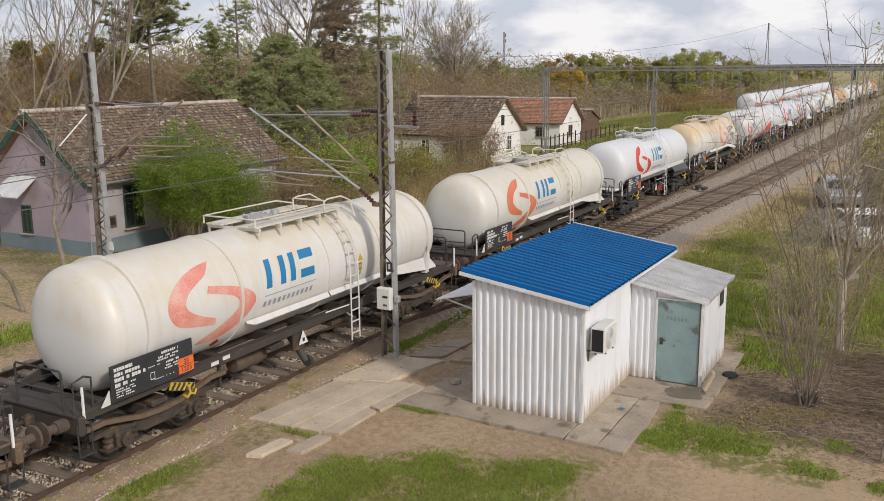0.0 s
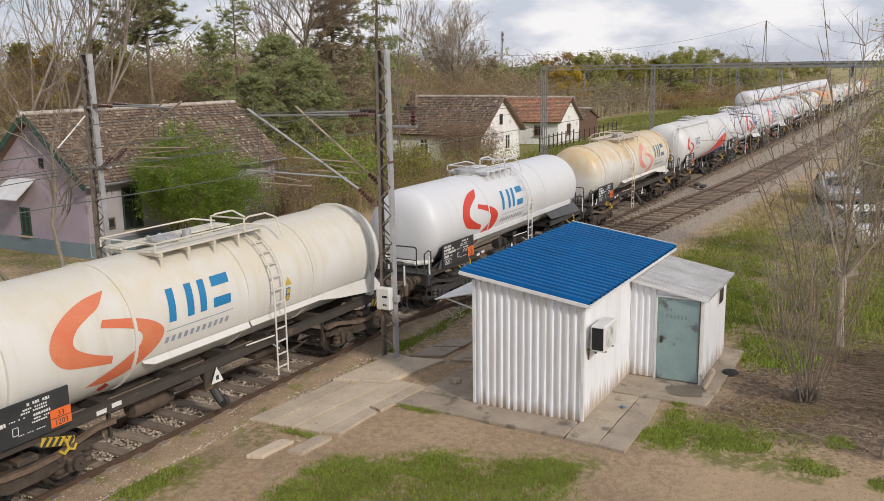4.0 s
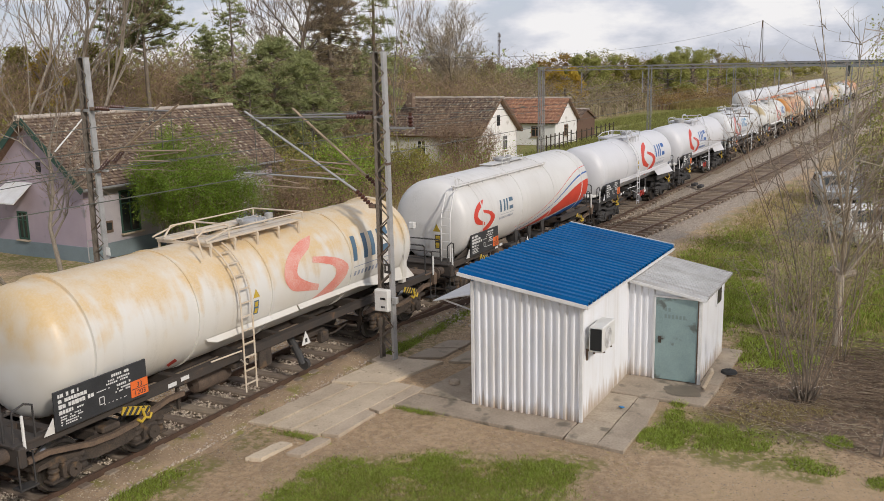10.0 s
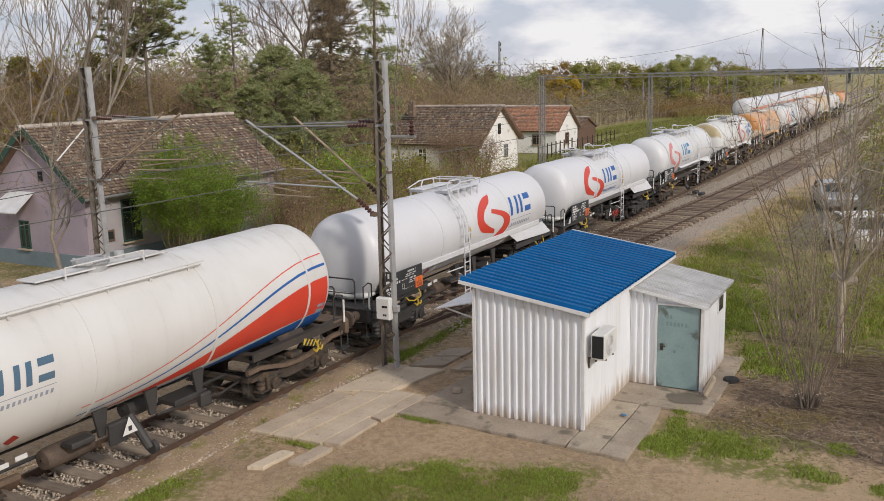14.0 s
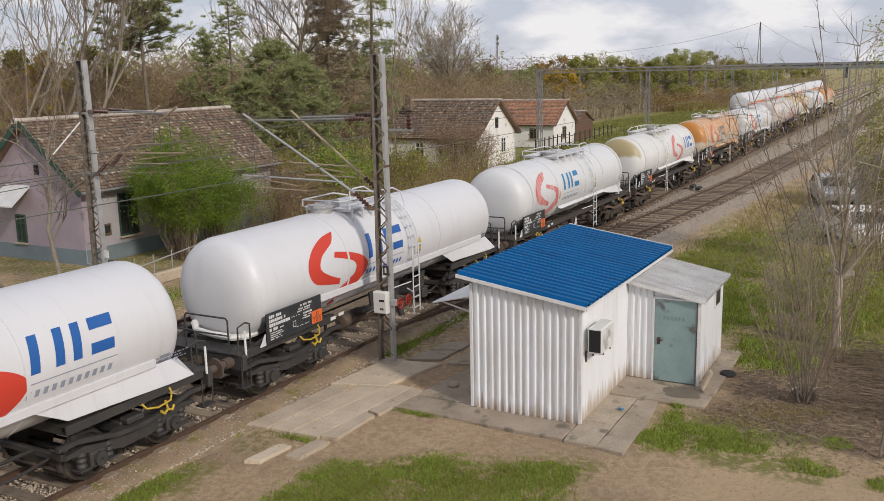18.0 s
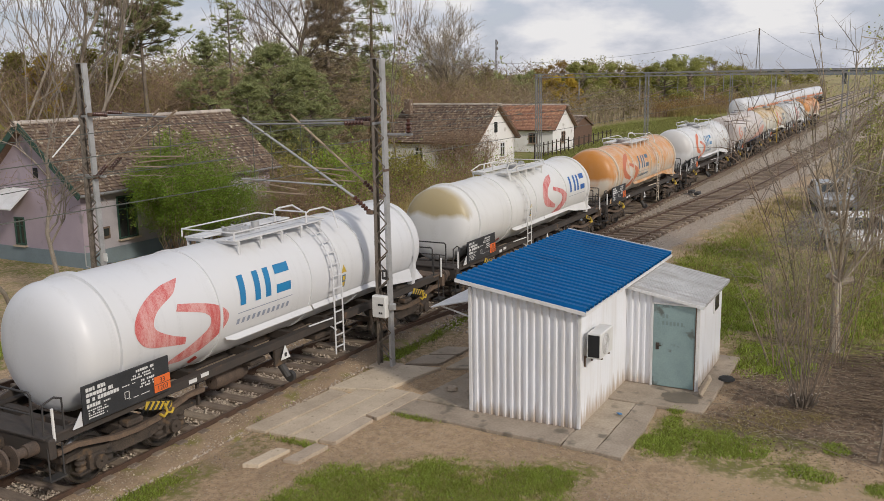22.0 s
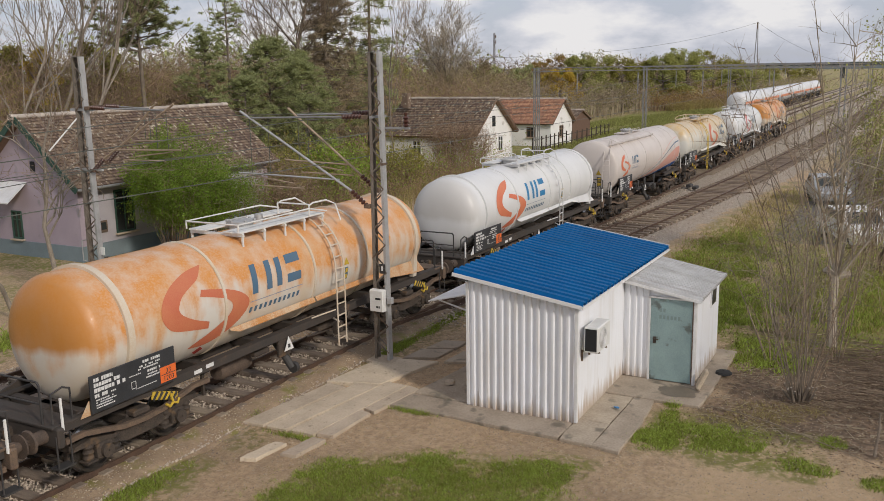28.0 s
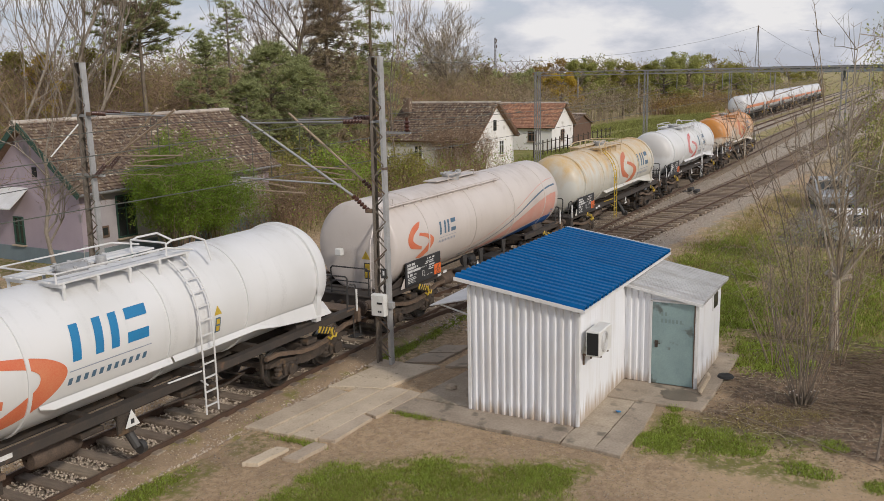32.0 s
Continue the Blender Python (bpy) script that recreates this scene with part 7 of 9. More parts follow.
def end_rail(sg):
    s = Shape()
    x = sg * 0.5
    s.tube([(x, -0.85, 1.24), (x, -0.85, 1.95), (x, -0.80, 2.0), (x, 0.3, 2.0), (x, 0.35, 1.95), (x, 0.35, 1.24)], 0.022, 6)
    s.tube([(x, -0.85, 1.62), (x, 0.35, 1.62)], 0.018, 6)
    s.tube([(x + sg * 0.4, -1.1, 1.26), (x + sg * 0.4, -1.1, 1.82), (x + sg * 0.25, -1.1, 1.88), (x + sg * 0.02, -1.1, 1.82), (x, -1.1, 1.3)], 0.02, 6)
    s.box((sg * 0.62, -1.12, 0.52), (0.34, 0.22, 0.03), 0)
    s.tube([(sg * 0.48, -1.18, 1.1), (sg * 0.48, -1.18, 0.52)], 0.016, 6)
    s.tube([(sg * 0.76, -1.18, 1.1), (sg * 0.76, -1.18, 0.52)], 0.016, 6)
    return s.mesh("end_rail")


def hook_mesh(plain):
    s = Shape()
    if plain:
        s.tube([(-0.42, 0.0, 1.10), (-0.36, -0.06, 1.0), (-0.1, -0.08, 0.94), (0.22, -0.08, 0.98), (0.3, -0.04, 1.1), (0.28, 0.0, 1.2)], 0.02, 6)
    else:
        s.box((0, 0, 0.99), (0.66, 0.05, 0.16), 0.02, Euler((0, 0.3, 0)).to_matrix())
    s.tube([(0.12, -0.04, 1.0), (0.14, -0.07, 0.82), (0.04, -0.08, 0.77), (-0.04, -0.07, 0.84)], 0.028, 6)
    s.tube([(0.14, -0.07, 0.82), (0.24, -0.08, 0.78), (0.3, -0.07, 0.86)], 0.024, 6)
    return s.mesh("step_hook")


def lagged_pipe():
    """Pipes wrapped in white lagging under the end of the tank."""
    s = Shape()
    s.tube([(1.5, -0.8, 1.42), (1.2, -0.72, 1.4), (0.98, -0.5, 1.42), (0.9, 0.0, 1.46), (0.92, 0.45, 1.5), (1.05, 0.6, 1.62)], [0.06, 0.07, 0.085, 0.07, 0.075, 0.09], 8)
    return s


def brake_gear(L):
    s = Shape()
    m = L / 2
    s.box((m + 1.3, -0.7, 0.86), (0.9, 0.5, 0.12), 0.02)
    s.box((m + 1.6, -0.98, 0.74), (0.3, 0.18, 0.3), 0.04)
    s.tube([(m - 2.6, -0.3, 0.72), (m + 3.0, -0.3, 0.72)], 0.035, 6)
    s.tube([(m - 2.9, 0.3, 0.76), (m + 2.7, 0.3, 0.76)], 0.03, 6)
    s.tube([(m + 0.4, -0.9, 0.8), (m + 2.2, -0.9, 0.66), (m + 3.0, -0.7, 0.64)], 0.025, 6)
    s.lathe([(m + 0.2, 0.02), (m + 0.22, 0.18), (m + 0.75, 0.18), (m + 0.78, 0.02)], 14, "x", (0, -0.2, 0.84))
    s.box((m - 0.7, -1.08, 0.88), (0.42, 0.08, 0.4), 0.02)
    s.box((m - 1.4, -0.9, 0.95), (0.5, 0.3, 0.1), 0.02)
    for x in (m - 3.2, m + 3.3):
        s.box((x, -0.95, 0.78), (0.06, 0.06, 0.45), 0)
    return s.mesh("brake_gear")


def hand_wheel():
    s = Shape()
    pts = [(0.14 * math.cos(a * math.pi / 8), -0.02, 0.14 * math.sin(a * math.pi / 8)) for a in range(17)]
    s.tube(pts, 0.02, 6, False)
    s.tube([(-0.14, -0.02, 0), (0.14, -0.02, 0)], 0.014, 5)
    s.tube([(0, -0.02, -0.14), (0, -0.02, 0.14)], 0.014, 5)
    s.tube([(0, 0.1, 0), (0, -0.05, 0)], 0.025, 6)
    return s.mesh("hand_wheel")


def manhole(q, x):
    z = q["zc"] + q["r"]
    s = Shape().lathe([(z - 0.05, 0.28), (z + 0.12, 0.28), (z + 0.12, 0.33), (z + 0.17, 0.33), (z + 0.2, 0.02)], 20, "z", (x, 0, 0))
    s.tube([(x - 0.35, 0.12, z + 0.2), (x + 0.35, 0.12, z + 0.2)], 0.025, 6)
    for k in range(6):
        a = k * math.pi / 3
        s.box((x + 0.31 * math.cos(a), 0.31 * math.sin(a), z + 0.18), (0.06, 0.06, 0.06), 0.01)
    s.lathe([(z - 0.02, 0.1), (z + 0.2, 0.1), (z + 0.22, 0.02)], 12, "z", (x + 0.75, 0.1, 0))
    return s


WALK_FROM = {14.05: 7.25, 14.8: 6.1}  # where the walkway begins, by the wagon's length


def roof_walk(q, mirror):
    s = Shape()
    start = WALK_FROM.get(q["L"], 6.25)
    z = q["zc"] + q["r"] + 0.06
    a, b = sorted((mirror(start), mirror(9.25)))
    for y in (-0.62, -0.36, 0.36, 0.62):
        s.box(((a + b) / 2, y, z), (b - a, 0.22, 0.035), 0.005)
    for x in np.linspace(a + 0.1, b - 0.1, 5):
        s.box((x, 0, z - 0.06), (0.06, 1.5, 0.06), 0)
        for y in (-0.72, 0.72):
            s.box((x, y, z - 0.16), (0.05, 0.03, 0.34), 0)
    return s.mesh("walkway")


def roof_rail(q, mirror):
    s = Shape()
    z = q["zc"] + q["r"] + 0.08
    a, b, c = mirror(WALK_FROM.get(q["L"], 6.25) - 0.05), mirror(8.6), mirror(9.3)
    for y in (-0.74, 0.74):
        s.tube([(a, y, z), (a, y, z + 0.17), (b, y, z + 0.17), (c, y, z + 0.02)], 0.02, 6)
    s.tube([(a, -0.74, z + 0.17), (a, 0.74, z + 0.17)], 0.02, 6)
    s.tube([(b, -0.74, z), (b, -0.74, z + 0.24), (mirror(8.75), -0.74, z + 0.29), (c, -0.74, z + 0.29), (mirror(9.6), -0.80, z + 0.16), (mirror(9.6), -0.95, z - 0.25)], 0.022, 6)
    s.tube([(b, 0.2, z), (b, 0.2, z + 0.24), (mirror(8.75), 0.2, z + 0.29), (c, 0.2, z + 0.29), (mirror(9.6), 0.1, z + 0.1)], 0.022, 6)
    s.tube([(b, -0.74, z + 0.27), (b, 0.2, z + 0.27)], 0.02, 6)
    return s.mesh("walkway_rail")


def side_ladder(q, x):
    """A ladder that bows over the shell and drops to step height."""
    s = Shape()
    path = []
    for k in range(9):
        a = radians(62 - 62 * k / 8)
        path.append((-(q["r"] + 0.14) * math.cos(a), q["zc"] + (q["r"] + 0.14) * math.sin(a)))
    path += [(-(q["r"] + 0.15), z) for z in (2.0, 1.6, 1.2, 0.8, 0.45)]
    for dx in (-0.17, 0.17):
        s.tube([(x + dx, y, z) for y, z in path], 0.02, 6)
    acc, step = 0.0, 0.29
    for p, q2 in zip(path, path[1:]):
        d = math.hypot(q2[0] - p[0], q2[1] - p[1])
        t = step - acc
        while t < d:
            y, z = p[0] + (q2[0] - p[0]) * t / d, p[1] + (q2[1] - p[1]) * t / d
            s.box((x, y, z), (0.34, 0.035, 0.025), 0)
            t += step
        acc = (acc + d) % step
    s.tube([(x - 0.17, -1.3, 1.35), (x - 0.9, -1.12, 1.3)], 0.018, 6)
    s.tube([(x, -1.28, 1.0), (x, -1.05, 1.1)], 0.02, 6)
    return s.mesh("ladder")


def end_ladder(q):
    s = Shape()
    for y in (-0.72, -1.02):
        s.tube([(1.75, y * 0.8, q["zc"] + q["r"] * 0.78), (1.3, y * 0.9, q["zc"] + q["r"] * 0.72), (0.86, y, 2.7), (0.82, y, 2.0), (0.82, y, 1.26)], 0.022, 6)
    for k in range(7):
        z = 1.4 + 0.24 * k
        s.box((0.83, -0.87, z), (0.035, 0.3, 0.025), 0)
    return s


def top_rail(q):
    s = Shape()
    r, zc = q["r"], q["zc"]
    a = radians(52)
    y, z = -(r + 0.08) * math.cos(a), zc + (r + 0.08) * math.sin(a)
    s.box((5.1, y, z), (7.4, 0.12, 0.03), 0, Euler((-0.6, 0, 0)).to_matrix())
    s.tube([(1.3, y, z + 0.06), (8.9, y, z + 0.06)], 0.018, 6)
    for k in range(8):
        s.box((1.5 + k, y * 0.98, z - 0.02), (0.04, 0.03, 0.12), 0)
    zt = zc + r
    s.box((7.0, 0, zt + 0.05), (3.0, 0.5, 0.03), 0.005)
    s.tube([(6.0, -0.4, zt + 0.02), (6.0, -0.4, zt + 0.22), (7.8, -0.4, zt + 0.22), (7.8, -0.4, zt + 0.02)], 0.018, 6)
    s.tube([(1.75, -0.75, zc + r * 0.82), (1.75, -0.75, zc + r * 0.82 + 0.22), (2.0, -0.75, zc + r * 0.82 + 0.22), (2.0, -0.75, zc + r * 0.82)], 0.018, 6)
    return s.mesh("top_rail")


WHITE = (0.635, 0.64, 0.655)
PAINT = {
    "cream": tank_paint("cream_tank", (0.654, 0.645, 0.627), (0.610, 0.587, 0.539), (0.610, 0.539, 0.407), 2.2, 3.2, 0.75, seed=1.0),
    "cream2": tank_paint("ivory_tank", (0.645, 0.632, 0.600), (0.600, 0.575, 0.512), (0.600, 0.530, 0.389), 2.3, 3.3, 0.7, seed=7.0),
    "white": tank_paint("white_tank", WHITE, (0.632, 0.632, 0.632), (0.558, 0.539, 0.502), 3.4, 4.2, 0.3, seed=12.0),
    "white2": tank_paint("bright_white_tank", (0.635, 0.635, 0.66), (0.585, 0.585, 0.6), (0.558, 0.558, 0.558), 3.8, 4.6, 0.2, seed=21.0),
    "ochre": tank_paint("ochre_stained_tank", (0.66, 0.645, 0.61), (0.61, 0.56, 0.47), (0.62, 0.42, 0.17), 2.45, 3.1, 0.8, nose=0.25, seed=31.0),
    "large": tank_paint("large_white_tank", (0.651, 0.642, 0.628), (0.577, 0.558, 0.535), (0.465, 0.437, 0.391), 3.5, 4.1, 0.4, seed=41.0, length=14.35),
    "browned": tank_paint("white_tank_browned_end", (0.688, 0.684, 0.670), (0.614, 0.605, 0.577), (0.42, 0.31, 0.10), 3.6, 4.4, 0.3, nose=0.85, nose_z=2.6, seed=52.0),
    "orange": tank_paint("rust_orange_tank", (0.614, 0.577, 0.521), (0.614, 0.465, 0.298), (0.60, 0.235, 0.03), 1.95, 2.75, 0.95, nose=0.9, nose_z=2.15, seed=63.0),
    "white3": tank_paint("worn_white_tank", (0.679, 0.679, 0.679), (0.595, 0.595, 0.586), (0.419, 0.372, 0.307), 3.5, 4.3, 0.3, nose=0.35, seed=71.0),
    "pinkish": tank_paint("pinkish_white_tank", (0.595, 0.539, 0.502), (0.512, 0.456, 0.419), (0.419, 0.353, 0.298), 3.2, 4.0, 0.5, seed=82.0, length=14.35),
    "yellowed": tank_paint("yellow_stained_tank", (0.595, 0.586, 0.539), (0.539, 0.502, 0.419), (0.577, 0.353, 0.093), 2.4, 3.2, 0.75, seed=90.0),
    "gas": tank_paint("gas_tank_white", (0.670, 0.670, 0.688), (0.595, 0.595, 0.605), (0.465, 0.465, 0.465), 4.0, 5.0, 0.2, seed=99.0, length=16.0),
}
R_ = dict  # livery rows below
TRAIN = [
    # front at start, form, paint, turned, label, livery
    (-5.75, "ringed", "cream", False, "dirty white tank wagon with a dark underframe on the track", R_(logo="logo_faded", u=2.7, skirt=True)),
    (9.17, "ringed", "cream", False, "cream tank wagon with a worn faded red emblem and cream aprons", R_(logo="logo_faded", u=2.7, skirt=True)),
    (24.25, "ringed", "cream2", False, "ivory tank wagon with an orange-red emblem and blue marks", R_(logo="logo_orange", u=2.95, gap=2.62, mark="logo_blue", skirt=True)),
    (39.2, "smooth", "white", False, "clean white tank wagon with a bright red emblem", R_(logo="logo_red", u=2.77, board=1.33, valves=True, hook="plain", skirt=True, apron="grey_paint", frame="black_steel", bogie="black_steel", beam="black_steel")),
    (53.24, "ringed", "ochre", True, "ochre-stained tank wagon with a faded red emblem near its rear", R_(logo="logo_faded", u=7.4, gap=2.7, mark="logo_dim", gear="band_white", ladder="band_white", skirt=True)),
    (68.0, "large", "large", False, "large white tank wagon with a red swoosh and an end ladder", R_(logo="logo_red", u=1.9, size=1.5, gap=3.18, mark="logo_dim", swoosh="swoosh_red", board=1.75)),
    (81.75, "smooth", "white2", True, "bright white tank wagon with a red emblem near its rear", R_(logo="logo_red", u=6.98, gap=2.53, mark="logo_deep", board=1.27, valves=True, hook="plain", skirt=True, frame="black_steel", bogie="black_steel", beam="black_steel", fine_print=True)),
    (95.75, "smooth", "white2", False, "bright white tank wagon with a large red emblem", R_(logo="logo_red", u=2.95, gap=2.53, mark="logo_deep", board=1.27, valves=True, hook="plain", skirt=True, frame="black_steel", bogie="black_steel", beam="black_steel", fine_print=True, word_ink="logo_deep")),
    (109.95, "ringed", "white", False, "white tank wagon with a worn pale red emblem and white aprons", R_(logo="logo_worn", u=2.5, skirt=True)),
    (124.6, "ringed", "browned", True, "white tank wagon with a brown stain on its end", R_(logo="logo_worn", mark="logo_deep", u=7.6, gap=2.84, skirt=True, words=False)),
    (139.2, "ringed", "orange", False, "rust-orange stained tank wagon with a brick red emblem", R_(logo="logo_brick", u=3.0, gap=2.6, mark="logo_dim", skirt=True, ladder="band_white", gear="plastic", apron="apron_rust", ring="band_white", word_ink="logo_dim")),
    (154.3, "ringed", "white3", False, "white tank wagon with a grimy end and a red emblem", R_(logo="logo_orange", u=3.0, gap=2.6, mark="logo_blue", skirt=True, word_ink="logo_dim", diamond="logo_red")),
    (169.1, "flat", "pinkish", False, "large pinkish white flat-ended tank wagon with faded swoosh lines", R_(logo="logo_orange", u=1.9, size=1.45, gap=3.1, mark="logo_dim", swoosh="swoosh_pale", board=1.75)),
    (183.6, "ringed", "yellowed", True, "yellow-stained grey tank wagon with a faded emblem", R_(logo="logo_brick", u=7.2, mark="logo_dim", skirt=True, ladder="yellow")),
    (198.6, "ringed", "white3", False, "grimy white tank wagon with a red emblem", R_(logo="logo_worn", u=5.6, mark="logo_dim", skirt=True)),
    (213.8, "ringed", "orange", False, "rust-orange stained tank wagon at the end of the train", R_(logo="logo_brick", u=6.6, mark="logo_dim", skirt=True)),
]
MOVING = []
for front, form, paint, turned, label, livery in TRAIN:
    ob = wagon(form, PAINT[paint], label, livery, turned=turned)
    ob.matrix_basis = pose(front, MAIN_Y, RAIL_Z)
    MOVING.append((ob, front))
for k in range(6):
    ob = wagon("gas", PAINT["gas"], "white gas tank wagon with a faded orange band on a siding", R_(band="orange_faded"), group="wagons standing on the siding")
    ob.matrix_basis = pose(122.3 + 16.1 * k, 22.05, RAIL_Z)


def travel(t):
    """How far the train has gone, in metres, after t seconds; it gathers a little speed."""
    return 4.469 * t + 0.00438 * t * t + 0.0000796 * t ** 3


def motions():
    """The goods train rolls towards the camera's side and past it, and its wheels turn."""
    for ob, front in MOVING:
        walk(ob, [(t, pose(front - travel(t), MAIN_Y, RAIL_Z)) for t in range(0, 33, 2)])
    turns = [(k * 4 / 30, -math.degrees(travel(k * 4 / 30) / 0.46)) for k in range(241)]
    for ob, front in MOVING:
        if front > 215:
            continue
        for bg in ob.children:
            for ws in bg.children:
                if "axle" in ws:
                    walk(ws, [(t, pose(ws["axle"], 0, 0.46, 0, a, 0)) for t, a in turns])


# ---- plants ----
def tree_limbs(rng, height, spread, r0, levels, kids, upward=0.5, trunk_part=0.35, sides=(8, 6, 5, 4, 3, 3), wander=0.25, gap=0.0):
    """Trunk and boughs of a tree, and the twigs' segments (base, tip, radius)."""
    trunk, twigs = Shape(), []

    def grow(p, d, length, r, level):
        steps = 4 if level < 2 else 3
        path, rs = [p], [r]
        for k in range(steps):
            d = (d + Vector(rng.normal(0, wander, 3)) + Vector((0, 0, upward * 0.12))).normalized()
            p = p + d * length / steps
            path.append(p)
            rs.append(max(r * (1 - 0.55 * (k + 1) / steps), 0.003))
        if level < 3:
            trunk.tube(path, rs, sides[level], False)
        else:
            for a, b, q in zip(path, path[1:], rs):
                twigs.append((a, b, q))
        if level >= levels:
            return
        n = kids[min(level, len(kids) - 1)]
        for k in range(n):
            t = (1 - trunk_part) * (k + 0.5 * rng.random()) / n + trunk_part if level == 0 else 0.25 + 0.75 * (k + rng.random()) / n
            i = min(int(t * steps), steps - 1)
            q = path[i].lerp(path[i + 1], t * steps - i)
            ax = (path[i + 1] - path[i]).normalized()
            side = ax.orthogonal().normalized()
            side.rotate(Matrix.Rotation(rng.random() * 6.283, 3, ax))
            ang = spread * (0.7 + 0.6 * rng.random())
            nd = (ax * math.cos(ang) + side * math.sin(ang) + Vector((0, 0, upward * 0.3))).normalized()
            grow(q, nd, length * (0.62 if level else 0.5) * (0.75 + 0.5 * rng.random()), max(rs[i] * 0.55, 0.004), level + 1)
    grow(Vector((0, 0, 0)), Vector((0, 0, 1)), height * 0.8, r0, 0)
    return trunk, twigs


def twig_mesh(twigs, thick=1.0, least=0.006):
    """Slim three-sided twigs."""
    n = len(twigs)
    a = np.array([t[0] for t in twigs])
    b = np.array([t[1] for t in twigs])
    r = np.maximum(np.array([t[2] for t in twigs]), least)[:, None] * thick
    d = b - a
    d /= np.linalg.norm(d, axis=1, keepdims=True) + 1e-9
    u = np.cross(d, np.array([0.3, 0.5, 0.81]))
    u /= np.linalg.norm(u, axis=1, keepdims=True) + 1e-9
    w = np.cross(d, u)
    ring = [u, -0.5 * u + 0.87 * w, -0.5 * u - 0.87 * w]
    v = np.stack([a + q * r for q in ring] + [b + q * r * 0.7 for q in ring], 1).reshape(-1, 3)
    f = np.array([(0, 1, 4, 3), (1, 2, 5, 4), (2, 0, 3, 5)])
    return quick_mesh("crown", v, (f[None] + 6 * np.arange(n)[:, None, None]).ravel(), 4)


def bare_tree(seed, at, label, height, spread=0.75, r0=0.16, levels=5, kids=(7, 5, 4, 4, 3), bark="bark", twig="twig", group="bare trees", least=0.008, **kw):
    g = np.random.default_rng(seed)
    tr, tw = tree_limbs(g, height, spread, r0, levels, kids, **kw)
    t = thing("tree", label, "tree", at=at, group=group)
    part("trunk", tr.mesh("trunk", 60), bark, t)
    part("crown", twig_mesh(tw, 1.0, least), twig, t)
    return t, tw


def scaled_copy(ob, m, k):
    c = copy_thing(ob, m)
    c.scale = (k, k, k)
    return c


def pine(seed, at, label, height, crown_from, width, clumps, mat="needle", size=0.42, r0=0.2, per=26, group="pines", dome=True, fine=0.042):
    """A conifer: trunk, limbs and a crown of needle clumps."""
    g = np.random.default_rng(seed)
    t = thing("pine_tree", label, "pine tree", at=at, group=group)
    s = Shape()
    lean = g.normal(0, 0.25, 2)
    s.tube([(lean[0] * k / 6, lean[1] * k / 6, height * k / 6) for k in range(7)], [r0 * (1 - 0.85 * k / 6) for k in range(7)], 8)
    cen = []
    limbs = int(clumps / 6)
    for k in range(limbs):
        f = g.random()
        z = height * (crown_from + (1 - crown_from) * f)
        prof = (math.sin(math.pi * min(0.12 + 0.88 * f, 1) ** 0.8) ** 0.6 if dome else (1.02 - f) ** 0.9)
        ln = width * max(prof, 0.12) * (0.6 + 0.5 * g.random())
        a = g.random() * 6.283
        rise = ln * (0.25 if dome else -0.12) + 0.2 * g.normal()
        p0 = Vector((lean[0] * z / height, lean[1] * z / height, z))
        p1 = p0 + Vector((ln * math.cos(a), ln * math.sin(a), rise))
        mid = p0.lerp(p1, 0.5) + Vector((0, 0, -0.1))
        s.tube([p0, mid, p1], [0.05, 0.03, 0.012], 4, False)
        for j in range(6):
            q = p0.lerp(p1, (0.45 + 0.6 * g.random()) if dome else 0.15 + 0.9 * g.random())
            cen.append((q.x + g.normal(0, 0.28), q.y + g.normal(0, 0.28), q.z + g.normal(0, 0.16) + 0.1))
    part("trunk", s.mesh("trunk", 60), "bark", t)
    cen = np.repeat(np.array(cen), per, 0)
    d = g.normal(size=cen.shape)
    d[:, 2] = np.abs(d[:, 2]) * 0.9 - 0.25 if dome else d[:, 2] * 0.8 - 0.35
    d /= np.linalg.norm(d, axis=1, keepdims=True)
    tips = cen + d * size * g.uniform(0.6, 1.2, (len(cen), 1))
    part("crown", blades("crown", cen + d * 0.04, tips, fine, g), mat, t)
    return t


def bush(seed, at, label, radius, height, stems, n_leaf, leaf, leaf_size, twig="twig", group="bushes", lift=0.0):
    """A leafy bush: many stems and small leaves in uneven tufts."""
    g = np.random.default_rng(seed)
    t = thing("bush", label, "bush", at=at, group=group)
    segs, tufts = [], []
    for k in range(stems):
        a, f = g.random() * 6.283, math.sqrt(g.random())
        p = Vector((0.25 * radius * f * math.cos(a), 0.25 * radius * f * math.sin(a), 0))
        hh = height * (1 - 0.45 * f) * (0.65 + 0.45 * g.random())
        tip = Vector((radius * f * math.cos(a), radius * f * math.sin(a), hh))
        last = p
        for j in range(1, 6):
            q = p.lerp(tip, j / 5) + Vector(g.normal(0, 0.05 * radius, 3)) + Vector((0, 0, 0.15 * height * math.sin(math.pi * j / 5) * f))
            segs.append((last, q, 0.022 * (1.1 - j / 5)))
            if j >= 2:
                for _ in range(3):
                    e = q + Vector(g.normal(0, 0.16 * radius, 3))
                    segs.append((q, e, 0.007))
                    tufts.append(tuple(e))
            last = q
    part("branch_work", twig_mesh(segs, 1.0, 0.006), twig, t)
    if n_leaf:
        tufts = np.array(tufts)
        c = tufts[g.integers(0, len(tufts), n_leaf)] + g.normal(0, 0.075 * radius, (n_leaf, 3))
        c[:, 2] = np.maximum(c[:, 2], 0.05)
        part("foliage", leaves("foliage", c, leaf_size * g.uniform(0.6, 1.3, n_leaf), g), leaf, t)
    return t


def ground_z(x, y):
    return relief(x, y)


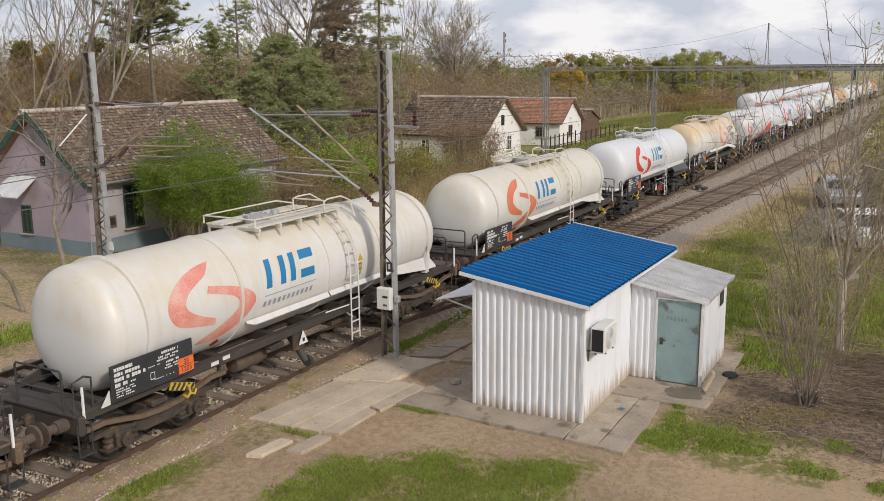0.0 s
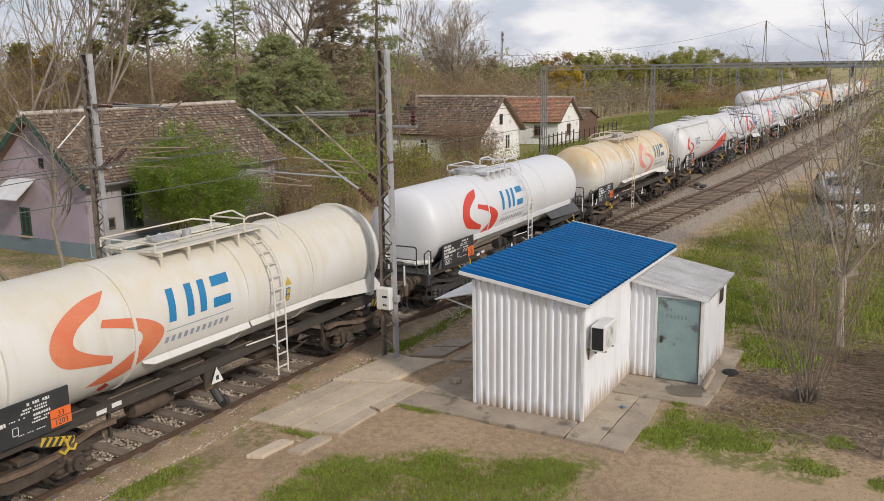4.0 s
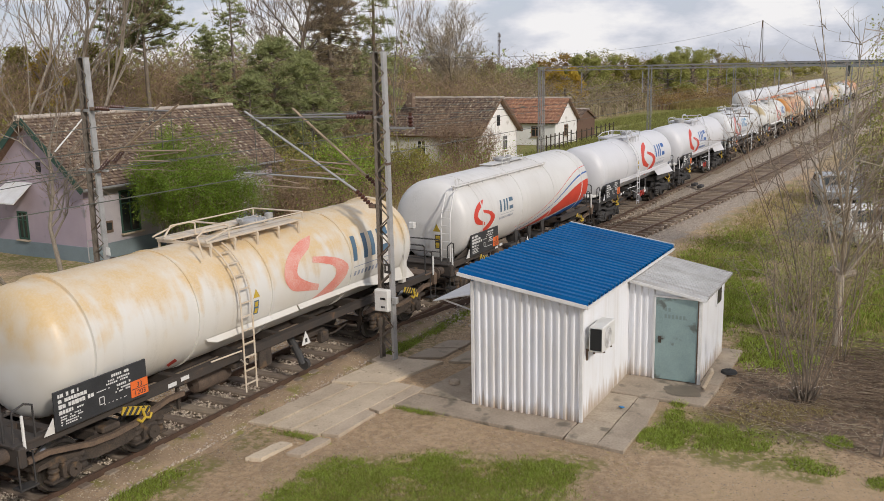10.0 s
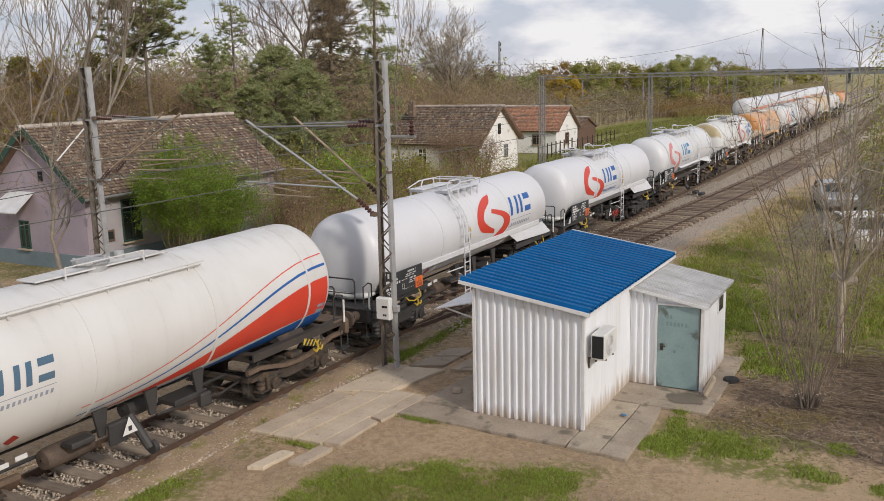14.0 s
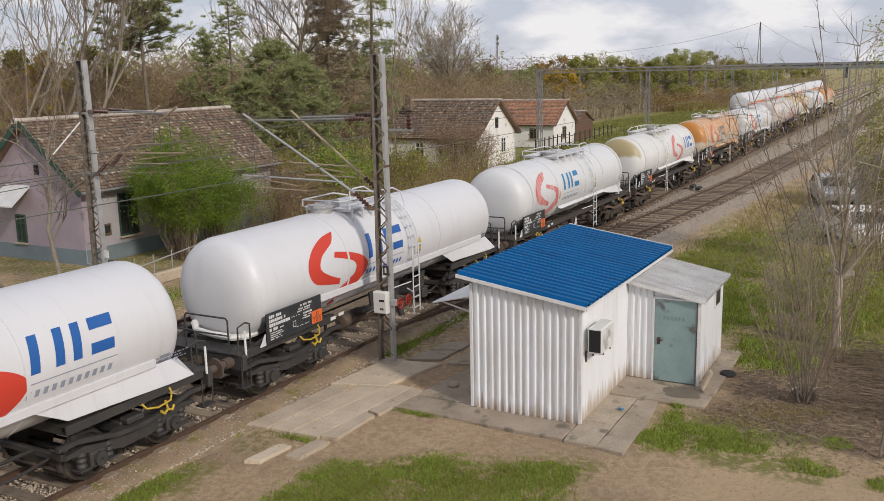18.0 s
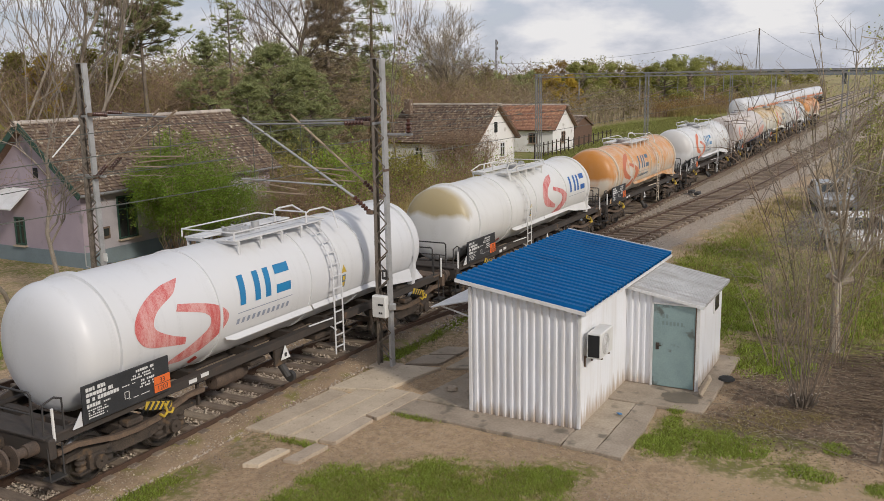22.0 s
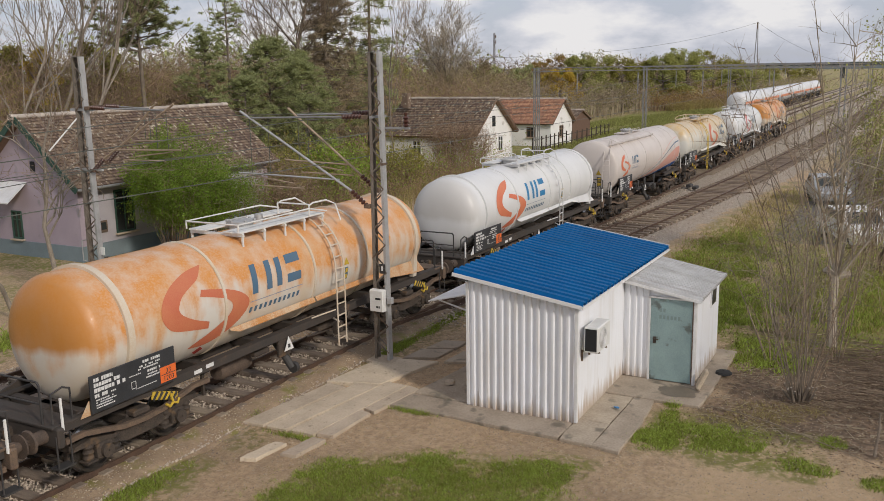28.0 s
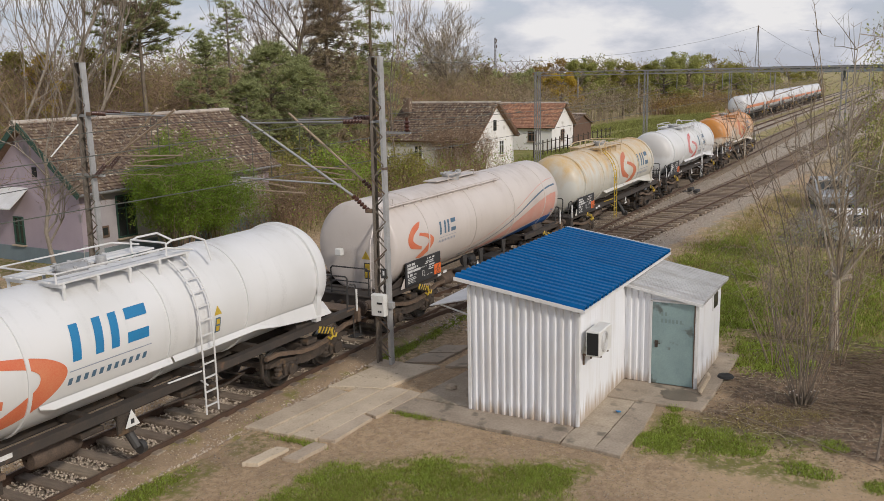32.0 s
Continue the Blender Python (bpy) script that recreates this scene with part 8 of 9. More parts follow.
# tall bare trees behind the mauve house
first, _ = bare_tree(3, pose(32.4, 42.9, 0, 0, 0, 20), "tall slender bare grey tree behind the mauve house", 17.0, 0.46, 0.13, 4, (8, 5, 4, 4), "bark_grey", "twig", upward=0.85, least=0.012, trunk_part=0.3, wander=0.15)
second, _ = bare_tree(8, pose(33.1, 40.9, 0, 0, 2, 80), "tall bare forked tree behind the mauve house", 15.5, 0.44, 0.12, 4, (7, 5, 4, 4), "bark_grey", "twig", upward=0.85, least=0.012, trunk_part=0.3, wander=0.13)
for i, (x, y, k, a) in enumerate(((31.8, 44.6, 0.95, 200), (30.0, 46.5, 0.95, 300), (29.5, 41.0, 0.85, 75))):
    scaled_copy((first, second)[i % 2], pose(x, y, 0, 0, 0, a), k)
pine(21, pose(39.3, 40.8, 0), "tall pine with an umbrella crown and bare lower limbs", 14.2, 0.6, 2.7, 620, size=0.34, per=80)
pine(22, pose(48.6, 42.4, 0), "slim pine standing above the others", 12.6, 0.66, 1.5, 100, size=0.28, per=50)
pine(23, pose(43.6, 40.0, 0), "full green pine behind the house", 9.6, 0.16, 2.1, 400, size=0.3, per=56)
dense = pine(24, pose(48.5, 39.0, 0), "broad grey-green pine with dense needles", 9.2, 0.08, 3.4, 680, size=0.34, per=64)
scaled_copy(dense, pose(48.6, 36.0, 0, 0, 0, 100), 0.84)
scaled_copy(dense, pose(45.0, 33.2, 0, 0, 0, 200), 0.62)
scaled_copy(dense, pose(41.5, 35.4, 0, 0, 0, 290), 0.74)
scaled_copy(dense, pose(53.5, 40.4, 0, 0, 0, 30), 0.92)
pine(25, pose(62.6, 44.2, 0), "tall brownish spruce with feathery boughs", 21.0, 0.1, 4.9, 2500, "needle_grey", 0.42, 0.26, group="spruces", dome=False, per=44, fine=0.035)
pine(26, pose(65.6, 42.0, 0), "tall dark green spruce with drooping boughs", 20.0, 0.15, 4.0, 760, "needle", 0.42, 0.24, group="spruces", dome=False, per=44, fine=0.035)
bare_tree(33, pose(60.0, 46.6, 0), "broad bare dark-twigged tree beside the spruces", 16.0, 0.7, 0.24, 5, (8, 5, 4, 4, 3), "bark", "twig", group="bare trees", least=0.016, trunk_part=0.2, upward=0.6, wander=0.14)
bare_tree(31, pose(105.0, 54.2, 0), "broad bare tree with a round crown", 10.6, 0.72, 0.26, 5, (10, 6, 5, 5, 3), "bark", "twig_pale", trunk_part=0.2, upward=0.75, least=0.016, wander=0.14)


def thicket(name, n, place, height, mat, label, seed, thin=0.03, spread=0.35, leafy=None, leaf_n=0, leaf_size=0.2):
    """Dense brushwood: fans of thin stems with side twigs, joined."""
    g = np.random.default_rng(seed)
    p = place(n, g)
    h = height * g.uniform(0.45, 1.1, n)
    top = p + np.stack([g.normal(0, spread, n) * h * 0.5, g.normal(0, spread, n) * h * 0.5, h], 1)
    base, tip, w = [p], [top], [np.full(n, thin)]
    for k in range(5):
        f = g.uniform(0.3, 0.95, n)[:, None]
        b = p + (top - p) * f
        e = b + np.stack([g.normal(0, 0.22, n) * h, g.normal(0, 0.22, n) * h, g.uniform(0.05, 0.3, n) * h], 1)
        base.append(b)
        tip.append(e)
        w.append(np.full(n, thin * 0.6))
    ob = tagged(part(name, blades(name, np.concatenate(base), np.concatenate(tip), np.concatenate(w), g), mat, None, label, kind="stuff"), category="brushwood")
    if leafy:
        q = np.concatenate(tip)[g.integers(0, 6 * n, leaf_n)] + g.normal(0, 0.3, (leaf_n, 3))
        q[:, 2] = np.maximum(q[:, 2], 0.1)
        part("foliage", leaves("foliage", q, leaf_size * g.uniform(0.6, 1.3, leaf_n), g), leafy, ob, kind="stuff")
    return ob


def patch(x0, x1, y0, y1):
    return lambda n, g: np.stack([g.uniform(x0, x1, n), g.uniform(y0, y1, n), np.zeros(n)], 1)


def belt(ax, ay, bx, by, half):
    def place(n, g):
        t = g.random(n)
        dx, dy = bx - ax, by - ay
        ln = math.hypot(dx, dy)
        o = g.normal(0, half, n)
        return np.stack([ax + dx * t - dy / ln * o, ay + dy * t + dx / ln * o, np.zeros(n)], 1)
    return place


thicket("brushwood", 2600, patch(26, 58, 39, 56), 6.5, "twig", "tangled bare brushwood behind the houses", 41, 0.05, leafy="leaf_olive", leaf_n=34000, leaf_size=0.11)
thicket("brushwood", 1800, patch(52, 100, 42, 62), 6.5, "twig_red", "brown bare brushwood in front of the wood", 42, 0.06, leafy="leaf_olive", leaf_n=9000, leaf_size=0.13)
thicket("brushwood", 1500, patch(20, 40, 37.5, 46), 4.5, "twig_pale", "pale dry brushwood beside the mauve house", 43, 0.04, leafy="leaf_olive", leaf_n=12000, leaf_size=0.09)
thicket("brushwood", 1500, patch(31, 58, 24.5, 30), 2.2, "twig_red", "reddish bare undergrowth along the line", 44, 0.022, leafy="leaf", leaf_n=3500, leaf_size=0.12)
thicket("brushwood", 700, patch(38, 58, 23.5, 27), 1.2, "grass_dry", "dry brown weeds along the ballast", 45, 0.03)
thicket("brushwood", 1400, belt(90, 52, 190, 70, 5), 3.2, "twig_pale", "line of bare brown trees far behind the meadow", 46, 0.1)
thicket("far_wood", 2600, belt(120, 95, 330, 72, 10), 9.5, "twig", "far bare wood along the horizon", 47, 0.22, leafy="leaf_olive", leaf_n=5000, leaf_size=0.5)
thicket("far_wood", 2400, belt(70, 75, 200, 120, 10), 10.5, "twig", "far dark wood behind the houses", 48, 0.2, leafy="needle", leaf_n=9000, leaf_size=0.7)


def far_tree(seed, x, y, h, w, leaf, label, fine=1.0):
    """A tree far off: a trunk with limbs and an uneven crown of small leaves round its limbs."""
    g = np.random.default_rng(seed)
    t = thing("tree", label, "tree", at=pose(x, y, 0), group="far trees")
    s = Shape().tube([(0, 0, 0), (0.2, 0, h * 0.4), (0, 0.2, h * 0.85)], [0.25, 0.18, 0.04], 5, False)
    lobes = []
    for k in range(30):
        f = (k + g.random()) / 30
        a = g.random() * 6.28
        reach = w * (0.25 + 0.75 * math.sin(math.pi * (0.18 + 0.74 * f)) ** 0.8) * g.uniform(0.45, 0.85)
        e = (reach * math.cos(a), reach * math.sin(a), h * (0.12 + 0.82 * f))
        s.tube([(0, 0, h * (0.15 + 0.6 * f)), e], [0.09, 0.03], 4, False)
        lobes.append((*e, g.uniform(0.13, 0.33) * w))
    lobes = np.array(lobes)
    n = int(4800 * fine)
    k = g.integers(0, len(lobes), n)
    d = g.normal(size=(n, 3))
    d *= g.random((n, 1)) ** 0.5 / np.linalg.norm(d, axis=1, keepdims=True)
    p = lobes[k, :3] + d * lobes[k, 3:] * (1, 1, 0.75)
    p[:, 2] = np.maximum(p[:, 2], 0.3)
    part("trunk", s, "bark", t)
    part("crown", leaves("crown", p, 0.34 / fine ** 0.25 * g.uniform(0.5, 1.3, n), g), leaf, t)
    return t


FAR_TREES = (
    (218, 73, 11.0, 7.1, "leaf_olive", "far broad olive-green tree beyond the meadow"),
    (215, 66, 10.1, 4.6, "leaf_olive", "far broad olive-green tree beyond the meadow"),
    (203, 71, 8.9, 3.7, "leaf_olive", "far olive-green tree beyond the meadow"),
    (231, 65, 8.5, 4.7, "leaf_olive", "far olive-green tree beyond the meadow"),
    (230, 60, 10.2, 4.1, "needle", "dark far evergreen beyond the meadow"),
    (243, 59, 12.4, 3.6, "needle", "dark far evergreen beyond the meadow"),
    (210, 48, 11.2, 6.2, "leaf_yellow", "far broad tree in fresh yellow-green leaf"),
    (216, 44, 10.8, 5.5, "leaf_olive", "far broad olive-green tree beyond the meadow"),
    (226, 42, 8.7, 4.2, "leaf_olive", "far olive-green tree beyond the meadow"),
    (222, 37, 6.5, 5.3, "leaf_yellow", "low far tree in yellow-green leaf"),
    (233, 34, 5.3, 3.9, "leaf_yellow", "low far tree in yellow-green leaf"),
    (179, 69, 10.4, 4.8, "leaf_rust", "far tree with rust-brown buds"),
    (186, 75, 9.1, 3.5, "leaf_rust", "far tree with rust-brown buds"),
    (154, 59, 6.9, 3.6, "leaf_gold", "golden willow beyond the meadow"),
    (160, 58, 6.9, 3.2, "leaf_gold", "golden willow beyond the meadow"),
    (163, 76, 8.4, 4.8, "needle", "dark far tree behind the houses"),
    (161, 69, 7.5, 3.8, "needle", "dark far tree behind the houses"),
    (153, 74, 9.2, 4.4, "leaf_dead", "brown far tree behind the houses"),
    (176, 73, 8.3, 3.3, "needle", "dark far tree behind the houses"),
    (129, 77, 9.6, 3.8, "leaf_olive", "olive far tree behind the houses"),
    (200, 70, 11.0, 1.2, "needle", "slim dark far evergreen"),
)
NEAR_TREES = (
    (126, 47.5, 7.4, 3.6, "leaf_gold", "golden willow behind the meadow"),
    (134, 47.5, 9.2, 3.8, "leaf_yellow", "willow in fresh yellow-green leaf behind the meadow"),
    (141, 46.5, 9.0, 3.8, "leaf_yellow", "willow in fresh yellow-green leaf behind the meadow"),
    (147, 44.5, 8.0, 3.2, "leaf_olive", "olive-green tree behind the meadow"),
    (161, 41.5, 9.6, 4.6, "leaf_yellow", "broad round willow in yellow-green leaf"),
    (166, 38.5, 9.8, 4.6, "leaf_yellow", "broad round willow in yellow-green leaf"),
    (160, 45.5, 8.6, 4.0, "leaf_olive", "olive-green tree behind the meadow"),
    (186, 33.5, 6.8, 4.4, "leaf_yellow", "low round willow in yellow-green leaf"),
)
for i, row in enumerate(NEAR_TREES):
    far_tree(400 + i, *row, fine=4.5)
for i, row in enumerate(FAR_TREES):
    far_tree(300 + i, *row)
far_tree(351, 36.0, 45.5, 9.2, 1.7, "leaf_gold", "golden shrub among the bare trees")
far_tree(352, 39.0, 51.0, 9.6, 2.4, "leaf_olive", "olive shrub among the bare trees")
far_tree(353, 44.0, 50.0, 9.8, 3.0, "leaf_olive", "olive shrub among the bare trees")
for i, (x, y, h) in enumerate(((255, 45, 8.5), (268, 40, 7.5), (280, 36, 7.0), (300, 33, 6.5))):
    far_tree(360 + i, x, y, h, 5.0, "leaf_olive", "low far tree along the siding")
thicket("brushwood", 650, belt(98, 45.5, 150, 41.5, 1.6), 4.9, "twig_pale", "brown bare poles along the edge of the meadow", 49, 0.07, leafy="leaf_dead", leaf_n=5000, leaf_size=0.25, spread=0.16)
thicket("brushwood", 600, belt(148, 41, 176, 31.5, 1.8), 3.0, "twig_red", "brown bare thicket along the far edge of the meadow", 50, 0.08, leafy="leaf_rust", leaf_n=4000, leaf_size=0.25)
thicket("brushwood", 1800, belt(176, 31, 300, 30, 2.0), 3.6, "twig_pale", "low brown thicket beside the siding", 51, 0.1, leafy="leaf_olive", leaf_n=4000, leaf_size=0.3)
thicket("brushwood", 900, belt(150, 37.5, 166, 33, 1.2), 1.6, "grass_dry", "tall dry reeds at the end of the meadow", 52, 0.07)
thicket("brushwood", 2600, belt(28, 52, 60, 60, 2.5), 8.4, "twig", "tall olive-brown thicket behind the bare trees", 60, 0.06, leafy="leaf_olive", leaf_n=36000, leaf_size=0.11)
thicket("brushwood", 2200, belt(90, 57, 126, 52, 3), 6.2, "twig", "brown bare thicket behind the white house", 58, 0.07, leafy="leaf_olive", leaf_n=16000, leaf_size=0.15)
thicket("brushwood", 2600, belt(30, 47, 54, 45, 2.5), 8.0, "twig_red", "dense brown thicket behind the mauve house", 59, 0.05, leafy="leaf_olive", leaf_n=22000, leaf_size=0.09)

# bushes between the tracks and the houses
bush(61, pose(26.5, 26.3, 0), "fresh green leafy bush before the mauve house", 1.9, 5.6, 80, 70000, "leaf_deep", 0.065)
bush(62, pose(28.7, 26.5, 0), "fresh green leafy bush before the mauve house", 2.0, 4.7, 70, 46000, "leaf_deep", 0.065)
bush(64, pose(32.9, 26.0, 0), "dry bush with pale seed heads", 2.1, 4.4, 60, 3600, "blossom", 0.09, "twig_red")
bush(65, pose(40.5, 28.0, 0), "young green bush behind the line", 2.4, 4.0, 50, 8000, "leaf", 0.13)
bush(66, pose(45.5, 27.5, 0), "young green bush behind the line", 2.2, 3.6, 50, 6000, "leaf_olive", 0.13)
bush(67, pose(37.5, 29.5, 0), "green bush behind the line", 2.4, 4.2, 50, 8000, "leaf_olive", 0.13)
bush(68, pose(55.0, 28.6, 0), "bare reddish bush before the white house", 2.6, 5.6, 120, 600, "blossom", 0.10, "twig_red")
bush(69, pose(57.5, 28.0, 0), "bare reddish bush before the white house", 1.8, 4.4, 90, 0, "blossom", 0.10, "twig_red")
bush(70, pose(23.5, 37.5, 0), "dark green bush at the gable of the mauve house", 2.6, 4.0, 50, 7000, "leaf_olive", 0.13)
# slim bare trees before the mauve house
bare_tree(71, pose(19.3, 24.6, 0), "slim bare tree before the mauve house", 6.2, 0.6, 0.09, 4, (8, 5, 4, 3), "bark_grey", "twig", least=0.006, trunk_part=0.4)
bare_tree(72, pose(17.3, 24.2, 0, 0, -6, 0), "slim leaning bare tree before the mauve house", 5.2, 0.6, 0.08, 4, (7, 5, 4, 3), "bark_grey", "twig", least=0.006, trunk_part=0.5)

bare_tree(73, pose(51.5, 31.0, 0), "slender bare brown tree behind the line", 10.6, 0.35, 0.06, 4, (9, 3, 3, 3), "bark", "twig_red", least=0.007, trunk_part=0.35, upward=0.9, wander=0.06)
# foreground tree, coppiced bush and cut branches beside the hut
def coppice(seed, at, label, shoots, height, fan, foot=0.0, thick=1.0, twigs=7, name="bush", mats=("twig", "bark")):
    """Straight shoots fanning out from one stool, each with a few side twigs."""
    g = np.random.default_rng(seed)
    t = thing(name, label, name, at=at, group="bushes" if name == "bush" else "bare trees")
    if foot:
        part("trunk", Shape().tube([(0, 0, 0), (0.03, 0.02, foot * 0.5), (0.0, 0.05, foot), (0.02, 0.02, foot + 0.25)], [0.135, 0.11, 0.11, 0.07], 10), "bark_pale", t)
        for e in ((0.16, -0.1, 0.1), (-0.1, -0.18, 0.0), (0.0, 0.2, 0.12)):
            part("cut_stub", Shape().tube([(0, 0.03, foot - 0.1), (e[0] * 1.6, e[1] * 1.6, foot + e[2])], [0.1, 0.085], 8), "bark_pale", t)
    for k in range(shoots):
        a, f = g.random() * 6.283, math.sqrt(g.random())
        d = Vector((fan * f * math.cos(a), fan * f * math.sin(a), 1)).normalized()
        h = height * g.uniform(0.6, 1.05)
        p = Vector(((0.08 if foot else 0.2) * f * math.cos(a), (0.08 if foot else 0.2) * f * math.sin(a), foot * 0.95))
        path = [p]
        for j in range(5):
            d = (d + Vector(g.normal(0, 0.07, 3)) + Vector((d.x, d.y, -0.1)) * 0.05).normalized()
            p = p + d * h / 5
            path.append(p)
        s = Shape().tube(path, [v * thick for v in (0.0125, 0.0115, 0.010, 0.008, 0.005, 0.002)], 5, False)
        for j in range(twigs):
            i = int(g.integers(1, 5))
            q = path[i].lerp(path[i + 1], g.random())
            e = q + (d * 0.6 + Vector(g.normal(0, 0.45, 3))).normalized() * g.uniform(0.25, 0.8)
            if thick > 1.5:
                e = q + (e - q) * 1.9
                for _ in range(4):
                    c = q.lerp(e, g.uniform(0.3, 0.95))
                    s.tube([c, c + (d * 0.7 + Vector(g.normal(0, 0.4, 3))).normalized() * g.uniform(0.2, 0.7)], [0.005, 0.002], 3, False)
            s.tube([q, q.lerp(e, 0.5) + Vector((0, 0, 0.03)), e], [0.007 * min(thick, 2.2), 0.005 * min(thick, 2.0), 0.002], 3, False)
        part("shoot", s, mats[0] if k % 3 else mats[1], t)
    return t


coppice(83, pose(20.05, 1.95, 0), "coppiced bush of many straight bare shoots", 36, 4.5, 0.40, 0.0, 0.8, 7, "bush", ("bark", "twig"))
coppice(81, pose(24.5, 1.7, 0, 0, 0, 40), "bare tree with a lopped pale trunk and long shoots", 11, 6.6, 0.8, 1.95, 2.6, 18, "tree", ("bark_pale", "twig_pale"))
coppice(82, pose(27.8, 2.9, 0), "bare young tree with upright shoots", 6, 8.4, 0.42, 0.0, 1.8, 14, "tree")
coppice(88, pose(30.8, 2.3, 0), "bare young tree with upright shoots", 6, 8.2, 0.42, 0.0, 1.8, 14, "tree")
coppice(89, pose(23.2, 1.5, 0), "tall thin bare shoots behind the cut bush", 6, 6.5, 0.36)
coppice(90, pose(22.6, 2.9, 0), "thin bare shoots beside the annex", 7, 3.6, 0.5)
bush(84, pose(25.0, 3.0, 0), "thin bare shrub with a few young leaves", 1.9, 3.0, 15, 2600, "leaf_yellow", 0.05, "twig_pale")
bush(85, pose(27.0, 2.5, 0), "thin bare shrub with a few young leaves", 2.4, 3.6, 24, 4200, "leaf_yellow", 0.05, "twig_pale")
bush(86, pose(34.5, 1.2, 0), "tall shrub in young yellow-green leaf", 1.8, 9.3, 60, 6000, "leaf_yellow", 0.10, "twig")
bush(87, pose(31.0, 2.6, 0), "thin bare shrub at the edge of the asphalt", 2.2, 3.0, 22, 1400, "leaf_yellow", 0.06, "twig_pale")

stubs = thing("cut_stump", "cut stubs at the foot of the coppiced bush", "stump", at=pose(20.05, 1.95, 0))
g_ = np.random.default_rng(5)
for k in range(26):
    a = g_.random() * 6.283
    r_ = 0.02 + 0.2 * g_.random()
    p = Vector((r_ * math.cos(a), r_ * math.sin(a), 0))
    e = p + Vector((0.16 * math.cos(a), 0.16 * math.sin(a), 0.18 + 0.22 * g_.random()))
    part("stub", Shape().tube([p, e], [0.026, 0.018], 6), "bark", stubs)
    part("cut_face", Shape().tube([e, e + (e - p) * 0.03], [0.017, 0.016], 6), "ridge_tile", stubs)

g_ = np.random.default_rng(9)
segs = []
for k in range(330):
    x, y = g_.uniform(19.6, 24.2), g_.normal(-0.3, 0.75)
    a = g_.normal(1.75, 0.35)
    ln = g_.uniform(0.8, 2.6)
    z = 0.03 + 0.45 * g_.random() * math.exp(-((y + 0.3) / 0.9) ** 2)
    p = Vector((x, y + 0.9, z))
    for j in range(3):
        q = p + Vector((math.cos(a), -math.sin(a), 0)) * ln / 3 + Vector(g_.normal(0, 0.05, 3))
        q.z = max(q.z, 0.02)
        segs.append((p, q, 0.0095 * (1 - 0.25 * j)))
        p = q
tagged(part("brush_pile", twig_mesh(segs, 1.0, 0.004), "twig", None, "heap of cut bare branches on the earth", kind="stuff"), category="branches")
segs = []
for k in range(900):
    x, y = g_.uniform(17.6, 25.5), g_.uniform(-2.5, 3.6)
    a, ln = g_.random() * 6.28, g_.uniform(0.15, 0.6)
    p = Vector((x, y, ground_z(x, y) + 0.015))
    segs.append((p, p + Vector((math.cos(a) * ln, math.sin(a) * ln, 0.02)), 0.006))
tagged(part("fallen_twigs", twig_mesh(segs, 1.0, 0.004), "twig_pale", None, "fallen twigs strewn on the dark earth", kind="stuff"), category="twigs")
g_ = np.random.default_rng(14)
lit = np.stack([g_.uniform(16.5, 26, 7000), g_.uniform(-2.5, 4.2, 7000), np.full(7000, 0.0)], 1)
lit[:, 2] = [ground_z(p[0], p[1]) + 0.012 for p in lit]
tagged(part("fallen_leaves", leaves("fallen_leaves", lit, g_.uniform(0.035, 0.085, 7000), g_, 0.7), "leaf_litter", None, "withered leaves and chips strewn on the earth", kind="stuff"), category="leaves")
lit = np.stack([g_.uniform(10, 17, 2600), g_.uniform(1.0, 12.2, 2600), np.full(2600, 0.0)], 1)
lit[:, 2] = [ground_z(p[0], p[1]) + 0.01 for p in lit]
tagged(part("straw", leaves("straw", lit, g_.uniform(0.03, 0.07, 2600), g_, 0.8), "grass_dry", None, "bits of straw and bark on the trodden path", kind="stuff"), category="straw")
solo("fallen_branch", Shape().tube([(18.8, 3.7, 0.03), (18.6, 2.9, 0.05), (18.2, 2.0, 0.04), (17.4, 0.8, 0.05), (16.9, 0.0, 0.04)], [0.010, 0.013, 0.012, 0.009, 0.005], 6), "twig_pale", "long thin fallen branch lying on the earth", "branch")
solo("cut_stick", Shape().tube([(17.6, 0.35, 0.0), (17.7, 0.3, 0.55), (17.75, 0.32, 0.8)], [0.03, 0.025, 0.012], 6), "bark", "short upright cut stem in the earth", "stem")


def lawn(name, n, centres, label, seed, mat="grass", h=0.11, w=0.014, skew=0.0):
    """Grass blades in tufts over the given (x, y, rx, ry) patches."""
    g = np.random.default_rng(seed)
    c = np.array(centres)
    k = g.choice(len(c), n, p=c[:, 2] * c[:, 3] / (c[:, 2] * c[:, 3]).sum())
    a, f = g.random(n) * 6.283, np.sqrt(g.random(n)) * (0.8 + 0.6 * g.random(n) ** 2)
    x, y = c[k, 0] + c[k, 2] * f * np.cos(a), c[k, 1] + c[k, 3] * f * np.sin(a)
    x = x - skew * (y - 7.5)
    tuft = np.array([noise.noise(Vector((p * 1.1, q * 1.1, seed))) + 0.8 * noise.noise(Vector((p * 3.7, q * 3.7, seed + 5))) for p, q in zip(x, y)]) + g.normal(0, 0.28, n) + 0.5 * (1 - 1.5 * f ** 2)
    keep = tuft > 0.05
    x, y = x[keep], y[keep]
    m = len(x)
    z = np.array([relief(p, q) for p, q in zip(x, y)])
    base = np.stack([x, y, z - 0.005], 1)
    hh = h * g.uniform(0.4, 1.3, m)
    tip = base + np.stack([g.normal(0, 0.5, m) * hh, g.normal(0, 0.5, m) * hh, hh], 1)
    return tagged(part(name, blades(name, base, tip, w, g), mat, None, label, kind="stuff"), category="grass")


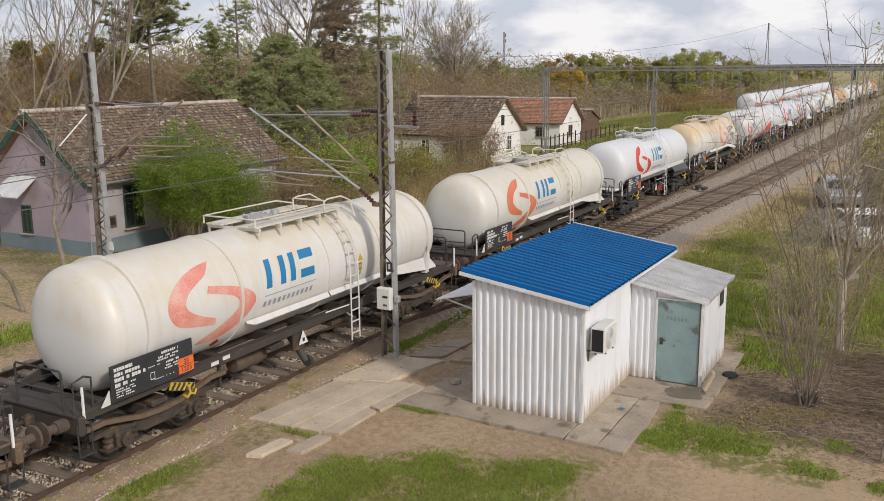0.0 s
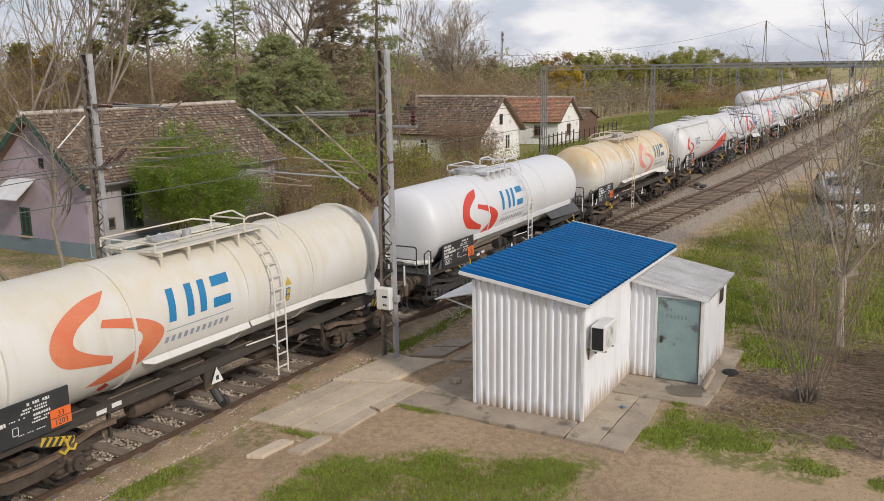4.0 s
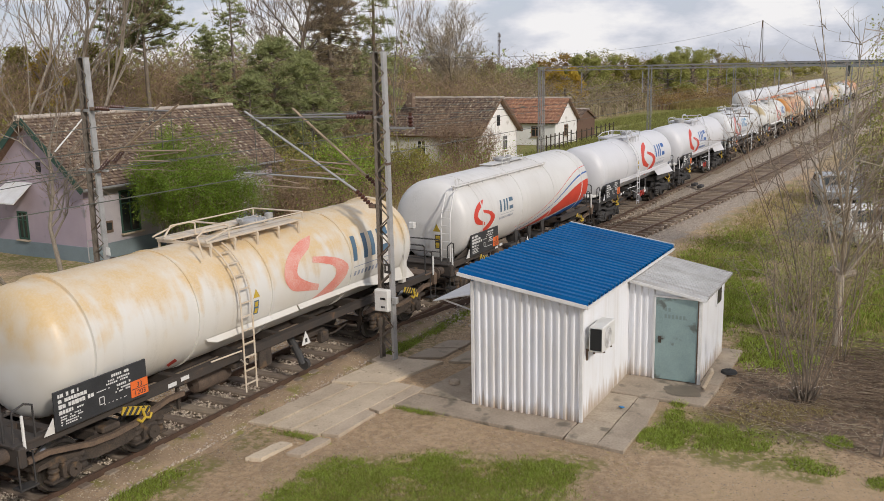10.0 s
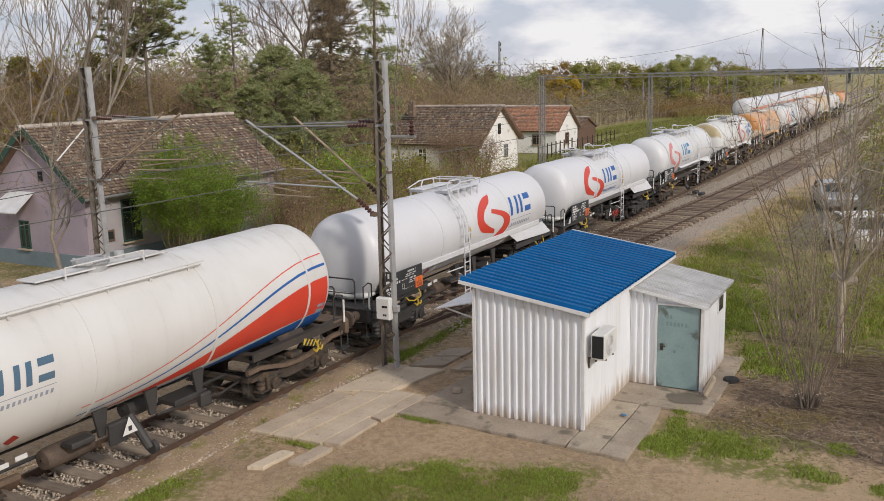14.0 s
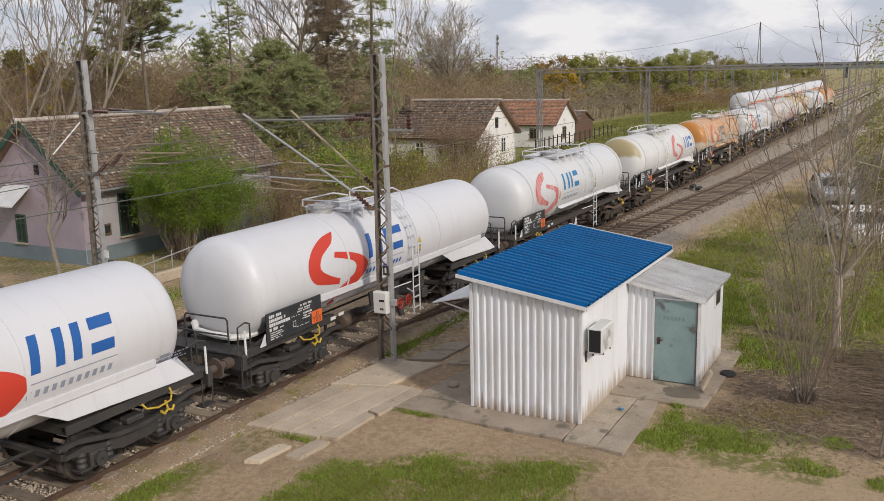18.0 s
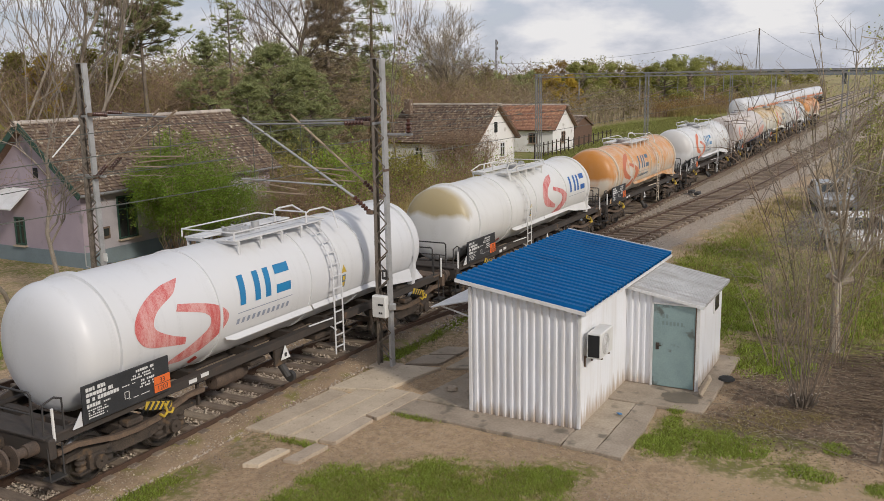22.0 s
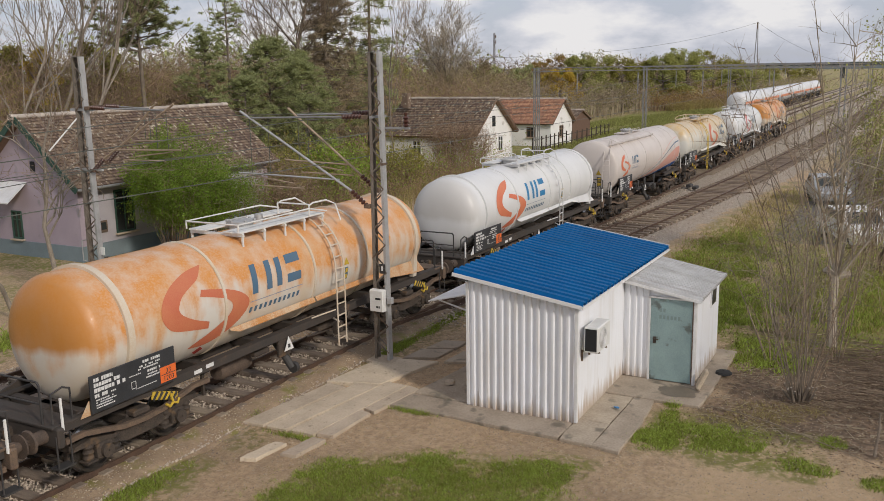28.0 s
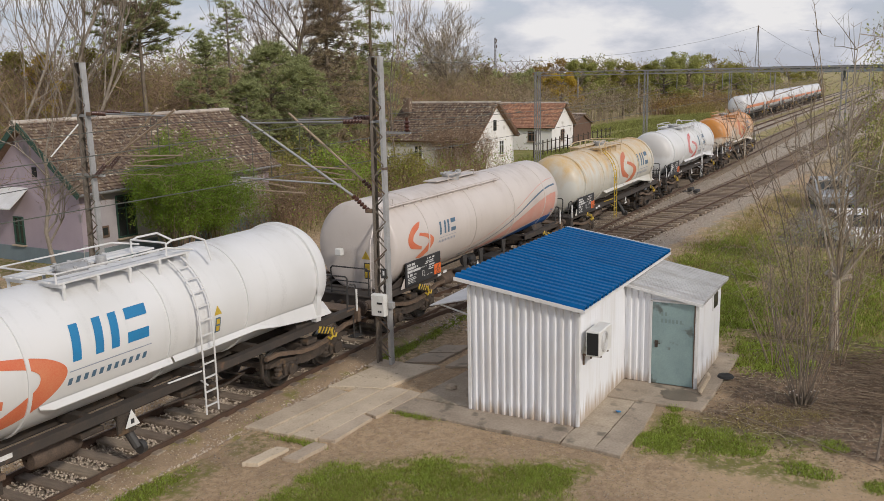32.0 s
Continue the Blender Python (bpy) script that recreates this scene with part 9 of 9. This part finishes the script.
lawn("grass", 120000, [(12.4, 7.3, 1.9, 2.5), (13.3, 7.5, 1.0, 2.3), (12.6, 8.9, 1.6, 0.9), (13.3, 5.6, 0.8, 0.7)], "short green grass on the bank below the camera", 91, h=0.055, w=0.012, skew=0.47)
lawn("grass", 24000, [(17.0, 3.9, 0.75, 0.85), (17.3, 2.9, 0.7, 0.9), (16.6, 4.2, 0.5, 0.6), (17.9, 4.3, 0.4, 0.25), (16.6, 1.4, 0.35, 0.55), (16.4, 0.0, 0.35, 0.6), (17.9, 1.1, 0.35, 0.35)], "fresh green grass beside the hut apron", 92, h=0.07, w=0.016)
lawn("grass", 16000, [(10.6, 11.8, 1.3, 0.35), (14.8, 12.25, 1.2, 0.1), (13.6, 10.7, 0.12, 0.9), (15.8, 9.2, 0.12, 0.7), (18.6, 4.35, 0.25, 0.2), (21.5, 12.0, 3.0, 0.3), (19.5, 11.9, 1.2, 0.25)], "grass tufts along slabs and ballast", 93, h=0.09)
lawn("dry_grass", 14000, [(31, 1.0, 6.0, 3.2), (36, 6.6, 9.0, 2.0), (48, 6.5, 9.0, 1.6)], "dry brown grass and weeds behind the hut", 97, "grass_dry", 0.22, 0.03)
lawn("grass", 120000, [(31, 1.0, 6.0, 3.2), (27.5, 4.6, 3.5, 1.6), (23.2, 3.4, 1.6, 0.8), (34, 6.4, 8.0, 2.0), (22.6, 2.6, 1.0, 0.8)], "rough green grass behind the hut", 94, h=0.12, w=0.025)
lawn("grass", 30000, [(18, 22.0, 4.0, 0.9), (26, 22.3, 4.5, 0.9), (13, 24, 3, 1.8)], "rough grass behind the second track", 95, h=0.2, w=0.03)
lawn("dry_grass", 16000, [(12.4, 7.3, 1.9, 2.4), (16.6, 2.6, 0.9, 1.4)], "dry grass blades between the green", 96, "grass_dry", 0.07, skew=0.47)

lawn("grass", 60000, [(82, 28.5, 18.0, 2.2), (110, 29.5, 22.0, 3.0), (135, 32, 18.0, 4.5), (118, 36, 16.0, 3.0)], "rough meadow grass behind the tracks", 98, "leaf_meadow", h=0.34, w=0.09)
hill = Shape()
pts, n_ = [], 90
for k in range(n_ + 1):
    a = radians(-60 + 200 * k / n_)
    rr = 1400
    h_ = 8.5 + 2 * math.sin(k * 0.31) + 1.5 * math.sin(k * 0.83 + 1)
    pts += [(rr * math.cos(a), rr * math.sin(a), -2), ((rr + 40) * math.cos(a), (rr + 40) * math.sin(a), h_)]
hill.add(pts, [(2 * k, 2 * k + 2, 2 * k + 3, 2 * k + 1) for k in range(n_)], True)
tagged(part("backdrop_hills", hill, "far_hill", None, "low blue-grey hills at the horizon", kind="structure"), category="hills")


motions()
